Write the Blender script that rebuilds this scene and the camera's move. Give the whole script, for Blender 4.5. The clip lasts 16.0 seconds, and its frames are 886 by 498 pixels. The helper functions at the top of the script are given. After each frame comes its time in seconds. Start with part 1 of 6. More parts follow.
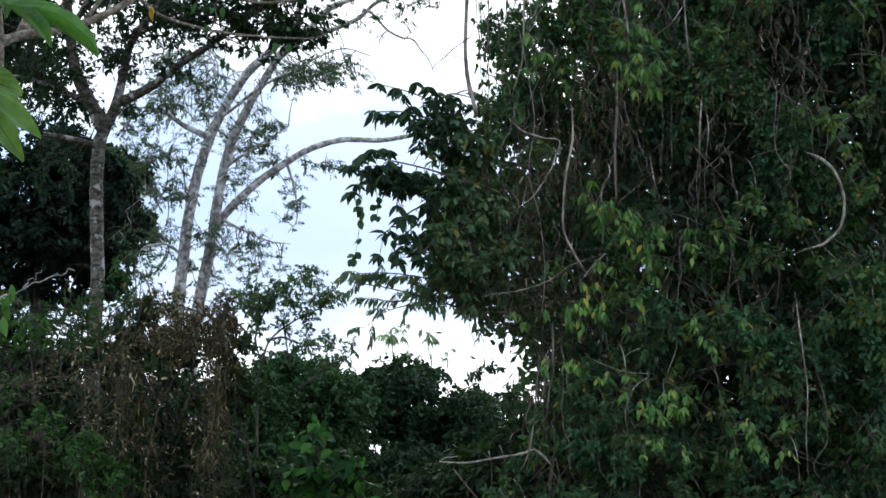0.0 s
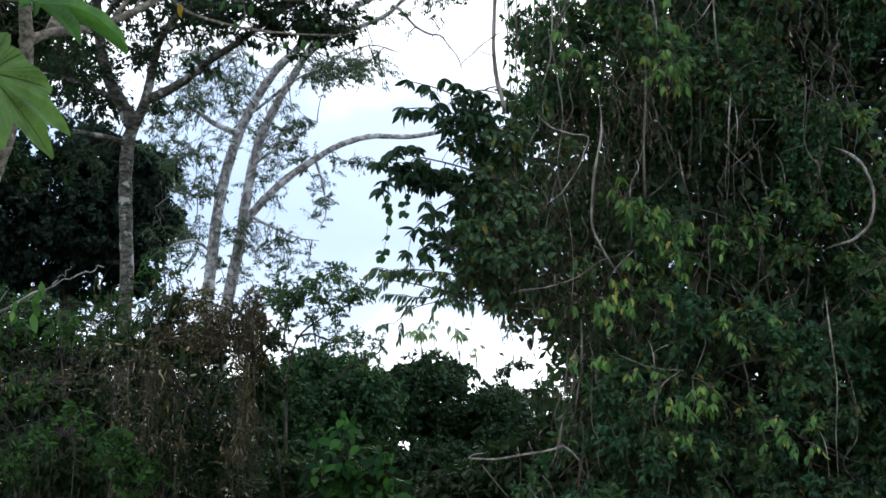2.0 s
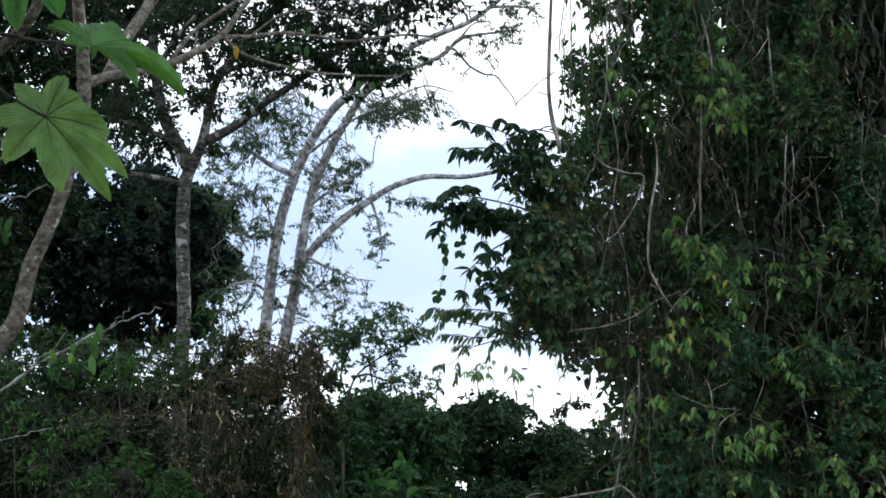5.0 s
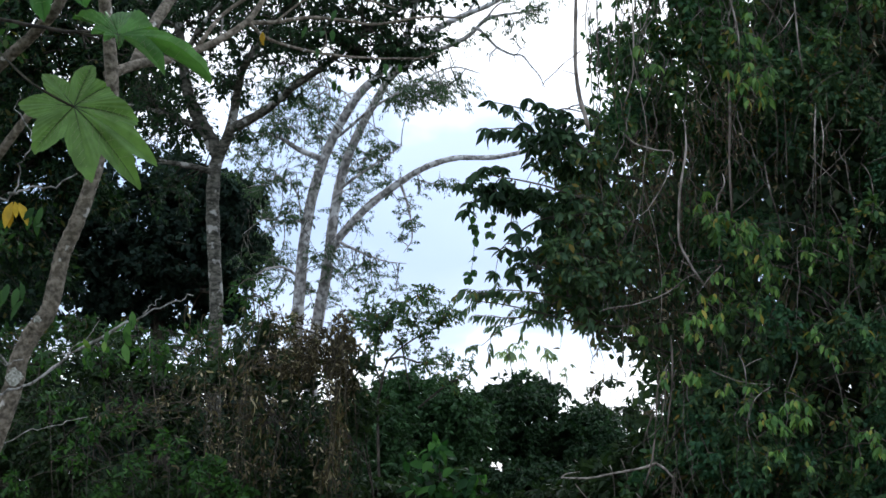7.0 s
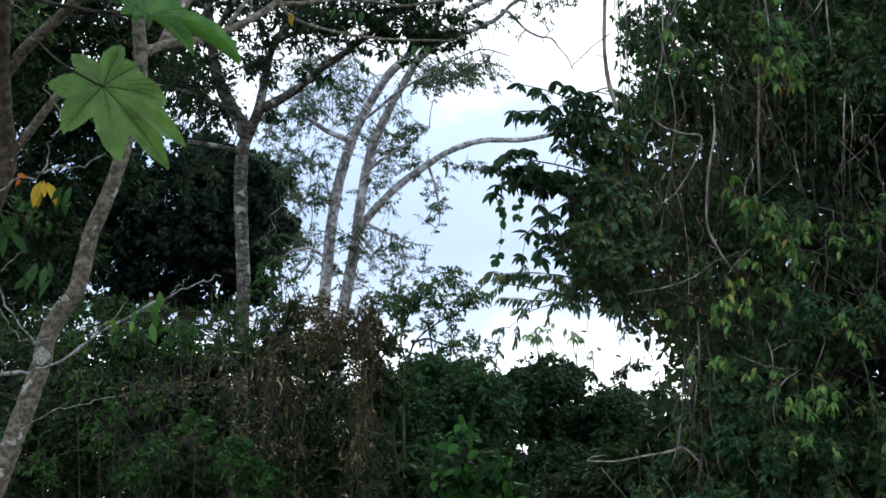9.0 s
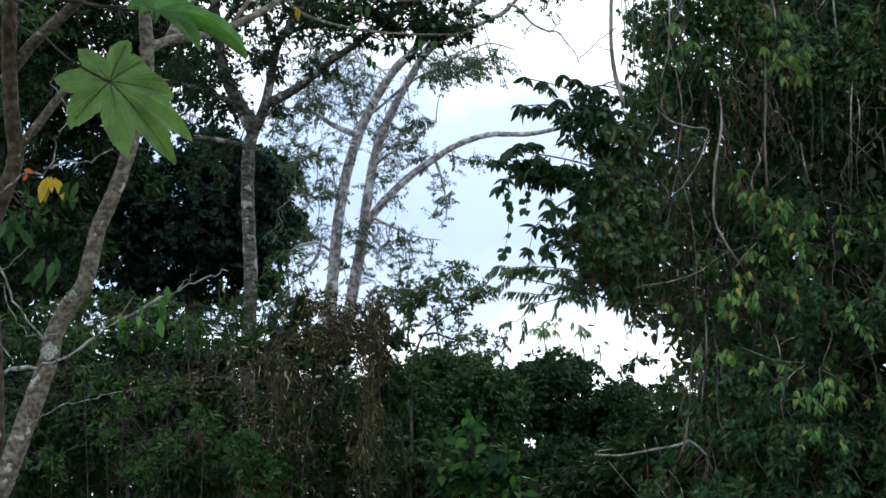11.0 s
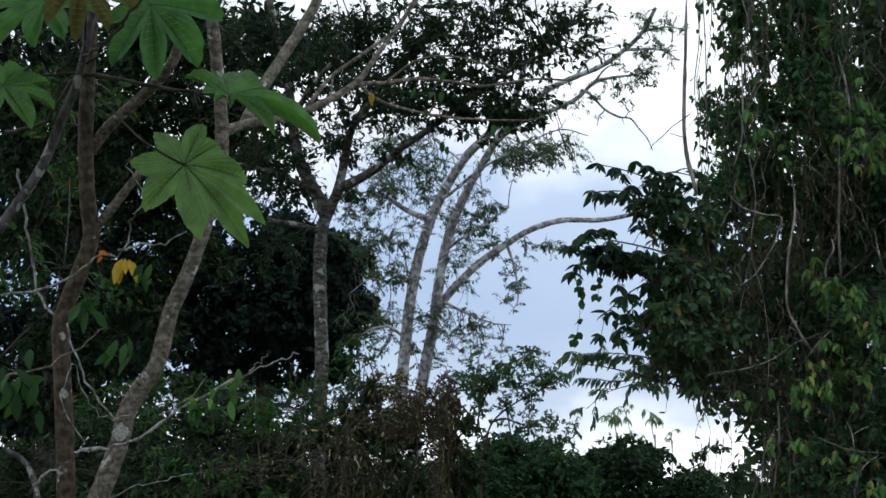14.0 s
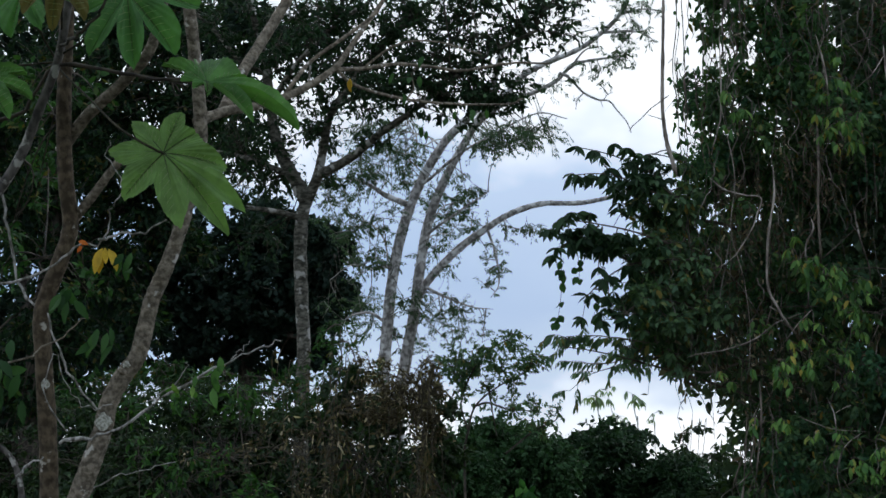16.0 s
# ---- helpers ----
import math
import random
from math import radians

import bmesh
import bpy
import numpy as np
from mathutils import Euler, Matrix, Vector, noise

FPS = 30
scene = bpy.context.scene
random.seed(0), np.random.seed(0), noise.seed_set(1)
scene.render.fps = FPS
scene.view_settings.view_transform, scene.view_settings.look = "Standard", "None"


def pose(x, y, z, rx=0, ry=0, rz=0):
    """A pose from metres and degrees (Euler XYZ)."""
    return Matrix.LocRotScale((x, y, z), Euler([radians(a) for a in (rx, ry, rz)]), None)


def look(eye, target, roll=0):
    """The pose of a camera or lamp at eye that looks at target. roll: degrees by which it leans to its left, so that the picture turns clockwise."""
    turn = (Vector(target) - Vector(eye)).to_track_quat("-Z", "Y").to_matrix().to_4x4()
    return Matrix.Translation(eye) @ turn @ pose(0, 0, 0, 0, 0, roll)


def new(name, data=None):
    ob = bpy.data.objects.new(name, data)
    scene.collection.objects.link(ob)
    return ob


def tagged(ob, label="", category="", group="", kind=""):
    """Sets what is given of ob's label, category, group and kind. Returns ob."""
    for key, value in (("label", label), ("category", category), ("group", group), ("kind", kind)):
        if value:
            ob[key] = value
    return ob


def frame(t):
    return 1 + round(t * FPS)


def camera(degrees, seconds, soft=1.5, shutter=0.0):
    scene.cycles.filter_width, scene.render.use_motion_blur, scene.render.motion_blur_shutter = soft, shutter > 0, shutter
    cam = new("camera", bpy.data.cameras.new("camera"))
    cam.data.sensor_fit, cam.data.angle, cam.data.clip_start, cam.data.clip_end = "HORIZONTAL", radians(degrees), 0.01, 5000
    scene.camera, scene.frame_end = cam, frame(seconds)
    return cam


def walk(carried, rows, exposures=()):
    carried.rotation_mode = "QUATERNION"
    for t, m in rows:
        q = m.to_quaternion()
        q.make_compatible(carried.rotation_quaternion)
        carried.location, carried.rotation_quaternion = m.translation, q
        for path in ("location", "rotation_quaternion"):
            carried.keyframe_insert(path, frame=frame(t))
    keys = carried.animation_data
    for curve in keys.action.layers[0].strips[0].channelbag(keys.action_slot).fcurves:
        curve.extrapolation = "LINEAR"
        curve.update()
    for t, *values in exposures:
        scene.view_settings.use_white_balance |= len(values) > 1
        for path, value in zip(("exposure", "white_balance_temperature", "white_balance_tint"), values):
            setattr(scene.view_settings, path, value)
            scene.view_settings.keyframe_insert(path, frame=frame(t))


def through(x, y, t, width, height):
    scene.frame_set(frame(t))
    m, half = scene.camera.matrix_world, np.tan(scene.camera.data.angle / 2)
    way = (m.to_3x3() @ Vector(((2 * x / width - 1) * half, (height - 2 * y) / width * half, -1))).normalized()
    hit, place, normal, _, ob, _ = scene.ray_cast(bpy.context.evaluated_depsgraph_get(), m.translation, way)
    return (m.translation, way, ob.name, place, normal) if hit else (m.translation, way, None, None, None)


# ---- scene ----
# ---- camera: it stands at eye height and only turns ----
cam = camera(24.0, 16.0, soft=1.6)
TURNS = [
    (0, 98.189, -0.723, -4.267),
    (0.5, 98.286, -1.011, -3.327),
    (1, 98.291, -0.982, -3.225),
    (1.5, 98.154, -0.992, -3.208),
    (2, 98.081, -0.755, -3.479),
    (2.5, 98.197, -0.977, -3.119),
    (3, 98.578, -0.772, -2.495),
    (3.5, 98.852, -0.676, -2.376),
    (4, 99.269, -0.449, -2.021),
    (4.2, 99.411, -0.778, -1.894),
    (6.5, 98.493, 0.113, -1.354),
    (7, 98.646, 0.407, -0.892),
    (7.5, 98.491, -0.025, -0.386),
    (8, 98.346, -0.120, -0.251),
    (10.5, 98.032, -0.073, -0.134),
    (11, 98.000, 0.000, 0.000),
    (11.5, 97.912, -0.057, 0.469),
    (12, 97.946, -0.013, 0.499),
    (12.5, 98.299, 0.042, 0.458),
    (13, 99.381, 0.104, 0.396),
    (13.5, 100.168, -0.383, 1.170),
    (14, 100.322, -0.814, 1.860),
    (14.5, 100.146, -0.737, 1.768),
    (15, 99.859, -0.334, 1.416),
    (15.5, 99.779, 0.008, 1.094),
    (16, 99.909, 0.044, 1.468),
]
walk(cam, [(t, pose(0, 0, 1.6, rx, ry, rz)) for t, rx, ry, rz in TURNS],
     exposures=[(0.0, 0.14, 6250, 11.0), (4.0, 0.06, 6250, 11.0), (8.0, 0.0, 6200, 11.0), (11.0, 0.06, 6250, 11.0), (12.5, 0.12, 6250, 11.0), (13.0, 0.08, 6250, 11.0), (13.5, -0.3, 6300, 9.0), (14.0, -0.48, 6300, 8.5), (16.0, -0.56, 6250, 8.5)])

rng = np.random.default_rng(7)


# ---- sky and sun: bright broken cloud over a pale blue evening sky ----
SUN_AZ, SUN_EL = 6.0, 24.0   # degrees right of straight ahead, and above the horizon


def build_sky():
    world = bpy.data.worlds.new("sky")
    scene.world = world
    world.use_nodes = True
    nt = world.node_tree
    nt.nodes.clear()
    n, link = nt.nodes.new, nt.links.new
    out, bg = n("ShaderNodeOutputWorld"), n("ShaderNodeBackground")
    sky = n("ShaderNodeTexSky")
    sky.sky_type, sky.sun_disc = "NISHITA", False
    sky.sun_elevation, sky.sun_rotation = radians(SUN_EL), radians(SUN_AZ)
    sky.air_density, sky.dust_density = 1.0, 2.0
    coord = n("ShaderNodeTexCoord")
    scale = n("ShaderNodeMapping")
    scale.inputs["Scale"].default_value = (1.0, 1.0, 1.6)
    scale.inputs["Location"].default_value = (0.3, 0.0, 0.42)
    clouds = n("ShaderNodeTexNoise")
    clouds.inputs["Scale"].default_value = 7.0
    clouds.inputs["Detail"].default_value = 5.0
    clouds.inputs["Roughness"].default_value = 0.5
    split, puff, total = n("ShaderNodeSeparateXYZ"), n("ShaderNodeMath"), n("ShaderNodeMath")
    puff.operation, total.operation = "MULTIPLY_ADD", "ADD"
    puff.inputs[1].default_value, puff.inputs[2].default_value = 0.16, -0.08
    link(coord.outputs["Generated"], split.inputs["Vector"])
    link(clouds.outputs["Fac"], puff.inputs[0])
    link(split.outputs["Z"], total.inputs[0])
    link(puff.outputs[0], total.inputs[1])
    ramp = n("ShaderNodeValToRGB")   # haze on the horizon, a band of open sky, cloud above
    el = ramp.color_ramp.elements
    el[0].position, el[0].color = 0.082, (1.6, 1.68, 1.8, 1)
    el[1].position, el[1].color = 0.5, (0.94, 1.05, 1.22, 1)
    for at, tone in ((0.108, (0.6, 0.8, 1.1, 1)), (0.15, (0.445, 0.665, 1.03, 1)), (0.2, (0.56, 0.78, 1.13, 1)), (0.228, (1.42, 1.5, 1.62, 1))):
        e = el.new(at)
        e.color = tone
    mix = n("ShaderNodeMix")
    mix.data_type = "RGBA"
    mix.inputs["Factor"].default_value = 0.93
    dim = n("ShaderNodeMix")
    dim.data_type, dim.blend_type = "RGBA", "MULTIPLY"
    dim.inputs["Factor"].default_value = 1.0
    dim.inputs["B"].default_value = (0.1, 0.1, 0.1, 1)
    link(coord.outputs["Generated"], scale.inputs["Vector"])
    link(scale.outputs["Vector"], clouds.inputs["Vector"])
    link(total.outputs[0], ramp.inputs["Fac"])
    link(sky.outputs["Color"], dim.inputs["A"])
    link(dim.outputs["Result"], mix.inputs["A"])
    link(ramp.outputs["Color"], mix.inputs["B"])
    link(mix.outputs["Result"], bg.inputs["Color"])
    bg.inputs["Strength"].default_value = 1.06
    link(bg.outputs["Background"], out.inputs["Surface"])
    lamp = bpy.data.lights.new("sun", "SUN")
    lamp.energy, lamp.angle, lamp.color = 0.8, radians(20), (1.0, 0.96, 0.9)
    sun = new("sun", lamp)
    az, el = radians(SUN_AZ), radians(SUN_EL)
    way = Vector((math.sin(az) * math.cos(el), math.cos(az) * math.cos(el), math.sin(el)))
    sun.matrix_world = look(way * 200, (0, 0, 0))


build_sky()


# ---- materials ----
def nodes_of(name):
    mat = bpy.data.materials.new(name)
    mat.use_nodes = True
    mat.node_tree.nodes.clear()
    return mat, mat.node_tree.nodes.new, mat.node_tree.links.new


def leaf_material(name, dark, mid, light, odd=None, share=0.04, through=0.35, rough=0.6, spot=2.3):
    """Foliage: each leaf takes its own shade, a few turn to the odd colour, fine mottling on the blade."""
    mat, n, link = nodes_of(name)
    geo, info = n("ShaderNodeNewGeometry"), n("ShaderNodeObjectInfo")
    add = n("ShaderNodeMath")
    add.operation = "ADD"
    link(geo.outputs["Random Per Island"], add.inputs[0])
    link(info.outputs["Random"], add.inputs[1])
    wrap = n("ShaderNodeMath")
    wrap.operation = "FRACT"
    link(add.outputs[0], wrap.inputs[0])
    ramp = n("ShaderNodeValToRGB")
    el = ramp.color_ramp.elements
    el[0].position, el[0].color = 0.0, (*dark, 1)
    el[1].position, el[1].color = 0.93 - share, (*light, 1)
    e = el.new(0.5)
    e.color = (*mid, 1)
    if odd:
        e = el.new(1.0 - share)
        e.color = (*odd, 1)
    link(wrap.outputs[0], ramp.inputs["Fac"])
    coord, spots = n("ShaderNodeTexCoord"), n("ShaderNodeTexNoise")
    spots.inputs["Scale"].default_value, spots.inputs["Detail"].default_value = spot, 6.0
    link(coord.outputs["Object"], spots.inputs["Vector"])
    tone = n("ShaderNodeMapRange")
    tone.inputs["From Min"].default_value, tone.inputs["From Max"].default_value = 0.3, 0.7
    tone.inputs["To Min"].default_value, tone.inputs["To Max"].default_value = 0.7, 1.3
    link(spots.outputs["Fac"], tone.inputs["Value"])
    mul = n("ShaderNodeVectorMath")
    mul.operation = "SCALE"
    link(ramp.outputs["Color"], mul.inputs[0])
    link(tone.outputs["Result"], mul.inputs["Scale"])
    surf, thin, mix, out = n("ShaderNodeBsdfPrincipled"), n("ShaderNodeBsdfTranslucent"), n("ShaderNodeMixShader"), n("ShaderNodeOutputMaterial")
    surf.inputs["Roughness"].default_value = rough
    surf.inputs["Specular IOR Level"].default_value = 0.2
    link(mul.outputs["Vector"], surf.inputs["Base Color"])
    if spot > 5:
        bump = n("ShaderNodeBump")
        bump.inputs["Strength"].default_value, bump.inputs["Distance"].default_value = 0.5, 0.01
        link(spots.outputs["Fac"], bump.inputs["Height"])
        link(bump.outputs["Normal"], surf.inputs["Normal"])
    glow = n("ShaderNodeVectorMath")
    glow.operation = "MULTIPLY"
    glow.inputs[1].default_value = (1.3, 1.5, 0.6)
    link(mul.outputs["Vector"], glow.inputs[0])
    link(glow.outputs["Vector"], thin.inputs["Color"])
    mix.inputs["Fac"].default_value = through
    link(surf.outputs["BSDF"], mix.inputs[1])
    link(thin.outputs["BSDF"], mix.inputs[2])
    link(mix.outputs["Shader"], out.inputs["Surface"])
    return mat


def bark_material(name, dark, light, patch=None, size=14.0, patches=0.62, bands=0.0, lay=0.35):
    """Bark: long grain, blotches, pale lichen patches, and rings round the stem where bands is set."""
    mat, n, link = nodes_of(name)
    coord, stretch = n("ShaderNodeTexCoord"), n("ShaderNodeMapping")
    stretch.inputs["Scale"].default_value = (1.0, 1.0, lay)
    link(coord.outputs["Object"], stretch.inputs["Vector"])
    grain = n("ShaderNodeTexNoise")
    grain.inputs["Scale"].default_value, grain.inputs["Detail"].default_value = size, 8.0
    link(stretch.outputs["Vector"], grain.inputs["Vector"])
    ramp = n("ShaderNodeValToRGB")
    ramp.color_ramp.elements[0].position, ramp.color_ramp.elements[0].color = 0.4, (*dark, 1)
    ramp.color_ramp.elements[1].position, ramp.color_ramp.elements[1].color = 0.6, (*light, 1)
    link(grain.outputs["Fac"], ramp.inputs["Fac"])
    colour = ramp.outputs["Color"]
    height = grain.outputs["Fac"]
    if bands:
        ring = n("ShaderNodeTexWave")
        ring.bands_direction = "Z"
        ring.inputs["Scale"].default_value, ring.inputs["Distortion"].default_value = bands, 6.0
        ring.inputs["Detail"].default_value, ring.inputs["Detail Scale"].default_value = 3.0, 1.5
        link(coord.outputs["Object"], ring.inputs["Vector"])
        dip = n("ShaderNodeMapRange")
        dip.inputs["To Min"].default_value, dip.inputs["To Max"].default_value = 0.74, 1.1
        link(ring.outputs["Fac"], dip.inputs["Value"])
        mul = n("ShaderNodeVectorMath")
        mul.operation = "SCALE"
        link(colour, mul.inputs[0])
        link(dip.outputs["Result"], mul.inputs["Scale"])
        colour = mul.outputs["Vector"]
    if patch:
        blot = n("ShaderNodeTexNoise")
        blot.inputs["Scale"].default_value, blot.inputs["Detail"].default_value = size * 0.4, 5.0
        link(coord.outputs["Object"], blot.inputs["Vector"])
        cut = n("ShaderNodeMapRange")
        cut.inputs["From Min"].default_value, cut.inputs["From Max"].default_value = patches, patches + 0.05
        link(blot.outputs["Fac"], cut.inputs["Value"])
        mix = n("ShaderNodeMix")
        mix.data_type = "RGBA"
        link(cut.outputs["Result"], mix.inputs["Factor"])
        link(colour, mix.inputs["A"])
        mix.inputs["B"].default_value = (*patch, 1)
        colour = mix.outputs["Result"]
    surf, bump, out = n("ShaderNodeBsdfPrincipled"), n("ShaderNodeBump"), n("ShaderNodeOutputMaterial")
    surf.inputs["Roughness"].default_value = 0.85
    surf.inputs["Specular IOR Level"].default_value = 0.2
    bump.inputs["Strength"].default_value, bump.inputs["Distance"].default_value = 0.6, 0.02
    link(height, bump.inputs["Height"])
    link(bump.outputs["Normal"], surf.inputs["Normal"])
    link(colour, surf.inputs["Base Color"])
    link(surf.outputs["BSDF"], out.inputs["Surface"])
    return mat


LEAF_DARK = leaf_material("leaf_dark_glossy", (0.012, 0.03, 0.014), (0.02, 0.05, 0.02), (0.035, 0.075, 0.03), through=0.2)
LEAF_VINE = leaf_material("leaf_vine", (0.036, 0.084, 0.042), (0.064, 0.128, 0.06), (0.11, 0.195, 0.082), (0.2, 0.15, 0.03), 0.02, 0.3)
LEAF_YOUNG = leaf_material("leaf_young", (0.06, 0.142, 0.043), (0.1, 0.21, 0.056), (0.19, 0.315, 0.076), (0.34, 0.28, 0.06), 0.02, 0.3)
LEAF_MID = leaf_material("leaf_mid", (0.0205, 0.0574, 0.018), (0.0328, 0.0861, 0.0246), (0.0492, 0.1148, 0.0328), (0.12, 0.1, 0.03), 0.02, 0.3)
LEAF_BUSH = leaf_material("leaf_bush", (0.0148, 0.0315, 0.0138), (0.0245, 0.0495, 0.0192), (0.041, 0.072, 0.024), through=0.25)
LEAF_BROAD = leaf_material("leaf_broad_green", (0.021, 0.054, 0.02), (0.03, 0.076, 0.027), (0.043, 0.1, 0.034), through=0.14, rough=0.7)
LEAF_CREEPER = leaf_material("leaf_creeper", (0.0324, 0.0918, 0.0497), (0.0518, 0.1318, 0.067), (0.0821, 0.1728, 0.0756), through=0.3)
# Lowered green carries the shade that lies on these plants.
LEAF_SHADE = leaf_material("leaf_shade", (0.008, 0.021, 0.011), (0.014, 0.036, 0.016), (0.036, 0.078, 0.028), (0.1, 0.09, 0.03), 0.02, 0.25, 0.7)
# Near-black green paints the backlit, shaded crowns into the leaf colour.
LEAF_ROUND = leaf_material("leaf_shade_dark", (0.014, 0.027, 0.021), (0.021, 0.04, 0.03), (0.03, 0.054, 0.039), through=0.2, rough=0.9)
LEAF_SPRAY = leaf_material("leaf_spray", (0.046, 0.092, 0.05), (0.072, 0.134, 0.066), (0.118, 0.196, 0.086), (0.16, 0.13, 0.03), 0.03, 0.3)
# Duller olive than the outer leaves puts the inside's shade into colour; few withered.
LEAF_INNER = leaf_material("leaf_inner_shade", (0.035, 0.059, 0.036), (0.057, 0.092, 0.052), (0.092, 0.144, 0.074), (0.11, 0.085, 0.04), 0.05, 0.25, 0.8)
LEAF_FRESH = leaf_material("leaf_fresh", (0.024, 0.066, 0.02), (0.036, 0.092, 0.026), (0.066, 0.15, 0.036), through=0.35)
LEAF_SPRIG = leaf_material("leaf_sprig", (0.044, 0.1, 0.04), (0.07, 0.14, 0.05), (0.115, 0.2, 0.066), (0.22, 0.17, 0.04), 0.03, 0.35)
LEAF_LIME = leaf_material("leaf_lime", (0.018, 0.066, 0.024), (0.034, 0.112, 0.032), (0.09, 0.235, 0.048), through=0.4)
LEAF_FEATHER = leaf_material("leaf_feather", (0.05, 0.09, 0.058), (0.07, 0.12, 0.074), (0.095, 0.15, 0.09), through=0.36)
LEAF_UMBRELLA = leaf_material("leaf_umbrella", (0.2, 0.26, 0.2), (0.25, 0.32, 0.23), (0.3, 0.37, 0.26), through=0.55)
LEAF_DEAD = leaf_material("leaf_dead", (0.036, 0.028, 0.015), (0.08, 0.064, 0.036), (0.17, 0.142, 0.09), (0.42, 0.36, 0.26), 0.05, 0.25, 0.8)
LEAF_YELLOW = leaf_material("leaf_yellow", (0.34, 0.2, 0.025), (0.46, 0.29, 0.03), (0.55, 0.37, 0.05), through=0.3, spot=30.0)
LEAF_RUST = leaf_material("leaf_rust", (0.4, 0.09, 0.02), (0.45, 0.12, 0.03), (0.5, 0.14, 0.03), through=0.4)
LEAF_BIG = leaf_material("leaf_lobed", (0.115, 0.205, 0.064), (0.13, 0.224, 0.072), (0.145, 0.242, 0.08), through=0.32, rough=0.5, spot=16.0)
LEAF_TEAL = leaf_material("leaf_lobed_deep_green", (0.06, 0.155, 0.046), (0.076, 0.18, 0.052), (0.09, 0.2, 0.058), through=0.34, rough=0.45, spot=16.0)
LEAF_OLIVE = leaf_material("leaf_lobed_olive", (0.1, 0.085, 0.024), (0.115, 0.115, 0.03), (0.13, 0.14, 0.038), through=0.3, rough=0.55, spot=16.0)
VEIN = leaf_material("leaf_vein", (0.045, 0.07, 0.026), (0.05, 0.075, 0.028), (0.055, 0.08, 0.03), through=0.1)
VEIN_PALE = leaf_material("leaf_side_vein", (0.19, 0.25, 0.115), (0.2, 0.26, 0.12), (0.21, 0.27, 0.125), through=0.2)
BARK_NEAR = bark_material("bark_smooth_grey_brown", (0.115, 0.098, 0.07), (0.27, 0.235, 0.18), (0.55, 0.53, 0.47), 52.0, 0.63, 5.0, 1.1)
BARK_BROWN = bark_material("bark_brown", (0.058, 0.044, 0.027), (0.125, 0.098, 0.063), (0.42, 0.4, 0.34), 46.0, 0.67, 5.0, 0.8)
BARK_PALE = bark_material("bark_pale", (0.2, 0.19, 0.178), (0.57, 0.55, 0.53), (0.78, 0.78, 0.77), 17.0, 0.55, 0.0, 0.7)
BARK_GREY = bark_material("bark_grey_lichen", (0.08, 0.08, 0.065), (0.3, 0.29, 0.25), (0.55, 0.54, 0.5), 14.0, 0.56, 1.6, 2.2)
BARK_FORK = bark_material("bark_grey_mossy", (0.055, 0.055, 0.042), (0.2, 0.19, 0.155), (0.46, 0.45, 0.41), 14.0, 0.58, 1.6, 2.2)
BARK_STALK = bark_material("stalk_dark", (0.02, 0.02, 0.012), (0.05, 0.045, 0.026), None, 30.0)
BARK_DARK = bark_material("bark_dark", (0.035, 0.03, 0.025), (0.11, 0.095, 0.075), None, 12.0)
BARK_VINE = bark_material("bark_vine", (0.056, 0.046, 0.037), (0.17, 0.142, 0.116), (0.28, 0.26, 0.22), 16.0, 0.62)
BARK_TWIG = bark_material("bark_bare_twig", (0.14, 0.12, 0.1), (0.38, 0.34, 0.29), None, 20.0)
BARK_HANG = bark_material("bark_hanging_stem", (0.062, 0.053, 0.044), (0.22, 0.2, 0.172), None, 22.0)
LICHEN = bark_material("lichen_crust", (0.26, 0.26, 0.21), (0.52, 0.52, 0.45), None, 110.0, 0.6, 0.0, 1.0)
BARK_PEEL = bark_material("bark_peeling", (0.05, 0.046, 0.042), (0.13, 0.12, 0.105), (0.36, 0.35, 0.31), 40.0, 0.54, 0.0, 0.5)
BARK_LICHEN = bark_material("bark_lichen_twig", (0.13, 0.125, 0.105), (0.42, 0.41, 0.38), None, 60.0)
BARK_DRY = bark_material("bark_dry_stem", (0.042, 0.037, 0.025), (0.115, 0.1, 0.07), None, 18.0)
SOIL = bark_material("soil_and_litter", (0.03, 0.026, 0.016), (0.085, 0.07, 0.042), (0.045, 0.05, 0.022), 7.0, 0.55, 0.0, 1.0)


# ---- mesh makers ----
class Geo:
    """Collects vertices and faces (of three or four corners)."""

    def __init__(self):
        self.v, self.t, self.q, self.n = [], [], [], 0

    def add(self, v, t=None, q=None):
        v = np.asarray(v, float).reshape(-1, 3)
        if t is not None and len(t):
            self.t.append(np.asarray(t, int).reshape(-1, 3) + self.n)
        if q is not None and len(q):
            self.q.append(np.asarray(q, int).reshape(-1, 4) + self.n)
        self.v.append(v)
        self.n += len(v)

    def mesh(self, name, origin=(0, 0, 0), smooth=True):
        me = bpy.data.meshes.new(name)
        v = np.concatenate(self.v) - np.asarray(origin)
        t = np.concatenate(self.t) if self.t else np.zeros((0, 3), int)
        q = np.concatenate(self.q) if self.q else np.zeros((0, 4), int)
        me.vertices.add(len(v))
        me.vertices.foreach_set("co", v.astype(np.float32).ravel())
        me.loops.add(t.size + q.size)
        me.loops.foreach_set("vertex_index", np.concatenate([t.ravel(), q.ravel()]).astype(np.int32))
        me.polygons.add(len(t) + len(q))
        me.polygons.foreach_set("loop_start", np.concatenate([np.arange(len(t)) * 3, t.size + np.arange(len(q)) * 4]).astype(np.int32))
        me.polygons.foreach_set("use_smooth", np.full(len(t) + len(q), smooth))
        me.update(calc_edges=True)
        me.validate()
        return me


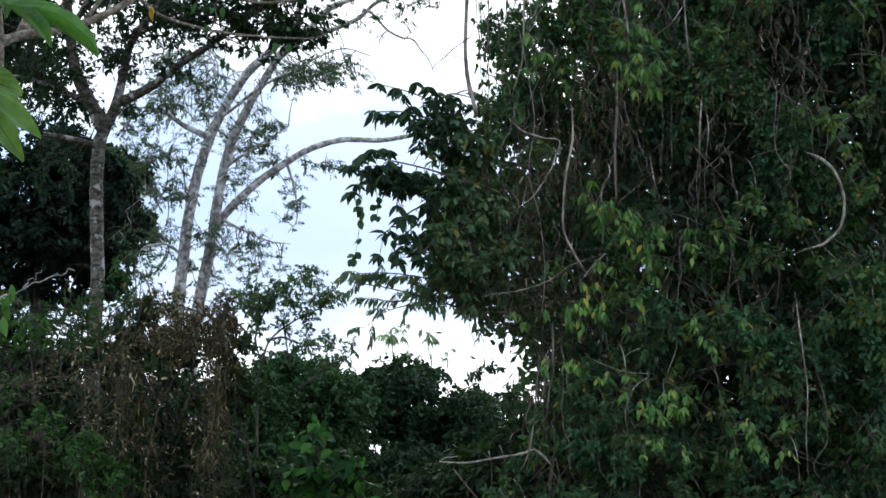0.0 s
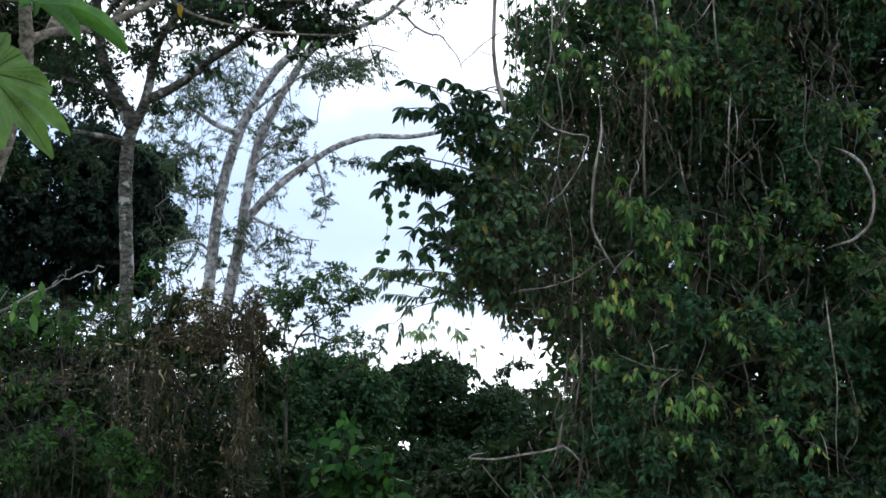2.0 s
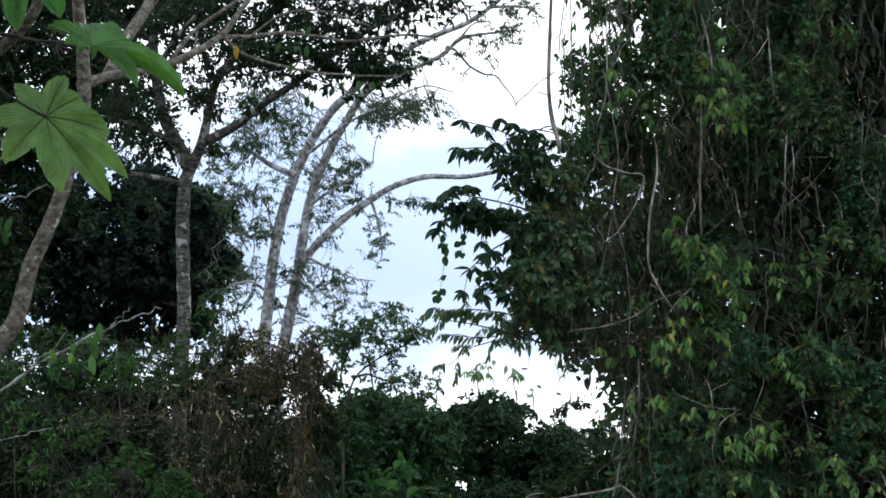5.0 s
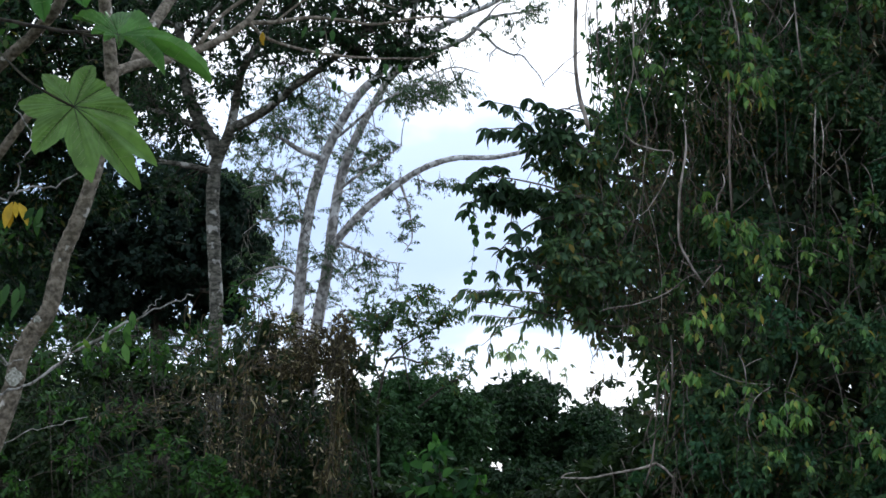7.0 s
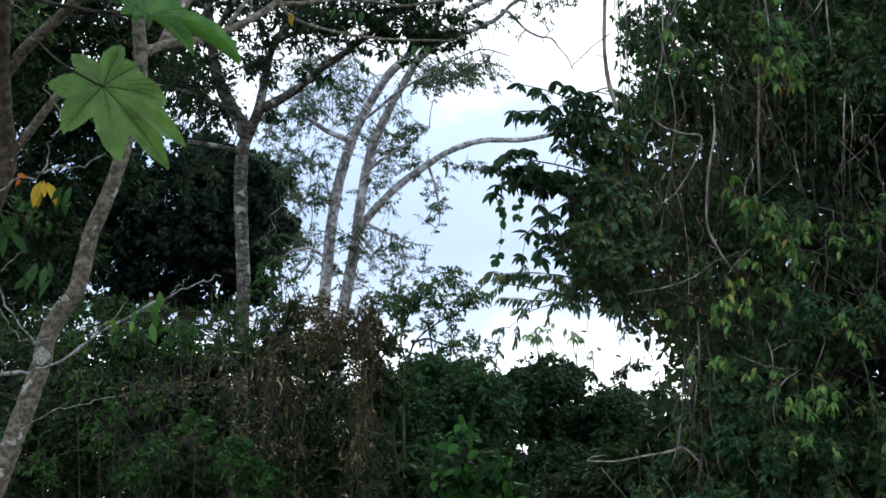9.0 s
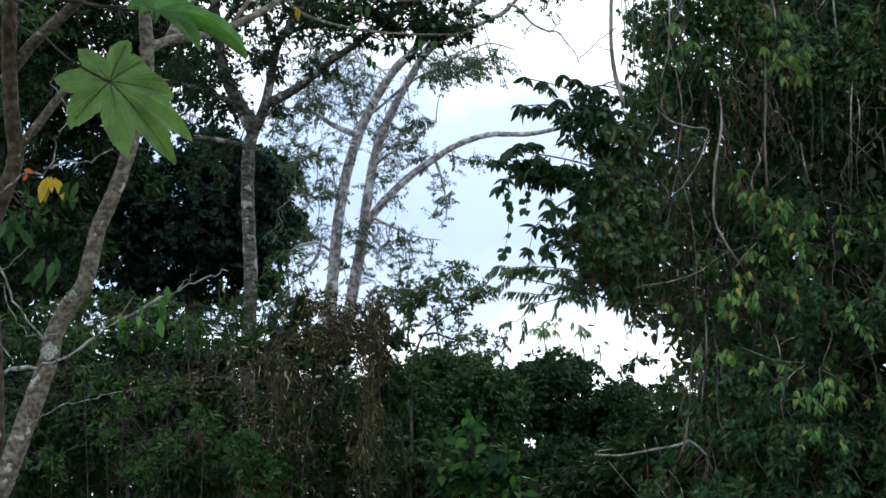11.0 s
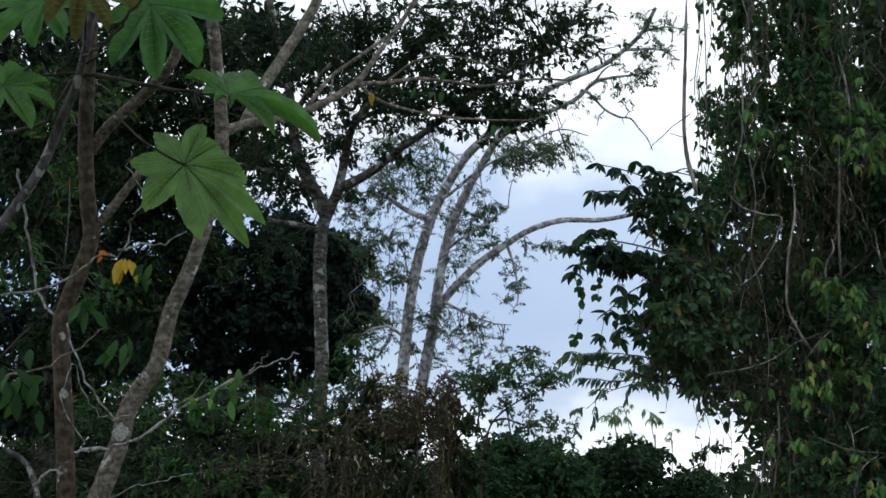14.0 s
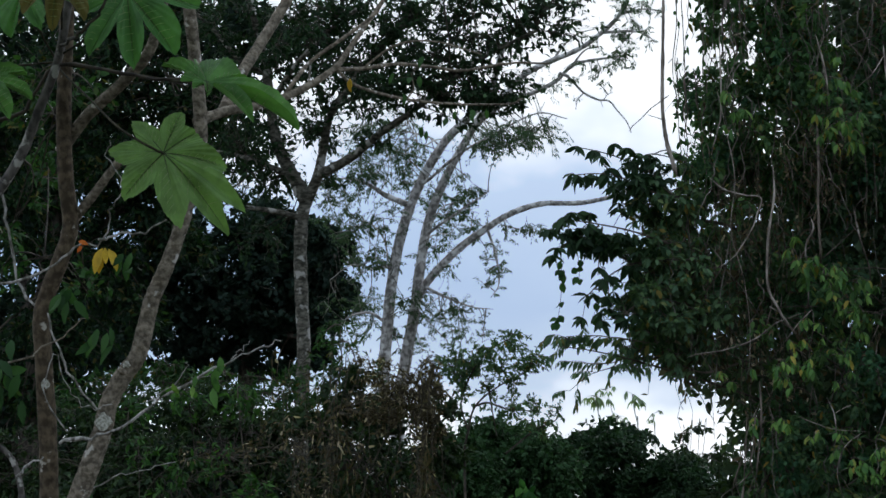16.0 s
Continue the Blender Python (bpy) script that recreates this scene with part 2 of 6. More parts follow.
def thing(name, base, label, category, group="", kind=""):
    ob = new(name)
    ob.location = base
    ob.empty_display_size = 0.2
    return tagged(ob, label, category, group, kind)


def root_of(ob):
    spot = Vector((0, 0, 0))
    while ob:
        spot += ob.location
        ob = ob.parent
    return np.array(spot)


def part(name, geo, material, parent, label="", kind="", smooth=True):
    """One mesh object under a thing or a part; the geometry is given in the world."""
    me = geo.mesh(name, root_of(parent), smooth)
    me.materials.append(material)
    ob = new(name, me)
    ob.parent = parent
    return tagged(ob, label, kind=kind)


def alone(name, geo, material, base, label, category, group="", kind=""):
    """A thing of one mesh."""
    me = geo.mesh(name, base)
    me.materials.append(material)
    ob = new(name, me)
    ob.location = base
    return tagged(ob, label, category, group, kind)


def unit(a):
    a = np.asarray(a, float)
    return a / np.maximum(np.linalg.norm(a, axis=-1, keepdims=True), 1e-9)


def curve(points, steps=6):
    """A smooth line through the points."""
    p = np.asarray(points, float)
    p = np.vstack([2 * p[0] - p[1], p, 2 * p[-1] - p[-2]])
    out = []
    for i in range(1, len(p) - 2):
        for s in np.linspace(0, 1, steps, endpoint=False):
            a, b, c, d = p[i - 1:i + 3]
            out.append(0.5 * (2 * b + (c - a) * s + (2 * a - 5 * b + 4 * c - d) * s * s + (3 * b - a - 3 * c + d) * s ** 3))
    out.append(p[-2])
    return np.array(out)


def tube(geo, line, r0, r1, sides=8, knobs=0.0, flare=0.0, fade=0.0):
    """A tapered round stem along a line, with an uneven girth and a flare at its foot."""
    line = np.asarray(line, float)
    m = len(line)
    along = unit(np.gradient(line, axis=0))
    side = unit(np.cross(along, (0.3, 0.9, 0.2)))
    up = np.cross(side, along)
    s = np.linspace(0, 1, m)
    r = r0 + (r1 - r0) * s
    r = r * (1 + flare * np.exp(-s * 14)) * (1 + knobs * rng.normal(0, 1, m))
    if fade:
        r = r * np.clip(np.minimum(s, 1 - s) / fade, 0.12, 1)
    a = np.linspace(0, 2 * np.pi, sides, endpoint=False)
    rr = r[:, None] * (1 + knobs * 0.5 * rng.normal(0, 1, (m, sides)))
    ring = line[:, None] + rr[..., None] * (np.cos(a)[None, :, None] * side[:, None] + np.sin(a)[None, :, None] * up[:, None])
    i, j = np.meshgrid(np.arange(m - 1), np.arange(sides), indexing="ij")
    k = (j + 1) % sides
    q = np.stack([i * sides + j, i * sides + k, (i + 1) * sides + k, (i + 1) * sides + j], -1).reshape(-1, 4)
    v = np.vstack([ring.reshape(-1, 3), line[:1], line[-1:]])
    j = np.arange(sides)
    caps = np.vstack([np.stack([np.full(sides, m * sides), (j + 1) % sides, j], 1),
                      np.stack([np.full(sides, m * sides + 1), (m - 1) * sides + j, (m - 1) * sides + (j + 1) % sides], 1)])
    geo.add(v, caps, q)


def stem(points, r0, r1, sides=10, knobs=0.03, flare=0.0, steps=6, wob=0.0, fade=0.0, jag=0.0):
    g = Geo()
    line = curve(points, steps)
    if wob:
        line = line + wob * np.cumsum(rng.normal(0, 0.3, line.shape), 0) * np.linspace(0, 1, len(line))[:, None] * 0.3
    if jag:
        line = line + rng.normal(0, jag, line.shape)
    tube(g, line, r0, r1, sides, knobs, flare, fade)
    return g, line


def blades(geo, base, way, face, length, width, fine=False, droop=0.15):
    """Leaf blades folded along the midrib: base points, the way each grows, the way each faces, and its size."""
    base, way = np.asarray(base, float), unit(way)
    n = len(base)
    if not n:
        return
    side = unit(np.cross(way, face))
    face = np.cross(side, way)
    length = np.broadcast_to(np.asarray(length, float), n)[:, None]
    width = np.broadcast_to(np.asarray(width, float), n)[:, None]
    bend = -face * length * droop
    if fine:
        rows = ((0.0, 0.06, 0.0), (0.28, 0.85, 0.1), (0.58, 0.95, 0.35), (0.84, 0.48, 0.75))
        v = []
        for s, w, b in rows:
            mid = base + way * length * s + bend * b
            v += [mid - side * width * 0.5 * w + face * width * 0.14 * w, mid, mid + side * width * 0.5 * w + face * width * 0.14 * w]
        v.append(base + way * length + bend * 1.15)
        v = np.stack(v, 1)
        k = v.shape[1]
        o = (np.arange(n) * k)[:, None]
        q = np.concatenate([o + np.array([r * 3 + c, r * 3 + c + 1, r * 3 + c + 4, r * 3 + c + 3]) for r in range(3) for c in range(2)])
        t = np.concatenate([o + np.array([9, 10, 12]), o + np.array([10, 11, 12])])
        geo.add(v, t, q)
    else:
        a, b = base + way * length * 0.3 + bend * 0.15, base + way * length * 0.68 + bend * 0.55
        w = side * width * 0.5
        v = np.stack([base, a - w, a + w, b - w * 0.8, b + w * 0.8, base + way * length + bend * 1.2], 1)
        o = (np.arange(n) * 6)[:, None]
        geo.add(v, np.concatenate([o + np.array((0, 2, 1)), o + np.array((3, 4, 5))]), o + np.array((1, 2, 4, 3)))


def in_blob(c, r, n, shell=0.35):
    """Points in an ellipsoid, thicker towards its skin."""
    d = unit(rng.normal(0, 1, (n, 3)))
    s = rng.uniform(shell, 1, n)[:, None] ** 0.6
    return np.asarray(c) + d * s * np.asarray(r)


def bend(s, e, rise, wander, steps=5):
    gap = np.linalg.norm(e - s)
    mid = (s + e) / 2 + rng.normal(0, wander, 3) * gap + (0, 0, rise * gap)
    u = np.linspace(0, 1, steps)[:, None]
    return (1 - u) ** 2 * s + 2 * u * (1 - u) * mid + u * u * e


def nearest(pts, e):
    return pts[np.argmin(np.linalg.norm(pts - e, axis=1) * rng.uniform(0.8, 1.3, len(pts)))]


def twig_lines(blobs, limbs, reach, twig, tg, arms=3, sag=0.15, shell=0.25, drawn=1.0):
    """Side branches from the limbs into each blob (centre, radii, number of twigs), and twigs on those."""
    limbs = np.asarray(limbs, float).reshape(-1, 3)
    lines = []
    for c, r, count in blobs:
        local = [limbs]
        for e in in_blob(c, np.asarray(r) * 0.8, arms, 0.0):
            line = bend(nearest(limbs, e), e, sag, 0.1, 7)
            tube(tg, line, twig * 2.2, twig, 3)
            local.append(line[2:])
        pts = np.concatenate(local)
        for e in in_blob(c, r, count, shell):
            s = nearest(pts, e)
            gap = np.linalg.norm(e - s)
            if gap > reach:
                e = s + (e - s) * reach / gap * rng.uniform(0.8, 1.25)
            line = bend(s, e, sag, 0.14)
            if rng.uniform() < drawn:
                tube(tg, line, twig, twig * 0.4, 3)
            lines.append(line)
    return lines


def foliage(blobs, limbs, reach=1.2, per=9, size=0.12, slim=0.42, hang=0.4, twig=0.006, fine=False, leaf_geo=None, twig_geo=None, sag=0.15, gaps=(), arms=4, whorl=False, drawn=1.0, voids=0.0, plain=False):
    """Leafy twigs that fill the blobs; whorl sets the leaves in drooping rosettes at the twigs' tips."""
    lg, tg = leaf_geo if leaf_geo else Geo(), twig_geo if twig_geo else Geo()
    B, Wy = [], []
    for line in twig_lines(blobs, limbs, reach, twig, tg, arms, sag, drawn=drawn):
        k = max(3, int(per * rng.uniform(0.6, 1.4)))
        if whorl:
            a = rng.uniform(0, 6.3) + np.arange(k) * 6.283 / k
            out = np.stack([np.cos(a), np.sin(a), np.full(k, -0.1)], 1)
            B.append(np.repeat(line[-1:], k, 0) + out * 0.01)
            Wy.append(out * 1.6 + rng.normal(0, 0.2, (k, 3)))
        else:
            f = np.sort(rng.uniform(0.15, 1.0, k)) * 4
            i = np.minimum(f.astype(int), 3)
            w = (f - i)[:, None]
            B.append(line[i] * (1 - w) + line[i + 1] * w)
            Wy.append(unit(line[i + 1] - line[i]))
    if B:
        B, Wy = np.concatenate(B), np.concatenate(Wy)
        for centre, radius in gaps:
            eye = np.array((0, 0, 1.6))
            axis = unit(np.asarray(centre) - eye)
            rel = B - eye
            keep = np.linalg.norm(rel - (rel @ axis)[:, None] * axis, axis=1) > radius
            B, Wy = B[keep], Wy[keep]
        if voids:
            keep = np.array([noise.noise(Vector(p * (2.1, 1.4, 2.4))) + 0.5 * noise.noise(Vector(p * 5.3)) for p in B]) > voids
            B, Wy = B[keep], Wy[keep]
        n = len(B)
        way = Wy * 0.6 + rng.normal(0, 0.25 if whorl else 0.55, (n, 3)) + np.array((0, 0, -hang))
        face = rng.normal(0, 0.6, (n, 3)) + np.array((0, 0, 0.9))
        ln = size * rng.uniform(0.6, 1.25, n)
        if plain:
            slips(lg, B, way, face, ln, slim * 1.15)
        else:
            blades(lg, B, way, face, ln, ln * slim * rng.uniform(0.8, 1.2, n), fine)
    return lg, tg


def slips(geo, base, way, face, length, slim):
    """Tiny leaflets, one four-cornered blade each."""
    way = unit(way)
    side = unit(np.cross(way, face)) * (length * slim * 0.5)[:, None]
    tip = way * length[:, None]
    v = np.stack([base, base + tip * 0.5 - side, base + tip, base + tip * 0.5 + side], 1)
    geo.add(v, None, (np.arange(len(base)) * 4)[:, None] + np.arange(4))


def leaf_piece(name, length, width, material):
    """The mesh of one leaf, growing along y from its foot."""
    g = Geo()
    blades(g, [(0, 0, 0)], [(0, 1, 0)], [(0, 0, 1)], [length], [width], True, 0.25)
    me = g.mesh(name)
    me.materials.append(material)
    return me


def scatter_leaves(name, meshes, parent, base, way, face, label=""):
    """Single leaves as parts that share a few meshes."""
    origin = root_of(parent)
    way = unit(way)
    side = unit(np.cross(way, face))
    face = np.cross(side, way)
    for i in range(len(base)):
        ob = new(name, meshes[i % len(meshes)])
        ob.parent = parent
        m = Matrix(np.stack([side[i], way[i], face[i]], 1).tolist()).to_4x4()
        m.translation = Vector(base[i] - origin)
        ob.matrix_local = m @ Matrix.Scale(rng.uniform(0.75, 1.25), 4)
        if label:
            ob["label"] = label


# ---- ground ----
def build_ground():
    g = Geo()
    k = 90
    a = np.sign(np.linspace(-1, 1, k)) * np.abs(np.linspace(-1, 1, k)) ** 3 * 3000
    x, y = np.meshgrid(a, a + 20)
    z = np.array([noise.noise(Vector((p / 6, q / 6, 0))) * 0.12 if abs(p) < 80 and abs(q) < 100 else 0 for p, q in zip(x.ravel(), y.ravel())])
    i, j = np.meshgrid(np.arange(k - 1), np.arange(k - 1), indexing="ij")
    q = np.stack([i * k + j, i * k + j + 1, (i + 1) * k + j + 1, (i + 1) * k + j], -1).reshape(-1, 4)
    g.add(np.stack([x.ravel(), y.ravel(), z], 1), None, q)
    alone("ground", g, SOIL, (0, 0, 0), "dark forest soil with leaf litter and low herbs", "ground", kind="structure")


rng = np.random.default_rng(21)
build_ground()


# ---- pale tree with twin stems and feathery leaves ----
def build_feathery_tree():
    base = (-1.650, 34.463, 0.0)
    tree = thing("feathery_tree", base, "tall pale-barked tree with twin leaning stems and feathery leaves", "tree")
    limbs = []

    def limb(name, pts, r0, r1, label="", wob=0.0, sides=10, flare=0.0):
        g, line = stem(pts, r0, r1, sides, 0.03, flare, wob=wob)
        part(name, g, BARK_PALE, tree, label)
        limbs.append(line)
        return line

    limb("trunk", [base, (-1.954, 34.001, 3.968), (-1.853, 33.822, 5.246), (-1.788, 33.719, 5.976), (-1.696, 33.591, 6.889), (-1.530, 33.475, 7.710), (-1.254, 33.370, 8.459), (-0.843, 33.077, 9.108), (-0.492, 32.831, 9.425), (0.054, 32.167, 9.834)], 0.12, 0.06, "slender pale grey stem", flare=0.5)
    limb("trunk", [(base[0] + 0.3, base[1], 0), (-1.613, 34.124, 4.533), (-1.502, 33.982, 5.543), (-1.335, 33.853, 6.461), (-1.224, 33.737, 7.287), (-1.076, 33.636, 8.003), (-0.777, 33.439, 8.690), (-0.360, 33.238, 9.399), (-0.127, 32.692, 9.689), (0.143, 32.080, 10.454)], 0.115, 0.05, "slender pale grey stem", flare=0.5)
    limb("limb", [(-1.326, 33.837, 6.571), (-1.128, 33.687, 6.923), (-0.636, 33.516, 7.418), (-0.147, 33.466, 7.774), (0.286, 33.432, 8.021), (0.774, 33.411, 8.167), (1.346, 33.411, 8.167), (1.899, 33.400, 8.249), (2.3, 33.4, 8.42), (2.6, 33.4, 8.5)], 0.075, 0.022, "long arching pale limb", wob=0.03)
    limb("limb", [(-1.438, 33.409, 8.185), (-1.788, 33.388, 8.331), (-2.065, 33.364, 8.504), (-2.415, 33.350, 8.605), (-2.802, 33.354, 8.577)], 0.055, 0.006)
    limb("limb", [(-1.235, 33.366, 8.486), (-1.026, 33.151, 8.582), (-0.580, 32.708, 8.858), (0.054, 32.267, 9.125), (0.670, 31.739, 9.291), (1.117, 31.458, 9.133)], 0.03, 0.008)
    limb("limb", [(-0.866, 33.283, 9.080), (-1.066, 33.746, 9.375), (-1.366, 34.225, 9.563), (-1.771, 34.698, 9.791), (-2.252, 34.692, 9.829)], 0.02, 0.007)
    limb("limb", [(-1.650, 33.546, 7.208), (-1.990, 33.851, 7.193), (-2.376, 34.039, 7.291), (-2.750, 34.074, 7.041)], 0.03, 0.004)
    limb("limb", [(-1.770, 33.681, 6.250), (-2.065, 33.655, 6.432), (-2.434, 33.668, 6.341), (-2.618, 33.706, 6.067)], 0.03, 0.004)
    limb("limb", [(-1.242, 33.788, 6.920), (-0.861, 33.419, 6.676), (-0.401, 33.246, 6.466), (-0.036, 33.253, 6.421)], 0.03, 0.004)
    limb("limb", [(-0.129, 33.466, 7.774), (0.009, 33.329, 7.311), (0.055, 33.294, 6.842), (-0.082, 33.326, 6.616)], 0.026, 0.004)
    limb("limb", [(-1.224, 33.685, 7.654), (-0.774, 33.443, 7.938), (-0.221, 33.392, 8.304), (-0.083, 33.379, 8.395)], 0.03, 0.004)
    limb("limb", [(-0.360, 33.238, 9.399), (-0.082, 32.805, 9.605), (0.145, 32.580, 9.772), (0.423, 32.342, 10.027), (0.662, 32.126, 10.126), (0.934, 31.914, 10.198), (1.322, 31.599, 10.285), (1.667, 31.272, 10.456), (1.926, 31.040, 10.667), (2.121, 30.793, 10.986)], 0.06, 0.03, "dark spreading upper limb")
    limb("limb", [(-0.266, 33.026, 9.471), (0.145, 32.595, 9.665), (0.477, 32.385, 9.724), (0.939, 32.160, 9.887), (1.209, 31.930, 10.084), (1.476, 31.723, 10.119), (1.827, 31.522, 10.111), (2.032, 31.418, 10.136)], 0.05, 0.012, wob=0.02)
    limb("limb", [(1.017, 32.0, 10.004), (1.148, 32.0, 9.95), (1.278, 32.0, 9.815), (1.408, 32.0, 9.68), (1.617, 32.0, 9.572), (1.8, 32.0, 9.545), (1.93, 32.0, 9.384), (2.059, 32.0, 9.223), (2.136, 32.0, 9.035)], 0.026, 0.007, wob=0.01)
    limb("limb", [(1.408, 32.0, 9.68), (1.313, 32.0, 9.573), (1.275, 32.0, 9.412)], 0.012, 0.005)
    limb("limb", [(1.67, 32.0, 9.561), (1.7, 32.0, 9.448)], 0.008, 0.004)
    limb("limb", [(1.722, 32.0, 9.572), (1.786, 32.0, 9.652), (1.87, 32.0, 9.684)], 0.008, 0.003)
    limb("limb", [(1.667, 31.272, 10.456), (2.100, 31.075, 10.418), (2.308, 31.081, 10.375), (2.499, 31.101, 10.238)], 0.028, 0.008)
    limb("limb", [(1.209, 31.930, 10.084), (1.423, 31.698, 10.294), (1.683, 31.594, 10.320)], 0.02, 0.006)
    limb("limb", [(1.943, 31.038, 10.684), (2.264, 31.028, 10.753), (2.568, 31.032, 10.727)], 0.025, 0.01)
    limb("limb", [(0.934, 31.914, 10.198), (1.073, 31.788, 10.374), (1.290, 31.664, 10.540), (1.595, 31.555, 10.599)], 0.024, 0.008)
    limb("limb", [(-1.687, 33.5, 7.167), (-1.925, 33.5, 7.157), (-2.161, 33.5, 7.071), (-2.398, 33.5, 6.927)], 0.018, 0.004, wob=0.02)
    limb("limb", [(-1.720, 33.5, 7.0), (-1.759, 33.5, 7.311), (-1.809, 33.5, 7.6), (-1.977, 33.5, 7.842), (-2.12, 33.5, 7.891), (-2.357, 33.5, 7.77)], 0.018, 0.004, wob=0.02)
    limb("limb", [(-0.694, 33.5, 9.299), (-0.982, 33.5, 9.275), (-1.22, 33.5, 9.154), (-1.317, 33.5, 9.398), (-1.462, 33.5, 9.546)], 0.018, 0.005, wob=0.02)
    limb("limb", [(-1.072, 33.5, 7.793), (-0.883, 33.5, 8.131), (-0.597, 33.5, 8.228), (-0.359, 33.5, 8.082)], 0.014, 0.004, wob=0.02)
    limb("limb", [(-1.214, 33.5, 7.551), (-0.977, 33.5, 7.696), (-0.691, 33.5, 7.695)], 0.014, 0.004, wob=0.02)
    limb("limb", [(0.117, 33.45, 7.839), (0.402, 33.45, 7.766), (0.735, 33.45, 7.694)], 0.012, 0.004, wob=0.02)
    pts = np.concatenate(limbs[2:] + [l[25:] for l in limbs[:2]])
    lg, tg = Geo(), Geo()
    blobs = [((-2.101, 33.883, 9.119), (0.88, 1.2, 0.69), 130), ((-2.477, 34.014, 8.190), (0.65, 1.0, 0.65), 95),
             ((-1.841, 34.196, 9.769), (0.74, 1.0, 0.46), 80), ((-1.556, 34.328, 8.830), (0.83, 1.0, 0.78), 110), ((-2.101, 34.118, 7.447), (0.69, 1.0, 0.55), 85), ((-0.892, 34.381, 8.454), (0.83, 1.0, 0.74), 90),
             ((-2.289, 34.236, 6.610), (0.74, 1.0, 0.55), 90), ((-0.770, 33.457, 6.404), (0.88, 0.8, 0.39), 90), ((-1.632, 34.301, 6.146), (0.83, 0.8, 0.46), 60),
             ((-0.501, 33.634, 8.022), (0.65, 0.9, 0.55), 70), ((-0.037, 33.355, 7.130), (0.31, 0.6, 0.57), 50),
             ((0.587, 32.084, 8.992), (0.70, 1.0, 0.34), 100), ((-0.127, 32.683, 9.037), (0.72, 1.0, 0.38), 95), ((-0.599, 34.202, 6.133), (0.65, 0.8, 0.26), 46),
             ((0.424, 33.469, 7.756), (0.51, 0.7, 0.22), 34), ((-0.976, 34.131, 7.354), (0.65, 0.8, 0.65), 60),
             ((1.546, 31.546, 9.945), (0.52, 0.8, 0.29), 34), ((0.765, 31.972, 9.784), (0.61, 0.8, 0.43), 34), ((1.961, 31.084, 10.358), (0.61, 0.8, 0.39), 60), ((2.121, 30.829, 10.730), (0.61, 0.8, 0.35), 50), ((1.973, 31.333, 10.024), (0.38, 0.6, 0.21), 22)]
    blobs += [((0.067, 33.0, 9.108), (0.5, 0.6, 0.2), 70), ((0.525, 33.0, 9.153), (0.4, 0.6, 0.16), 40), ((-2.677, 33.0, 8.325), (0.5, 0.6, 0.3), 60), ((-2.13, 33.0, 8.603), (0.5, 0.6, 0.3), 60), ((-1.582, 33.0, 8.975), (0.5, 0.6, 0.3), 60),
              ((-2.305, 33.0, 7.673), (0.5, 0.6, 0.3), 50), ((-1.759, 33.0, 7.857), (0.5, 0.6, 0.3), 40), ((-0.483, 33.0, 8.316), (0.4, 0.6, 0.25), 36), ((-1.937, 33.0, 7.118), (0.5, 0.6, 0.25), 40), ((-1.39, 33.2, 6.566), (0.5, 0.6, 0.25), 40)]
    B, D, F = [], [], []
    for line in twig_lines(blobs, pts, 0.55, 0.005, tg, 9, 0.06, 0.0):
        if rng.uniform() < 0.28:   # some twigs stay bare
            continue
        k = int(rng.integers(18, 34))
        f = np.sort(rng.uniform(0.6, 3.99, k))
        i = f.astype(int)
        at = line[i] + (line[i + 1] - line[i]) * (f - i)[:, None]
        along = unit(line[i + 1] - line[i])
        side = np.cross(along, (0, 0, 1)) * rng.choice((-1.0, 1.0), (k, 1))
        reach = rng.uniform(0.0, 0.06, (k, 1))
        B.append(at + side * reach - np.array((0, 0, 0.3)) * reach)
        D.append(along * 0.3 + side * 0.35 + rng.normal(0, 0.3, (k, 3)) + np.array((0, 0, -0.7)))
        F.append(side + rng.normal(0, 0.6, (k, 3)))
    B, D, F = np.concatenate(B), np.concatenate(D), np.concatenate(F)
    slips(lg, B, D, F, rng.uniform(0.035, 0.07, len(B)), 0.3)
    part("twig_mass", tg, BARK_GREY, tree, "fine grey twigs", "stuff")
    part("crown", lg, LEAF_FEATHER, tree, "feathery grey-green compound leaves", "stuff")


rng = np.random.default_rng(22)
build_feathery_tree()


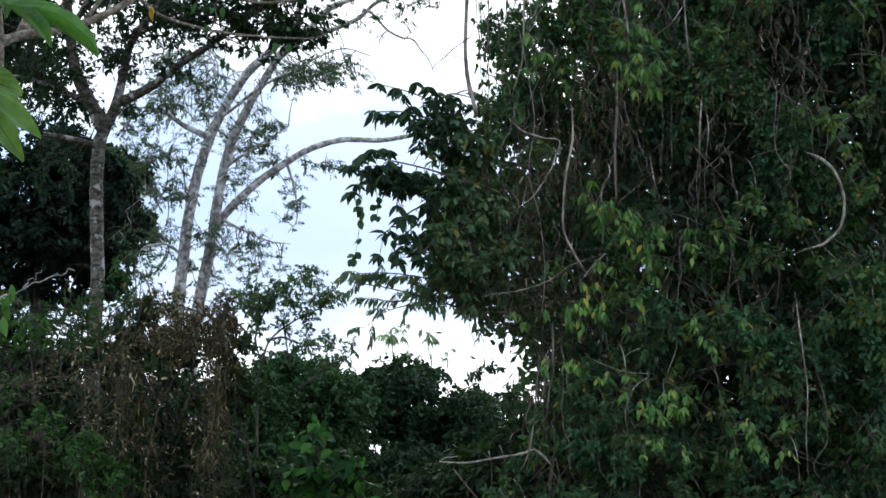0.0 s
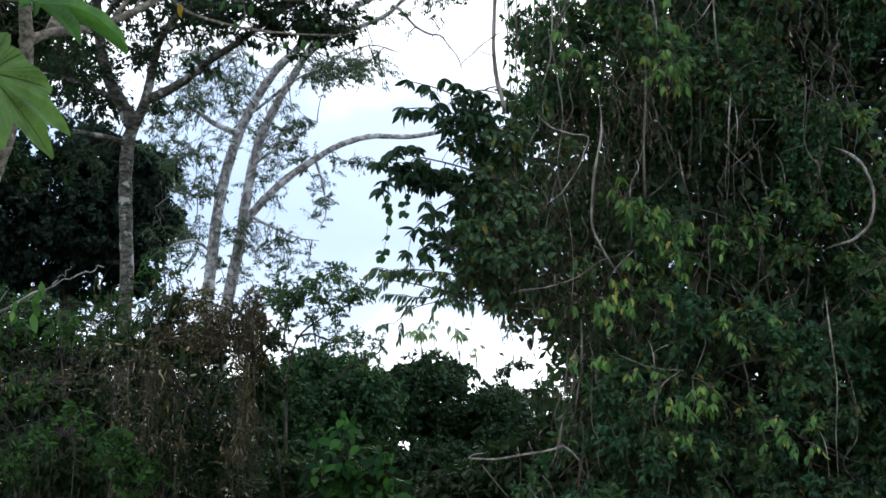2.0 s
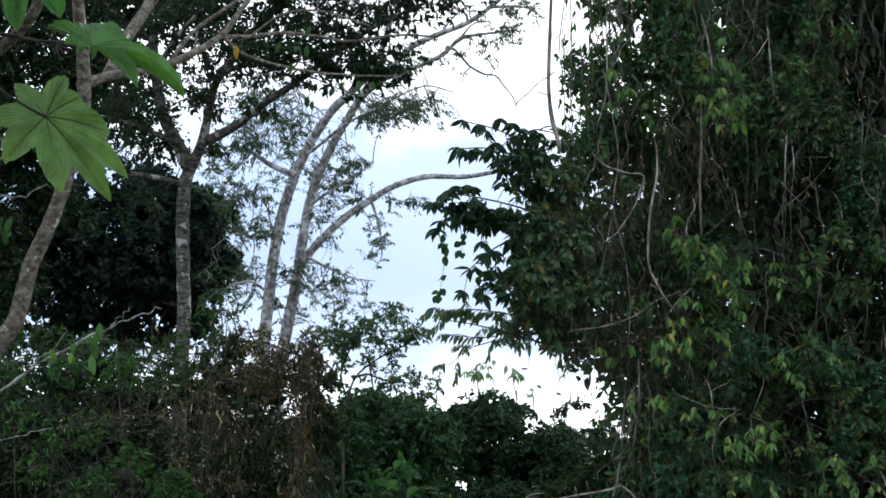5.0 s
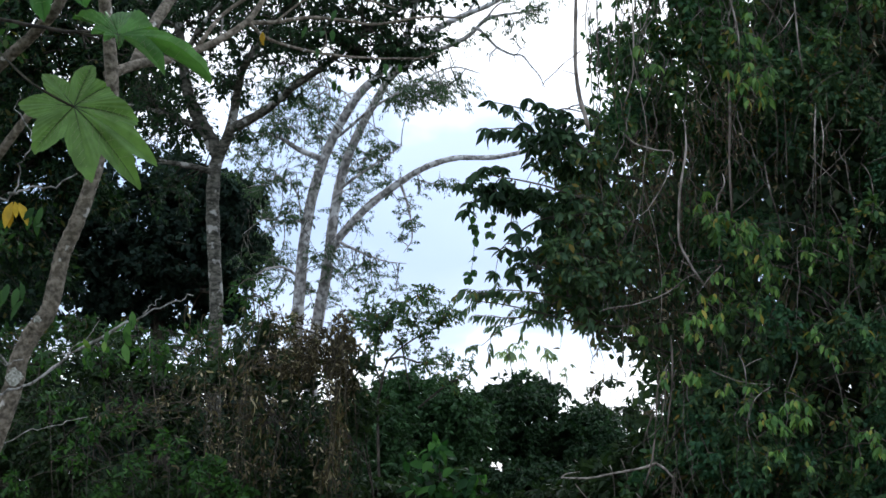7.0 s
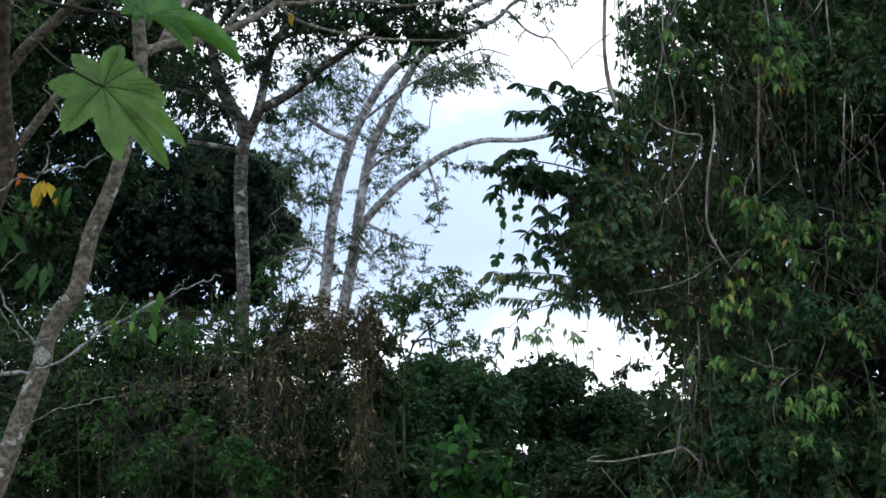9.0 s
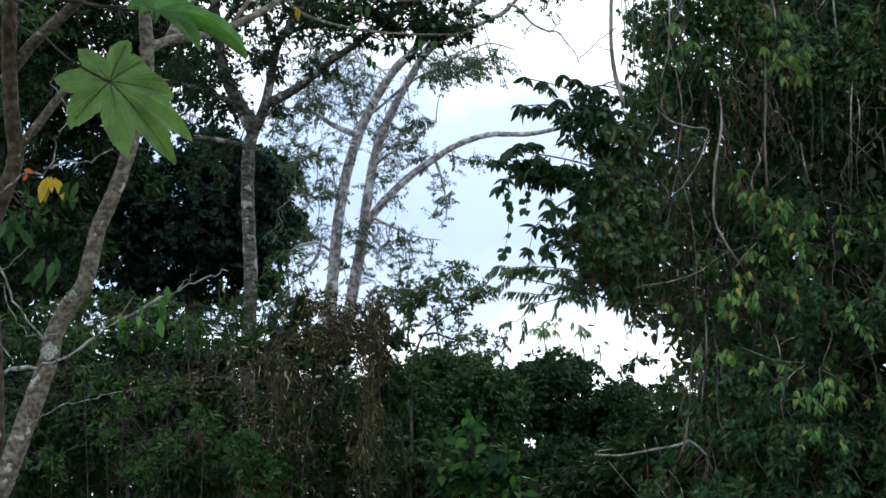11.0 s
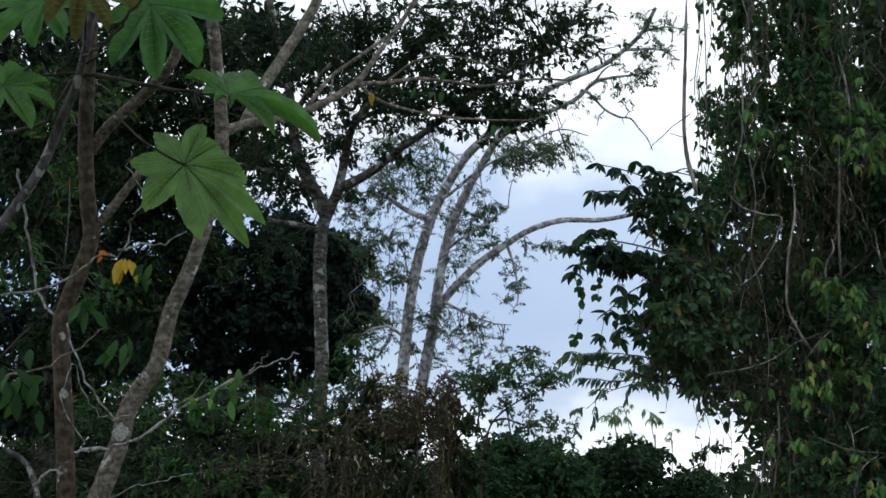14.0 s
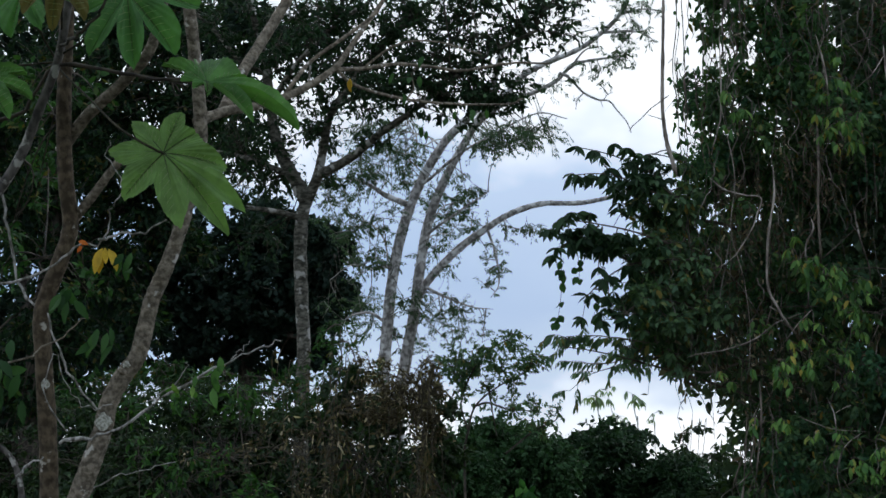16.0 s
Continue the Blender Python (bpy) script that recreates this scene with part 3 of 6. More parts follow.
# ---- grey-trunked forked tree with dark glossy leaves ----
def build_forked_tree():
    d = (-2.518, 27.368, 0.871)
    base = (d[0], d[1], 0.0)
    tree = thing("forked_tree", base, "grey lichen-spotted tree forking into two limbs with dark leaves", "tree")
    limbs = []

    def limb(name, pts, r0, r1, mat=BARK_FORK, label="", flare=0.0):
        g, line = stem(pts, r0, r1, 10, 0.03, flare)
        part(name, g, mat, tree, label)
        limbs.append(line)

    limb("trunk", [base, (-2.533, 27.001, 3.480), (-2.518, 26.889, 4.278), (-2.489, 26.797, 4.930), (-2.511, 26.716, 5.510), (-2.533, 26.624, 6.162), (-2.511, 26.555, 6.655), (-2.430, 26.514, 6.945)], 0.097, 0.084, label="upright pale grey trunk with lichen rings", flare=0.4)
    limb("limb", [(-2.452, 26.524, 6.873), (-2.591, 26.487, 7.141), (-2.774, 26.441, 7.467), (-2.870, 26.395, 7.793), (-2.928, 26.329, 8.265), (-3.031, 26.247, 8.844), (-3.250, 26.125, 9.714)], 0.1, 0.045)
    limb("limb", [(-2.430, 26.520, 6.902), (-2.305, 26.383, 7.157), (-2.216, 26.235, 7.496), (-2.120, 25.984, 7.844), (-1.925, 25.749, 8.081), (-1.579, 25.295, 8.436), (-0.996, 24.731, 8.853)], 0.075, 0.03)
    limb("limb", [(-2.290, 26.378, 7.193), (-2.063, 26.071, 7.223), (-1.775, 25.755, 7.315), (-1.438, 25.424, 7.515), (-1.104, 25.004, 7.630), (-0.705, 24.378, 7.771), (-0.160, 23.933, 8.068), (0.503, 23.692, 8.343)], 0.07, 0.02)
    limb("limb", [(-2.518, 26.555, 6.655), (-2.754, 26.348, 6.690), (-3.058, 26.143, 6.709), (-3.262, 26.041, 6.718)], 0.045, 0.02)
    limb("limb", [(-2.628, 26.476, 7.213), (-3.031, 26.456, 7.358), (-3.385, 26.930, 7.576), (-3.902, 27.409, 7.760)], 0.045, 0.02)
    limb("limb", [(-2.040, 25.861, 7.999), (-1.579, 25.354, 8.018), (-0.996, 24.828, 8.168), (-0.434, 24.284, 8.442)], 0.04, 0.015)
    limb("limb", [(-2.913, 26.349, 8.120), (-2.543, 25.791, 8.497), (-2.002, 25.236, 8.855), (-1.297, 25.167, 9.344)], 0.045, 0.015)
    limb("limb", [(-2.987, 26.288, 8.554), (-3.323, 26.268, 8.699), (-3.689, 26.206, 9.134), (-4.275, 26.135, 9.642)], 0.045, 0.015)
    pts = np.concatenate(limbs[1:])
    # The four topmost masses are unseen, added overhead to shade the thicket.
    blobs = [((-3.323, 26.431, 7.540), (0.48, 1.0, 0.44), 100), ((-3.323, 26.319, 8.337), (0.51, 1.2, 0.51), 90), ((-2.853, 26.874, 7.260), (0.51, 0.8, 0.33), 80),
             ((-2.282, 26.194, 7.783), (0.44, 0.9, 0.44), 90), ((-1.579, 25.354, 8.018), (0.56, 1.0, 0.39), 130), ((-0.999, 24.896, 8.400), (0.85, 1.2, 0.49), 130),
             ((-0.163, 24.284, 8.442), (0.95, 1.2, 0.44), 150), ((-0.569, 24.369, 7.838), (0.81, 0.9, 0.31), 110), ((-2.033, 25.644, 8.825), (0.70, 1.2, 0.49), 130), ((0.108, 24.369, 7.838), (0.61, 0.9, 0.31), 80),
             ((0.640, 23.877, 8.465), (0.75, 1.0, 0.37), 100), ((-1.579, 25.432, 7.459), (0.42, 0.6, 0.16), 30), ((-2.079, 26.482, 7.177), (0.19, 0.5, 0.18), 18), ((-0.441, 24.812, 7.563), (0.61, 0.7, 0.17), 60),
             ((-3.098, 27.185, 6.486), (0.44, 0.8, 0.44), 50), ((0.240, 23.831, 8.795), (1.08, 1.0, 0.27), 150), ((-2.811, 26.227, 8.989), (0.81, 1.0, 0.59), 170), ((-1.579, 25.206, 9.065), (0.92, 1.0, 0.42), 170), ((-2.518, 26.329, 8.265), (0.44, 0.8, 0.44), 80), ((-3.616, 26.196, 9.207), (0.66, 1.0, 0.51), 110), ((-0.840, 24.228, 8.845), (0.68, 1.0, 0.34), 110), ((-3.323, 26.502, 7.032), (0.51, 0.8, 0.37), 70),
             ((-2.811, 26.410, 7.685), (0.40, 0.8, 0.40), 60), ((-2.445, 26.217, 9.062), (0.66, 0.9, 0.55), 170), ((-1.662, 25.494, 8.454), (0.53, 0.8, 0.39), 130), ((-2.079, 26.298, 8.482), (0.37, 0.7, 0.37), 60), ((-1.138, 24.857, 8.675), (0.56, 0.8, 0.39), 100), ((-2.368, 23.068, 9.908), (1.50, 2.2, 0.72), 200), ((-0.524, 22.116, 9.500), (1.43, 2.2, 0.69), 200), ((-3.958, 24.058, 10.053), (1.22, 2.2, 0.75), 140), ((-1.336, 21.063, 9.806), (1.49, 2.2, 0.66), 200)]
    blobs += [((-1.435, 24.2, 7.84), (0.4, 0.6, 0.2), 40), ((-1.029, 24.2, 7.768), (0.4, 0.6, 0.18), 60), ((-0.623, 24.2, 7.7), (0.4, 0.6, 0.17), 70), ((-0.219, 24.2, 7.62), (0.4, 0.6, 0.16), 60), ((0.118, 24.2, 7.56), (0.3, 0.6, 0.13), 30),
              ((-1.978, 24.2, 7.982), (0.4, 0.6, 0.2), 30), ((-0.895, 24.2, 8.185), (0.4, 0.6, 0.2), 40), ((-0.353, 24.2, 8.043), (0.4, 0.6, 0.2), 40), ((-2.659, 24.2, 8.195), (0.4, 0.6, 0.2), 50), ((-2.254, 24.2, 8.403), (0.4, 0.6, 0.2), 50)]
    lg, tg = foliage(blobs, pts, 0.75, 11, 0.074, 0.42, 0.35, 0.005, drawn=0.7, voids=-0.34)
    part("twig_mass", tg, BARK_DARK, tree, "thin dark twigs", "stuff")
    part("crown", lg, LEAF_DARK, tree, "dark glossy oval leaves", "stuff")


rng = np.random.default_rng(23)
build_forked_tree()


# ---- round dark tree further back ----
def bushy_tree(name, base, stems, blobs, label, leaf_mat, size, per, reach, twig=0.01, bark=BARK_DARK, hang=0.25, slim=0.42, gaps=(), fine=False, plain=False):
    tree = thing(name, base, label, "tree")
    lines = []
    for i, (pts, r0, r1) in enumerate(stems):
        g, line = stem(pts, r0, r1, 8, 0.03)
        part("trunk" if i == 0 else "limb", g, bark, tree)
        lines.append(line)
    pts = np.concatenate(lines)
    lg, tg = foliage(blobs, pts[len(pts) // 4:], reach, per, size, slim, hang, twig, fine, gaps=gaps, drawn=0.45, plain=plain)
    part("twig_mass", tg, bark, tree, kind="stuff")
    part("crown", lg, leaf_mat, tree, kind="stuff")
    return tree


def build_dark_tree():
    b = (-4.942, 42.477, 1.142)
    base = (b[0], b[1], 0)
    stems = [([base, (-4.999, 42.002, 4.525), (-5.056, 41.716, 6.554), (-4.942, 41.558, 7.682), (-4.828, 41.415, 8.697), (-4.714, 41.289, 9.599)], 0.2, 0.08),
             ([(-5.033, 41.653, 7.006), (-4.373, 41.558, 7.682), (-3.645, 40.969, 8.278), (-3.157, 40.429, 8.528)], 0.1, 0.04), ([(-4.999, 41.621, 7.231), (-5.625, 41.526, 7.908), (-6.195, 41.431, 8.584), (-6.878, 41.368, 9.035)], 0.1, 0.04),
             ([(-4.942, 41.558, 7.682), (-4.046, 40.646, 6.987), (-3.379, 40.630, 7.097)], 0.08, 0.03), ([(-5.511, 41.542, 7.795), (-6.195, 41.574, 7.569), (-6.992, 41.558, 7.682), (-7.561, 41.495, 8.133)], 0.08, 0.03)]
    blobs = [((-4.373, 41.526, 7.908), (1.25, 2.0, 1.02), 420), ((-5.511, 41.526, 7.908), (1.25, 2.0, 1.14), 420), ((-3.654, 41.084, 8.183), (0.71, 1.4, 0.80), 230), ((-3.541, 40.974, 8.964), (0.51, 1.4, 0.46), 100),
             ((-6.422, 41.415, 8.697), (1.25, 2.0, 1.25), 360), ((-4.600, 41.352, 9.148), (1.14, 2.0, 0.68), 240), ((-3.541, 41.194, 7.401), (0.57, 1.4, 0.46), 110), ((-4.373, 41.653, 7.006), (1.02, 1.4, 0.34), 110),
             ((-7.561, 41.526, 7.908), (1.25, 2.0, 1.25), 330), ((-5.853, 41.669, 6.893), (1.25, 1.4, 0.39), 110), ((-5.170, 41.724, 6.45), (0.68, 1.0, 0.40), 44), ((-6.536, 41.732, 6.40), (0.68, 1.0, 0.40), 44), ((-3.576, 41.693, 6.724), (0.46, 1.0, 0.40), 36), ((-4.35, 41.7, 6.5), (0.35, 1.0, 0.36), 20), ((-3.006, 41.526, 7.908), (0.30, 1.0, 0.46), 26), ((-3.063, 41.400, 8.810), (0.30, 1.0, 0.46), 22)]
    bushy_tree("dark_round_tree", base, stems, blobs, "broad round-crowned tree with dense leaves toned very dark for shade", LEAF_ROUND, 0.15, 34, 1.7, 0.01, slim=0.5, plain=True)


rng = np.random.default_rng(24)
build_dark_tree()


# ---- green trees on the far left ----
def build_left_trees():
    b = (-6.865, 30.341, 1.273)
    base = (b[0], b[1], 0)
    stems = [([base, (-6.702, 29.888, 4.495), (-6.539, 29.662, 6.105), (-6.295, 29.435, 7.716), (-6.214, 29.209, 9.327), (-6.377, 29.028, 10.616)], 0.16, 0.06), ([(-6.539, 29.662, 6.105), (-5.889, 29.548, 6.911), (-5.319, 29.469, 7.475)], 0.07, 0.03),
             ([(-6.377, 29.481, 7.394), (-7.027, 29.379, 8.119), (-7.597, 29.277, 8.844)], 0.07, 0.03), ([(-6.255, 29.379, 8.119), (-5.482, 29.277, 8.844), (-4.750, 29.164, 9.649)], 0.06, 0.03), ([(-6.230, 29.254, 9.005), (-5.401, 29.141, 9.810), (-4.750, 29.062, 10.374)], 0.06, 0.03)]
    blobs = [((-6.865, 29.492, 7.314), (1.14, 1.5, 1.14), 380), ((-5.889, 29.582, 6.669), (0.89, 1.5, 0.89), 300), ((-5.401, 29.413, 7.877), (0.81, 1.5, 0.89), 300), ((-5.563, 29.231, 9.166), (1.14, 1.5, 0.89), 360),
             ((-7.027, 29.254, 9.005), (0.98, 1.5, 1.06), 300), ((-4.913, 29.096, 10.133), (0.98, 1.5, 0.57), 200), ((-4.750, 29.526, 7.072), (0.57, 1.2, 0.49), 120), ((-6.377, 29.752, 5.461), (0.98, 1.2, 0.57), 200), ((-5.157, 29.696, 5.864), (0.57, 1.2, 0.49), 80), ((-4.343, 29.571, 6.750), (0.41, 1.0, 0.33), 60), ((-7.434, 29.826, 4.938), (0.57, 1.0, 0.49), 150), ((-6.621, 29.877, 4.575), (0.73, 1.0, 0.41), 130), ((-4.445, 29.2, 8.592), (0.6, 0.9, 0.45), 170), ((-3.879, 29.2, 8.966), (0.6, 0.9, 0.45), 120), ((-4.675, 29.2, 7.886), (0.6, 0.9, 0.45), 150), ((-3.622, 29.2, 8.211), (0.6, 0.9, 0.45), 70)]
    bushy_tree("leafy_tree", base, stems, blobs, "green leafy forest tree with a dense crown darkened for shade", LEAF_SHADE, 0.11, 18, 1.2)


rng = np.random.default_rng(25)
build_left_trees()


def build_back_trees():
    """Forest, its shade put into the leaf colour, that closes the view behind the near trees on both sides."""
    b = (-11.025, 46.523, 1.098)
    base = (b[0], b[1], 0)
    stems = [([base, (b[0], b[1], 5), (b[0] + 0.3, b[1], 9), (b[0], b[1], 13)], 0.25, 0.1)]
    blobs = [((-5.911, 44.665, 14.313), (1.62, 1.8, 1.12), 190), ((-6.410, 44.908, 12.584), (1.12, 1.8, 1.12), 130), ((-11.648, 45.655, 7.273), (2.12, 1.8, 2.12), 420), ((-11.648, 45.134, 10.978), (2.12, 1.8, 2.37), 420), ((-9.403, 44.995, 11.966), (1.87, 1.8, 2.12), 380), ((-11.025, 44.648, 14.436), (2.12, 1.8, 1.87), 330), ((-8.281, 44.613, 14.683), (1.87, 1.8, 1.37), 260), ((-11.399, 46.106, 4.062), (2.12, 1.8, 1.87), 330), ((-9.279, 45.620, 7.520), (1.75, 1.8, 1.37), 300), ((-9.029, 45.898, 5.544), (2.12, 1.8, 1.12), 300), ((-6.660, 46.002, 4.803), (2.12, 1.8, 1.37), 300), ((-4.290, 46.037, 4.556), (1.87, 1.8, 1.50), 300)]
    bushy_tree("forest_tree", base, stems, blobs, "tall forest tree closing the clearing, leaves toned dark for shade", LEAF_ROUND, 0.26, 12, 2.2, 0.012, plain=True)


rng = np.random.default_rng(26)
build_back_trees()


def build_far_hedge():
    """A low belt of scrub along the back of the clearing."""
    belt = thing("scrub_belt", (0, 58, 0), "low dark belt of scrub along the clearing's back", "scrub", kind="stuff")
    n = 30000
    x, z = rng.uniform(-22, 24, n), rng.uniform(0, 1, n)
    top = np.interp(x, (-22, 0.5, 2.0, 24), (6.0, 5.8, 5.3, 5.0)) * np.where(np.abs(x - 2.45) < 0.45, 0.62, 1.0) + np.array([noise.noise(Vector((p * 0.35, 0, 7))) for p in x]) * 0.6
    base = np.stack([x, 58 + rng.normal(0, 1.2, n), z * top], 1)
    lg, tg = Geo(), Geo()
    slips(lg, base, rng.normal(0, 0.6, (n, 3)) + (0, 0, 0.1), rng.normal(0, 0.6, (n, 3)) + (0, -0.3, 0.7), rng.uniform(0.25, 0.6, n), 0.55)
    for i in range(90):
        p = np.array((rng.uniform(-22, 24), 58 + rng.normal(0, 1), 0))
        tube(tg, bend(p, p + (rng.normal(0, 0.5), 0, rng.uniform(2, 3)), 0.1, 0.1), 0.04, 0.015, 5)
    part("stem_mass", tg, BARK_DARK, belt, kind="stuff")
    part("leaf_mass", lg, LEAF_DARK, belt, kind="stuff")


rng = np.random.default_rng(27)
build_far_hedge()


# ---- small tree and bushes in the middle distance ----
def build_small_tree():
    b = (-0.346, 29.220, 2.062)
    base = (b[0], b[1], 0)
    stems = [([base, (-0.440, 29.023, 3.464), (-0.385, 28.936, 4.087), (-0.283, 28.886, 4.437), (0.047, 28.848, 4.709), (0.440, 28.821, 4.904)], 0.022, 0.008), ([(-0.385, 28.936, 4.087), (-0.487, 28.881, 4.476), (-0.346, 28.826, 4.865), (-0.110, 28.782, 5.177), (0.283, 28.750, 5.410)], 0.015, 0.007),
             ([(-0.283, 28.886, 4.437), (-0.110, 28.881, 4.476), (0.126, 28.892, 4.398), (0.519, 28.897, 4.359)], 0.018, 0.008), ([(-0.110, 28.853, 4.671), (-0.031, 28.914, 4.242), (0.008, 28.946, 4.009)], 0.012, 0.006), ([(0.126, 28.979, 3.775), (0.519, 28.936, 4.087), (0.833, 28.914, 4.242), (0.833, 28.892, 4.398)], 0.014, 0.006)]
    blobs = [((-0.071, 28.804, 5.021), (0.75, 0.8, 0.33), 150), ((0.204, 28.758, 5.348), (0.31, 0.5, 0.19), 26), ((-0.550, 29.202, 5.068), (0.47, 0.8, 0.39), 80), ((0.519, 28.799, 5.060), (0.35, 0.5, 0.22), 32), ((0.362, 28.892, 4.398), (0.59, 0.6, 0.27), 56), ((-0.110, 28.853, 4.671), (0.55, 0.5, 0.19), 30), ((0.660, 28.930, 4.126), (0.33, 0.5, 0.27), 34), ((-0.464, 28.881, 4.476), (0.31, 0.5, 0.31), 20)]
    bushy_tree("small_tree", base, stems, blobs, "slender small tree with an open airy green crown", LEAF_VINE, 0.058, 17, 0.5, 0.005)


rng = np.random.default_rng(28)
build_small_tree()


def bush(name, centre_blobs, label, leaf_mat, size, per, reach, slim=0.42, gaps=(), fine=False, hang=0.2, category="bush", twig=0.006, bark=BARK_DARK, voids=0.0, plain=False, thick=0.012):
    """A bush: several stems from the ground into its masses."""
    xs = np.array([c for c, r, k in centre_blobs])
    base = (float(xs[:, 0].mean()), float(xs[:, 1].mean()), 0.0)
    ob = thing(name, base, label, category)
    lines = []
    for c, r, k in centre_blobs:
        g, line = stem([(base[0] + (c[0] - base[0]) * 0.92 + rng.normal(0, 0.1), c[1] + rng.normal(0, 0.2), 0), (c[0] + rng.normal(0, 0.15), c[1], c[2] * 0.5), c, (c[0] + rng.normal(0, 0.2) * r[0], c[1], c[2] + r[2] * 0.6)], thick, thick * 0.35, 6, wob=0.03)
        part("stem", g, bark, ob)
        lines.append(line[8:])
    lg, tg = foliage(centre_blobs, np.concatenate(lines), reach, per, size, slim, hang, twig, fine, gaps=gaps, drawn=0.4, voids=voids, plain=plain)
    part("twig_mass", tg, bark, ob, kind="stuff")
    part("leaf_mass", lg, leaf_mat, ob, kind="stuff")
    return ob


THIN = [((-1.083, 24.0, 3.608), 0.05), ((-0.953, 24.0, 3.542), 0.06), ((-1.03, 24.0, 3.314), 0.04)]   # a thin spot in the growth by the twin stems
GAP = [((1.735, 40.125, 3.505), 0.1), ((1.6, 40.121, 3.55), 0.09), ((1.66, 40.1, 3.44), 0.06)]


def build_bushes():
    bush("bush", [((0.065, 39.980, 4.536), (1.19, 1.6, 0.92), 520), ((-0.659, 38.053, 3.879), (0.93, 1.5, 1.13), 420), ((0.804, 39.040, 4.044), (0.95, 1.5, 0.95), 420), ((-1.043, 37.085, 3.581), (0.70, 1.4, 1.10), 320), ((-0.241, 37.183, 2.885), (1.30, 1.4, 0.70), 320)],
         "broad dense dark-green bush below the trees", LEAF_BROAD, 0.105, 30, 1.2, 0.5, gaps=GAP, hang=0.35)
    bush("bush", [((2.457, 43.995, 4.711), (1.19, 1.8, 1.01), 640), ((3.531, 44.110, 3.896), (1.31, 1.8, 1.13), 620), ((2.052, 43.164, 3.440), (1.28, 1.4, 0.70), 260), ((1.702, 43.011, 4.525), (0.70, 1.4, 0.82), 200), ((2.460, 42.224, 2.946), (1.82, 1.5, 0.80), 420)],
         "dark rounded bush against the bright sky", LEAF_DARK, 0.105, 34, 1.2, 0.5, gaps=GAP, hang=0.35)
    bush("bush", [((4.12, 45.901, 5.47), (0.13, 0.3, 0.08), 5), ((4.3, 45.901, 5.56), (0.14, 0.3, 0.09), 6), ((4.46, 45.901, 5.62), (0.13, 0.3, 0.07), 5), ((4.6, 45.901, 5.60), (0.1, 0.3, 0.06), 3), ((4.03, 45.95, 5.26), (0.24, 0.5, 0.22), 12), ((4.91, 46.0, 5.02), (0.36, 0.8, 0.3), 34), ((4.752, 46.002, 4.803), (0.75, 1.2, 0.30), 70), ((3.977, 45.002, 4.734), (0.73, 1.0, 0.37), 90)],
         "open bush with drooping leaf tips on the skyline", LEAF_BUSH, 0.15, 10, 1.0, 0.3, hang=0.5)
    bush("bush", [((-0.262, 22.134, 2.187), (0.42, 0.9, 0.42), 200), ((0.453, 22.150, 2.069), (0.54, 0.9, 0.48), 260), ((1.229, 22.167, 1.951), (0.54, 0.9, 0.30), 160)],
         "low dark-green undergrowth bush", LEAF_BUSH, 0.085, 18, 0.7)
    shrub = bush("shrub", [((0.283, 20.578, 2.477), (0.21, 0.4, 0.33), 16), ((0.478, 20.625, 2.147), (0.38, 0.4, 0.22), 22), ((0.033, 20.617, 2.202), (0.22, 0.4, 0.22), 10), ((0.632, 20.6, 2.431), (0.16, 0.3, 0.12), 10), ((0.769, 20.6, 2.099), (0.2, 0.3, 0.16), 14)],
                 "broad-leaved shrub with bright lime-green young leaves", LEAF_BUSH, 0.12, 8, 0.5, 0.6, hang=0.1)
    meshes = [leaf_piece("leaf", 0.15, 0.085, LEAF_LIME), leaf_piece("leaf", 0.11, 0.07, LEAF_LIME)]
    P = np.concatenate([in_blob(c, r, k) for c, r, k in (((0.270, 20.374, 2.496), (0.18, 0.3, 0.34), 60), ((0.471, 20.315, 2.193), (0.38, 0.3, 0.22), 80), ((0.061, 20.416, 2.196), (0.20, 0.3, 0.20), 26), ((0.24, 20.3, 2.709), (0.08, 0.2, 0.09), 9), ((-0.023, 20.3, 2.638), (0.05, 0.1, 0.12), 5), ((0.623, 20.3, 2.446), (0.14, 0.2, 0.09), 22), ((0.731, 20.3, 2.119), (0.2, 0.2, 0.14), 30))])
    k = len(P)
    scatter_leaves("leaf", meshes, shrub, P, rng.normal(0, 0.6, (k, 3)) + (0, -0.4, -0.25), rng.normal(0, 0.4, (k, 3)) + (0, -0.5, 0.8))


rng = np.random.default_rng(29)
build_bushes()


def build_edge_bush():
    bush("bush", [((1.640, 18.086, 2.249), (0.54, 0.7, 0.29), 260), ((1.937, 17.647, 2.495), (0.24, 0.6, 0.24), 120), ((1.277, 18.512, 2.091), (0.54, 0.7, 0.24), 200), ((2.057, 17.499, 2.111), (0.41, 0.6, 0.37), 220)],
         "dark twiggy bush at the foot of the draped tree", LEAF_BUSH, 0.085, 10, 0.5, twig=0.005, bark=BARK_VINE)


rng = np.random.default_rng(30)
build_edge_bush()


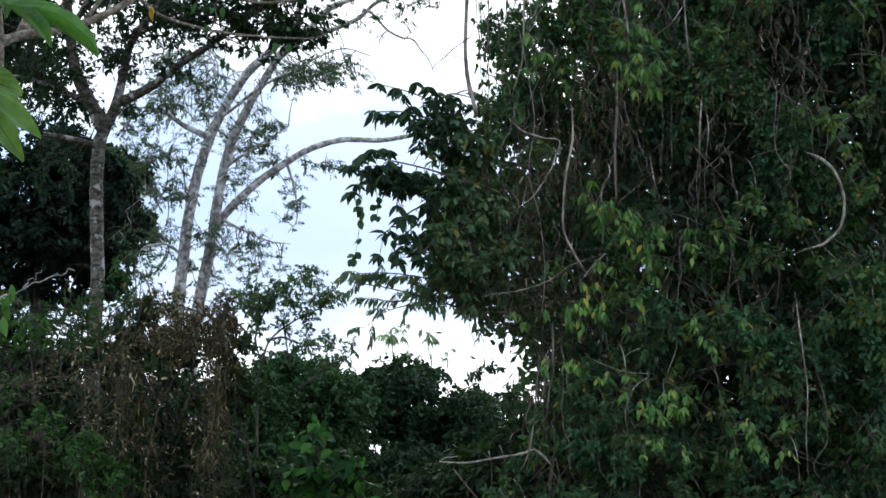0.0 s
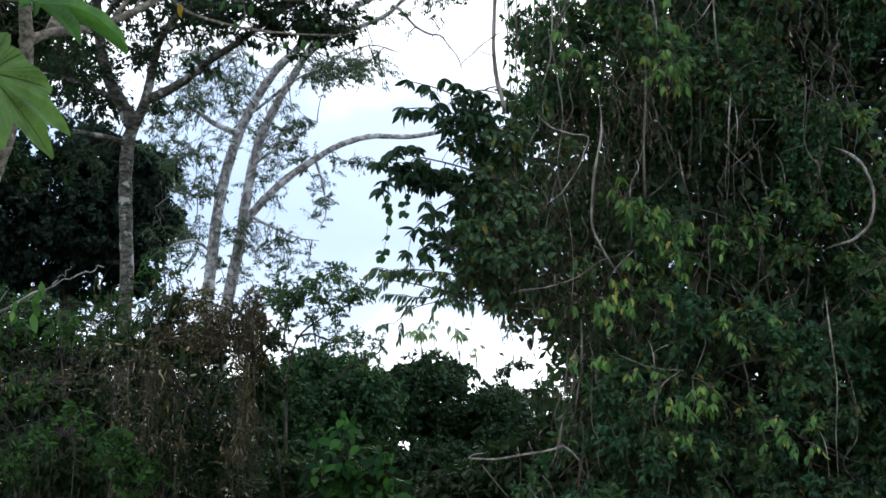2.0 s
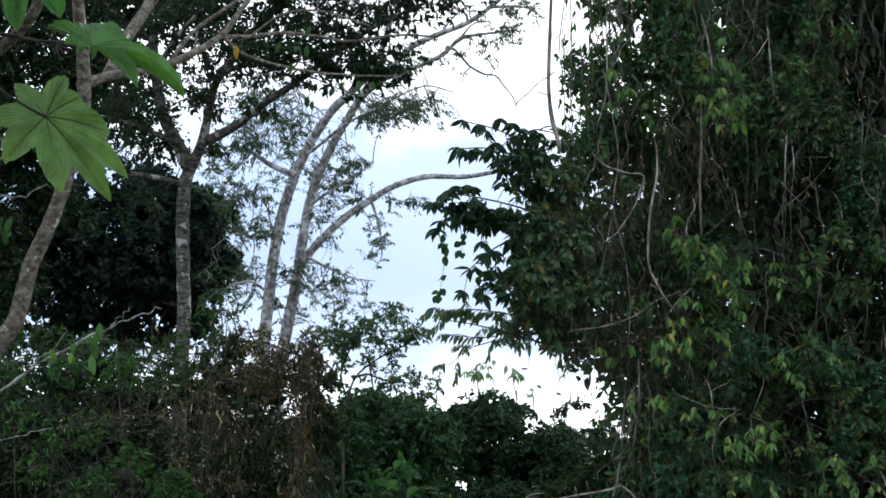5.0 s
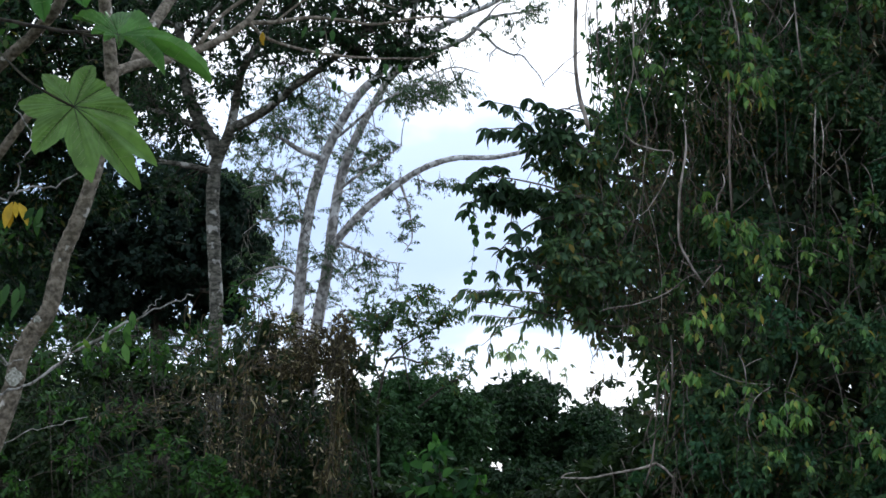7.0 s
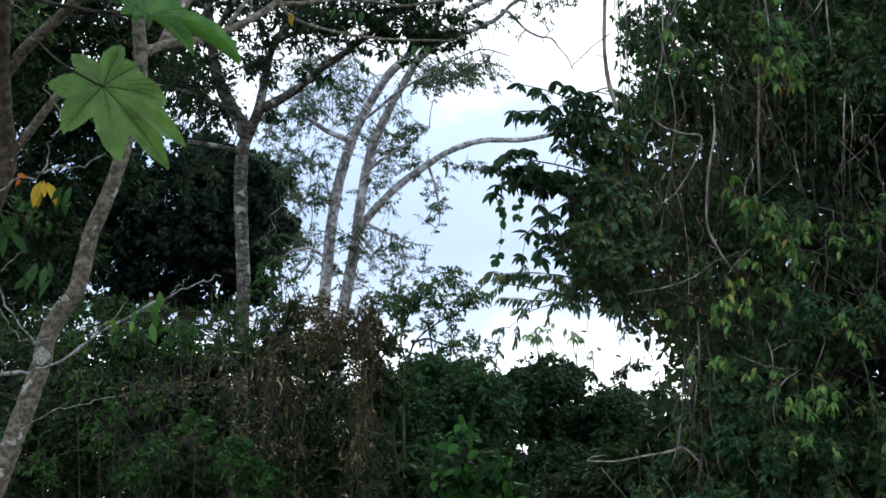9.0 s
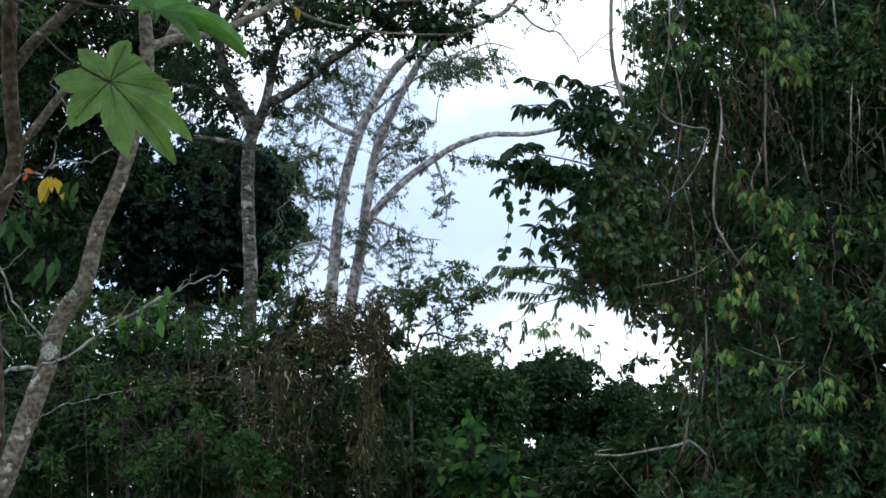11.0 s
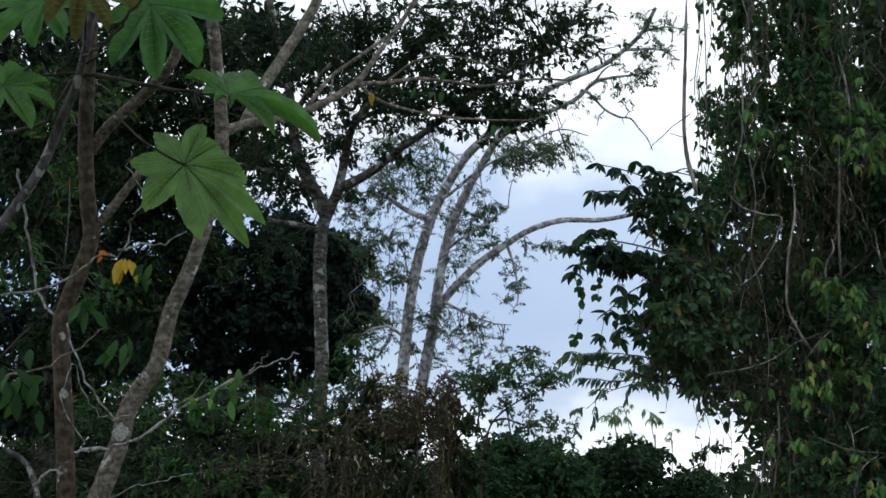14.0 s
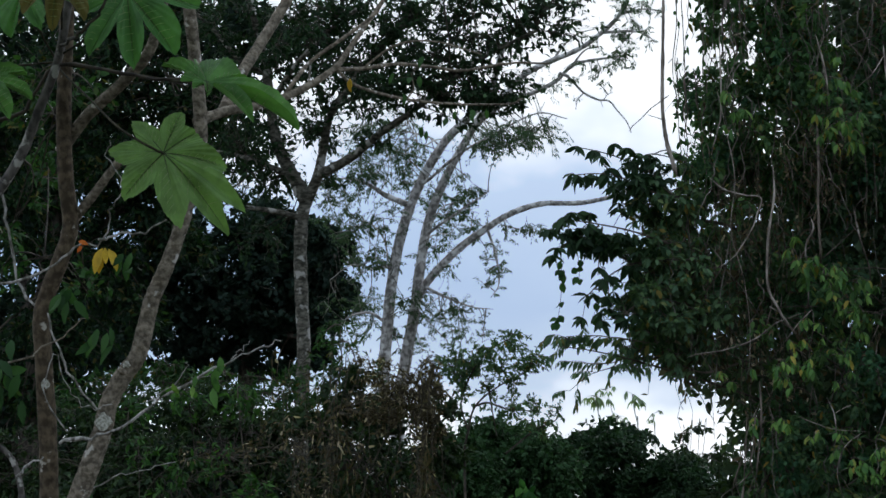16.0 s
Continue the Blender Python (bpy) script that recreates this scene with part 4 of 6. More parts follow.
# ---- dead-vine thicket ----
def build_thicket():
    bush("thicket", [((-3.111, 19.029, 2.719), (0.98, 0.9, 0.62), 620), ((-3.730, 19.087, 2.311), (0.77, 0.9, 0.52), 380), ((-2.277, 18.598, 2.193), (0.73, 0.8, 0.39), 420), ((-2.335, 19.386, 3.055), (0.72, 0.9, 0.46), 400), ((-3.040, 20.922, 3.626), (0.74, 0.9, 0.34), 260), ((-1.403, 19.645, 2.649), (0.82, 0.7, 0.82), 560), ((-0.765, 19.675, 2.439), (0.46, 0.7, 0.62), 260), ((-1.128, 20.385, 3.130), (0.60, 0.6, 0.33), 120), ((-0.98, 20.423, 3.52), (0.46, 0.5, 0.30), 56), ((-0.586, 20.722, 3.607), (0.28, 0.5, 0.34), 60), ((-1.602, 20.730, 3.551), (0.40, 0.5, 0.28), 90), ((-0.525, 20.593, 3.090), (0.33, 0.5, 0.33), 110), ((-1.903, 20.370, 3.240), (0.49, 0.6, 0.38), 160), ((-4.685, 20.031, 2.778), (0.65, 0.9, 0.70), 340), ((-4.024, 20.485, 3.138), (0.70, 0.9, 0.60), 340), ((-1.141, 20.3, 3.427), (0.25, 0.4, 0.2), 50), ((-1.418, 20.3, 3.509), (0.3, 0.4, 0.22), 60), ((-1.36, 20.3, 3.86), (0.18, 0.4, 0.16), 30), ((-1.533, 20.3, 3.785), (0.25, 0.4, 0.22), 70)],
         "dense green undergrowth thicket of small leaves", LEAF_BUSH, 0.07, 18, 0.6, category="thicket", voids=-0.12, gaps=THIN)
    bush("thicket", [((-3.475, 24.182, 1.983), (1.43, 0.8, 0.46), 300), ((-4.321, 24.119, 2.434), (1.11, 0.8, 0.59), 260), ((-1.262, 24.064, 2.820), (0.78, 0.8, 0.85), 330), ((-1.978, 24.092, 2.627), (0.72, 0.8, 0.72), 220), ((-1.482, 23.8, 2.211), (0.4, 0.6, 0.35), 90), ((-0.878, 23.8, 2.191), (0.4, 0.6, 0.35), 90), ((-0.113, 23.8, 2.205), (0.4, 0.6, 0.35), 90)], "bush behind the dead creepers, leaves darkened for shade", LEAF_SHADE, 0.08, 16, 0.7, category="thicket", gaps=THIN)
    bush("thicket", [((-2.290, 21.901, 3.841), (0.66, 0.7, 0.36), 170), ((-1.646, 22.853, 4.251), (0.5, 0.7, 0.4), 60), ((-3.455, 22.879, 4.066), (0.69, 0.7, 0.25), 120), ((-4.139, 21.901, 3.841), (0.66, 0.7, 0.36), 170), ((-1.783, 23.802, 4.689), (0.33, 0.6, 0.26), 30), ((-3.642, 22.5, 4.17), (0.4, 0.5, 0.17), 60), ((-3.949, 22.5, 4.089), (0.4, 0.5, 0.17), 60), ((-2.589, 22.5, 3.958), (0.4, 0.5, 0.17), 80), ((-2.188, 22.5, 3.898), (0.4, 0.5, 0.17), 80), ((-3.054, 22.5, 4.11), (0.4, 0.5, 0.17), 50)],
         "green saplings with slender upright leaves", LEAF_MID, 0.068, 14, 0.7, 0.34, category="thicket", hang=0.05, voids=-0.12)
    bush("sapling", [((-1.699, 17.768, 2.357), (0.26, 0.3, 0.26), 34), ((-1.451, 17.700, 2.117), (0.29, 0.3, 0.19), 26)], "young sapling with fresh green leaves in the thicket", LEAF_FRESH, 0.085, 8, 0.35, category="sapling", twig=0.004)
    bush("sapling", [((-2.339, 18.922, 3.484), (0.23, 0.3, 0.18), 20), ((-2.802, 18.922, 3.484), (0.31, 0.3, 0.18), 22), ((-3.369, 18.929, 3.433), (0.36, 0.3, 0.21), 22)], "slender sapling with fresh green leaves", LEAF_FRESH, 0.08, 8, 0.35, category="sapling", twig=0.004)
    bush("herb_clump", [((-2.658, 17.4, 2.765), (0.2, 0.25, 0.16), 20), ((-2.377, 17.4, 2.882), (0.2, 0.25, 0.16), 18), ((-1.994, 17.4, 2.576), (0.2, 0.25, 0.16), 26), ((-2.274, 17.4, 2.388), (0.2, 0.25, 0.16), 22), ((-2.794, 17.4, 2.483), (0.2, 0.25, 0.16), 18), ((-3.26, 17.4, 2.249), (0.2, 0.25, 0.16), 22), ((-2.992, 17.4, 2.907), (0.2, 0.25, 0.16), 14), ((-1.755, 17.4, 2.294), (0.2, 0.25, 0.16), 18), ((-3.549, 17.4, 2.483), (0.2, 0.25, 0.16), 14), ((-2.505, 17.4, 2.155), (0.2, 0.25, 0.16), 20)], "clump of mid-green herbs before the thicket", LEAF_FRESH, 0.07, 8, 0.3, 0.36, category="undergrowth", twig=0.003, thick=0.005)
    b = (-1.317, 18.540, 1.893)
    dead = thing("dead_vine_tangle", (b[0], b[1], 0), "tangle of dead brown creepers draped over bushes", "creeper")
    sup = []
    for pts in ([(b[0], b[1], 0), (-1.230, 18.671, 2.396), (-0.989, 18.765, 3.162), (-0.734, 18.687, 3.717), (-0.591, 18.662, 3.893)], [(b[0] + 0.5, b[1], 0), (-0.726, 18.671, 2.396), (-0.658, 18.765, 3.162), (-0.683, 18.701, 3.616)], [(b[0] - 0.6, b[1], 0), (-1.826, 18.557, 2.491), (-1.725, 18.473, 3.087), (-1.331, 18.531, 3.395)], [(-1.725, 18.494, 2.938), (-1.971, 18.428, 3.043), (-2.277, 18.484, 3.007), (-2.628, 18.494, 2.938)]):
        g, line = stem(pts, 0.009, 0.003, 6, wob=0.03)
        part("stem", g, BARK_DRY, dead)
        sup.append(line)
    blobs = [((-0.730, 18.602, 3.605), (0.36, 0.4, 0.28), 60), ((-1.085, 18.623, 3.454), (0.35, 0.4, 0.25), 40), ((-0.625, 18.559, 3.195), (0.20, 0.3, 0.30), 40), ((-1.525, 18.466, 3.137), (0.40, 0.4, 0.30), 26),
             ((-2.004, 18.273, 3.071), (0.45, 0.35, 0.25), 20), ((-1.508, 18.342, 2.580), (0.40, 0.35, 0.50), 22), ((-0.714, 18.356, 2.481), (0.22, 0.3, 0.50), 24), ((-1.111, 18.384, 2.285), (0.30, 0.3, 0.35), 8), ((-2.536, 18.194, 2.916), (0.39, 0.35, 0.20), 16), ((-0.613, 18.5, 3.743), (0.17, 0.3, 0.17), 40), ((-0.568, 18.5, 3.534), (0.17, 0.3, 0.17), 46), ((-0.656, 18.5, 3.355), (0.17, 0.3, 0.17), 46), ((-0.537, 18.5, 3.265), (0.17, 0.3, 0.17), 34), ((-0.746, 18.5, 3.534), (0.17, 0.3, 0.17), 26), ((-1.106, 18.6, 3.588), (0.2, 0.3, 0.18), 34), ((-0.892, 18.6, 3.425), (0.2, 0.3, 0.18), 34), ((-0.97, 18.6, 3.741), (0.2, 0.3, 0.18), 20), ((-1.033, 18.6, 3.323), (0.2, 0.3, 0.18), 34), ((-0.817, 18.6, 3.588), (0.2, 0.3, 0.18), 26), ((-1.199, 18.6, 3.792), (0.2, 0.3, 0.18), 16), ((-1.221, 18.6, 3.435), (0.2, 0.3, 0.18), 26)]
    lg, tg = foliage(blobs, np.concatenate(sup), 0.5, 12, 0.042, 0.38, 0.3, 0.003, sag=-0.05, voids=-0.3)
    for c0 in range(120):   # hanging dry strands
        u = rng.choice([rng.normal(500, 16), rng.normal(662, 10), rng.normal(490, 34), rng.normal(645, 24), rng.normal(420, 60)])
        x, z, yy = (u - 784) * 18.3 / 3689, rng.uniform(2.1, 3.9), 18.0 + rng.uniform(-0.3, 0.3)
        ln = rng.uniform(0.3, 0.8)
        line = np.stack([x + np.cumsum(rng.normal(0, 0.015, 8)), yy + np.cumsum(rng.normal(0, 0.015, 8)), z - np.linspace(0, ln, 8)], 1)
        tube(tg, line, 0.0035, 0.002, 3)
        k = int(ln * 11)
        i = rng.integers(0, 8, k)
        blades(lg, line[i], rng.normal(0, 0.7, (k, 3)) + (0, 0, -0.6), rng.normal(0, 1, (k, 3)), rng.uniform(0.03, 0.08, k), 0.022)
    for c, n, w, h in (((-0.61, 18.0, 2.9), 34, 0.05, 0.2), ((-0.63, 18.0, 2.65), 30, 0.06, 0.16), ((-0.69, 18.0, 2.45), 26, 0.07, 0.15), ((-1.3, 18.0, 3.0), 22, 0.08, 0.2), ((-1.33, 18.0, 2.75), 20, 0.08, 0.18), ((-1.52, 18.0, 3.0), 12, 0.08, 0.16), ((-1.66, 18.0, 2.75), 12, 0.1, 0.16), ((-1.15, 18.0, 2.5), 14, 0.12, 0.2)):
        p = np.asarray(c) + rng.normal(0, 1, (n, 3)) * (w * 0.6, 0.06, h * 0.6)   # bundles of long curled leaves, hanging
        blades(lg, p, rng.normal(0, 0.25, (n, 3)) + (0, 0, -1), rng.normal(0, 1, (n, 3)) + (0, -0.8, 0), rng.uniform(0.06, 0.13, n), rng.uniform(0.012, 0.024, n), True, 0.35)
    for i in range(24):   # arching dry canes over the low growth
        a = np.array((rng.uniform(-3.6, -1.4), 17.9 + rng.normal(0, 0.2), rng.uniform(2.1, 2.9)))
        tube(tg, bend(a, a + (rng.normal(0.1, 0.4), rng.normal(0, 0.1), rng.uniform(-0.25, 0.25)), rng.uniform(0.1, 0.45), 0.08, 10), 0.0045, 0.002, 4)
    part("dry_creeper", tg, BARK_DRY, dead, "dry brown hanging stems", "stuff")
    part("dead_foliage", lg, LEAF_DEAD, dead, "curled dead brown leaves", "stuff")
    meshes = [leaf_piece("dead_leaf", 0.04, 0.017, LEAF_DEAD), leaf_piece("dead_leaf", 0.062, 0.015, LEAF_DEAD), leaf_piece("dead_leaf", 0.034, 0.02, LEAF_DEAD)]
    k = 260
    which = rng.integers(0, len(blobs), k)
    base = np.array([in_blob(blobs[i][0], blobs[i][1], 1)[0] for i in which]) - (0, 0.25, 0)
    scatter_leaves("dead_leaf", meshes, dead, base, rng.normal(0, 0.8, (k, 3)) + (0, 0, -0.5), rng.normal(0, 0.8, (k, 3)) + (0, -0.6, 0.2))


rng = np.random.default_rng(31)
build_thicket()


# ---- far lobed-leaf saplings on the skyline ----
def build_far_saplings():
    for pts, spread in (([(2.536, 50.0, 5.644), (2.497, 50.0, 5.848), (2.433, 50.0, 6.393), (2.327, 50.0, 6.748)], 0.46), ([(2.875, 50.0, 5.712), (2.825, 50.0, 6.12), (2.747, 50.0, 6.53), (2.641, 50.0, 6.899)], 0.3), ([(3.038, 50.0, 5.712), (3.013, 50.0, 5.916), (2.962, 50.0, 6.243)], 0.3), ([(3.391, 50.0, 5.712), (3.368, 50.0, 6.12), (3.316, 50.0, 6.393), (3.266, 50.0, 6.775)], 0.4), ([(3.797, 50.0, 5.643), (3.799, 50.0, 5.847), (3.764, 50.0, 6.283)], 0.26)):
        base = (pts[0][0], pts[0][1], 0)
        tree = thing("sapling", base, "thin pale sapling with an umbrella of lobed leaves", "tree", "skyline saplings")
        g, line = stem([base] + list(pts), spread * 0.06, spread * 0.024, 6, wob=0.02)
        part("trunk", g, BARK_PALE, tree)
        lg, tg, top = Geo(), Geo(), np.array(pts[-1])
        for q in rng.uniform(0, 6.28, int(rng.integers(6, 9))):   # leaf stalks that spread like spokes, each with drooping fingers
            out = np.array((math.cos(q), math.sin(q) * 0.8, 0))
            tip = top + out * spread * rng.uniform(0.25, 0.85) + (0, 0, rng.uniform(-0.16, 0.1))
            tube(tg, bend(top, tip, 0.1, 0.02), 0.007, 0.004, 4)
            m = int(rng.integers(4, 8))
            fan = np.linspace(-1.6, 1.6, m) + q
            ways = np.stack([np.cos(fan), np.sin(fan), np.full(m, rng.uniform(-1.3, -0.5))], 1)
            ln = spread * rng.uniform(0.35, 0.7, m)
            blades(lg, np.repeat(tip[None], m, 0), ways, np.tile((0, 0, 1.0), (m, 1)) + rng.normal(0, 0.15, (m, 3)), ln, ln * 0.26, True, 0.35)
        part("twig_mass", tg, BARK_PALE, tree, kind="stuff")
        part("crown", lg, LEAF_UMBRELLA, tree, "pale green lobed leaves", "stuff")


rng = np.random.default_rng(32)
build_far_saplings()


# ---- vine-draped tree ----
VINE_D = 16.0


def edge_of(z):
    """Where the draped mass begins, in metres across, at a height."""
    return 0.22 * noise.noise(Vector((0.0, z * 2.6, 1.5))) * (1.0 if z > 4.9 or z < 3.2 else 0.4) + float(np.interp(z, (1.8, 2.3, 2.6, 3.36, 3.48, 3.6, 3.8, 4.6, 5.05, 6.6), (1.45, 1.72, 2.0, 1.95, 1.5, 1.25, 1.05, 1.05, 1.5, 1.52)))


def open_to_sky(x, y, z):
    """Ragged upright openings high in the draped mass, and small holes lower down."""
    k = VINE_D / y
    x, z = x * k, 1.6 + (z - 1.6) * k
    if z > 5.22 and x < 2.75:
        return rng.uniform() < 0.88 and noise.noise(Vector((x * 6.5, z * 1.9, 2.2))) + 0.7 * noise.noise(Vector((x * 13.0, z * 6.0, 5.0))) < (0.07 if x < 2.0 else -0.01)
    if z > 3.75 and x < 2.95:
        return noise.noise(Vector((x * 12.0, z * 8.5, 8.2))) < (-0.36 if x < 2.6 else -0.44)
    return ((x - 3.37) / 0.3) ** 2 + ((z - 2.75) / 0.26) ** 2 < 1.0 and y < VINE_D + 1.0


def build_vine_tree():
    base = (3.6, VINE_D + 2.2, 0.0)
    tree = thing("vine_draped_tree", base, "large tree wholly draped in hanging vines and creepers", "tree")
    lines = []

    def limb(name, pts, r0, r1, mat=BARK_VINE, label="", flare=0.0):
        g, line = stem(pts, r0, r1, 9, 0.04, flare)
        part(name, g, mat, tree, label)
        lines.append(line)

    limb("trunk", [base, (3.5, VINE_D + 2.1, 2.0), (3.6, VINE_D + 2.0, 4.5), (3.4, VINE_D + 2.0, 8.0)], 0.3, 0.15, BARK_DARK, flare=0.5)
    limb("limb", [(3.5, VINE_D + 2.1, 3.0), (2.8, VINE_D + 1.2, 4.0), (2.0, VINE_D + 0.5, 4.6), (1.3, VINE_D + 0.1, 4.66)], 0.03, 0.008, BARK_DARK)
    limb("limb", [(3.5, VINE_D + 2.1, 2.6), (2.6, VINE_D + 1.0, 3.1), (1.9, VINE_D + 0.3, 3.3), (1.197, 15.895, 3.466), (0.759, 15.781, 3.561), (0.454, 15.675, 3.591)], 0.012, 0.003, BARK_DARK)
    limb("limb", [(3.5, VINE_D + 2.0, 4.6), (2.6, VINE_D + 1.0, 5.5), (2.2, VINE_D + 0.6, 6.4), (1.9, VINE_D + 0.4, 7.2)], 0.05, 0.02, BARK_DARK)
    limb("limb", [(3.5, VINE_D + 2.0, 5.0), (3.6, VINE_D + 0.8, 6.0), (3.4, VINE_D, 7.0)], 0.1, 0.04, BARK_DARK)
    limb("limb", [(1.794, 16.085, 4.267), (1.292, 15.900, 4.148), (0.937, 15.777, 4.304), (0.629, 15.661, 4.415), (0.454, 15.580, 4.270)], 0.014, 0.006, BARK_DARK)
    # the draped mass: clumps of hanging leaves before and within a deep inside toned down for shade
    inner = Geo()
    P = []
    while len(P) < 92000:
        z, d = rng.uniform(0.5, 8.6), rng.uniform(0.4, 3.2)
        lo = edge_of(z) + 0.1 + 0.12 * d + (0.7 if z > 5.0 else 0.3 if z < 3.4 else 0.0)
        x = lo + (6.6 - lo) * rng.uniform(0, 1)
        if open_to_sky(x, VINE_D + d, z) or (x < 2.4 and rng.uniform() < 0.1):
            continue
        P.append((x, VINE_D + d, z))
    P = np.array(P)
    n = len(P)
    ln = 0.102 * rng.uniform(0.6, 1.3, n)
    blades(inner, P, rng.normal(0, 0.7, (n, 3)) + (0, 0, -0.4), rng.normal(0, 0.6, (n, 3)) + (0, -0.3, 0.6), ln, ln * 0.5)
    m = 52000
    P = np.stack([rng.uniform(2.2, 8.5, m), VINE_D + rng.uniform(3.2, 4.6, m), rng.uniform(0.2, 9.0, m)], 1)
    P = P[[not open_to_sky(*p) for p in P]]
    m = len(P)
    ln = 0.125 * rng.uniform(0.6, 1.3, m)
    slips(inner, P, rng.normal(0, 0.7, (m, 3)) + (0, 0, -0.4), rng.normal(0, 0.6, (m, 3)) + (0, -0.3, 0.6), ln, 0.55)
    part("inner_foliage", inner, LEAF_INNER, tree, "olive leaves inside the mass toned down for shade, a few withered brown", "stuff")
    hung = []
    for i in range(30):   # side branches that bear the clumps
        z = rng.uniform(0.9, 7.0)
        x = edge_of(z) + 0.1 + (5.2 - edge_of(z)) * (i + rng.uniform(0, 1)) / 30
        g, line = stem([(x + rng.normal(0.3, 0.3), VINE_D + 1.6, z - 0.3), (x + 0.1, VINE_D + 0.9, z + 0.15), (x, VINE_D + 0.3, z + 0.1), (x + rng.normal(0, 0.15), VINE_D - 0.15, z - 0.15)], 0.012, 0.005, 6)
        part("branch", g, BARK_DARK, tree)
        hung.append(line)
    hung = np.concatenate(hung)
    clumps = []
    while len(clumps) < 640:
        z = rng.uniform(0.7, 7.1)
        lo = edge_of(z)
        x = lo + 0.05 + (5.3 - lo) * rng.uniform(0, 1) ** 1.05
        bulge = noise.noise(Vector((x * 1.2, z * 1.0, 4.0)))
        if bulge < (0.03 if x > 2.8 and z < 3.1 else -0.11) or open_to_sky(x, VINE_D, z):
            continue
        r = rng.uniform(0.12, 0.3)
        clumps.append(((max(x, lo + r * 0.6), VINE_D + 0.3 - 0.9 * bulge + rng.uniform(-0.15, 0.45), z), (r, r * 0.8, r * rng.uniform(0.7, 1.5)), int(12 + r * 80)))
    def cover(chosen, label, mat, per, size, slim, hang, whorl=False):
        lg = Geo()
        for c, r, k in chosen:
            c = np.asarray(c)
            own = bend(c + (rng.normal(0, 0.15), 0.45, rng.uniform(0.2, 0.45)), c + (0, -r[1] * 0.4, -r[2] * 0.3), 0.1, 0.1, 7)
            tube(tg, own, 0.006, 0.003, 4)
            foliage([(c, r, k)], own, 0.26, per, size, slim, hang, 0.0025, False, leaf_geo=lg, twig_geo=tg, sag=0.0, arms=2, whorl=whorl, drawn=0.3)
        part("leaf_mass", lg, mat, tree, label, "stuff")

    tg = Geo()
    cover(clumps[:290], "hanging creeper leaves", LEAF_VINE, 11, 0.06, 0.48, 0.55)
    cover(clumps[290:520], "small blue-green creeper leaves", LEAF_CREEPER, 12, 0.05, 0.54, 0.35)
    cover(clumps[520:], "drooping rosettes of long leaves", LEAF_MID, 7, 0.078, 0.36, 0.7, True)
    for i in range(90):   # dry thin stems that hang through the mass
        z = rng.uniform(1.5, 7.0)
        x = rng.uniform(edge_of(z) + 0.05, 5.0) if i % 2 else edge_of(z) + rng.uniform(0.05, 1.1)
        ln = rng.uniform(0.3, 1.3)
        k = 8
        line = np.stack([x + np.cumsum(rng.normal(0.004, 0.028, k)), VINE_D + rng.uniform(-0.2, 0.6) + np.cumsum(rng.normal(0, 0.02, k)), z - np.linspace(0, ln, k)], 1)
        line = line[[p[0] > edge_of(p[2]) - 0.05 for p in line]]
        if len(line) > 3:
            tube(tg, line, 0.004, 0.0025, 3)
    for i in range(150):   # short bare twigs that stick out at all angles
        z = rng.uniform(1.8, 7.0)
        a = np.array((edge_of(z) + rng.uniform(0.1, 3.3), VINE_D + rng.uniform(-0.45, 0.2), z))
        tube(tg, bend(a, a + rng.normal(0, 0.3, 3) * (1, 0.3, 0.8), 0.1, 0.12, 7), 0.0045, 0.0018, 4)
    grey = Geo()
    for i in range(130):   # fine grey stems hanging before the mass, thickest towards the clearing
        z = rng.uniform(3.9, 7.2) if i % 6 else rng.uniform(2.4, 3.9)
        lo = edge_of(z) + (0.25 if z > 5.0 else 0.1)
        x = lo + (2.4 if i % 3 else 1.2) * rng.uniform(0, 1) ** 1.5
        ln, k = rng.uniform(0.25, 1.0), 11
        line = np.stack([x + np.cumsum(rng.normal(rng.normal(0, 0.014), 0.022, k)), VINE_D + rng.uniform(-0.5, 0.2) + np.cumsum(rng.normal(0, 0.02, k)), z - np.linspace(0, ln, k)], 1)
        line = line[[p[0] > edge_of(p[2]) for p in line]]
        if len(line) > 4:
            tube(grey, line, rng.uniform(0.0025, 0.0055), 0.002, 4, 0.1)
    part("hanging_stem_mass", grey, BARK_HANG, tree, "fine grey hanging stems", "stuff")
    low = []
    while len(low) < 90:   # leafier cover on the lower face
        z = rng.uniform(1.0, 3.5)
        x = edge_of(z) + 0.1 + 2.9 * rng.uniform(0, 1)
        if noise.noise(Vector((x * 1.1, z * 1.1, 3.0))) < -0.15:
            continue
        r = rng.uniform(0.1, 0.22)
        low.append(((x, VINE_D - rng.uniform(0.0, 0.4), z), (r, r * 0.8, r * rng.uniform(0.8, 1.4)), int(10 + r * 60)))
    cover(low[:50], "drooping mid-green leaves low on the tree", LEAF_VINE, 10, 0.07, 0.4, 0.7)
    cover(low[50:], "small blue-green creeper leaves", LEAF_CREEPER, 11, 0.055, 0.5, 0.45)
    sprigs = []
    while len(sprigs) < 95:
        z = rng.uniform(0.9, 6.9)
        x = edge_of(z) + 0.15 + (4.6 - edge_of(z)) * rng.uniform(0, 1)
        if noise.noise(Vector((x * 0.9, z * 0.9, 9.0))) < -0.1:
            continue
        r = rng.uniform(0.08, 0.17)
        sprigs.append(((x, VINE_D - rng.uniform(0.05, 0.45), z), (r, r * 0.8, r * 1.1), int(6 + r * 40)))
    cover(sprigs, "lighter green leaf sprays on the outer face", LEAF_SPRIG, 8, 0.07, 0.44, 0.6)
    sl = Geo()
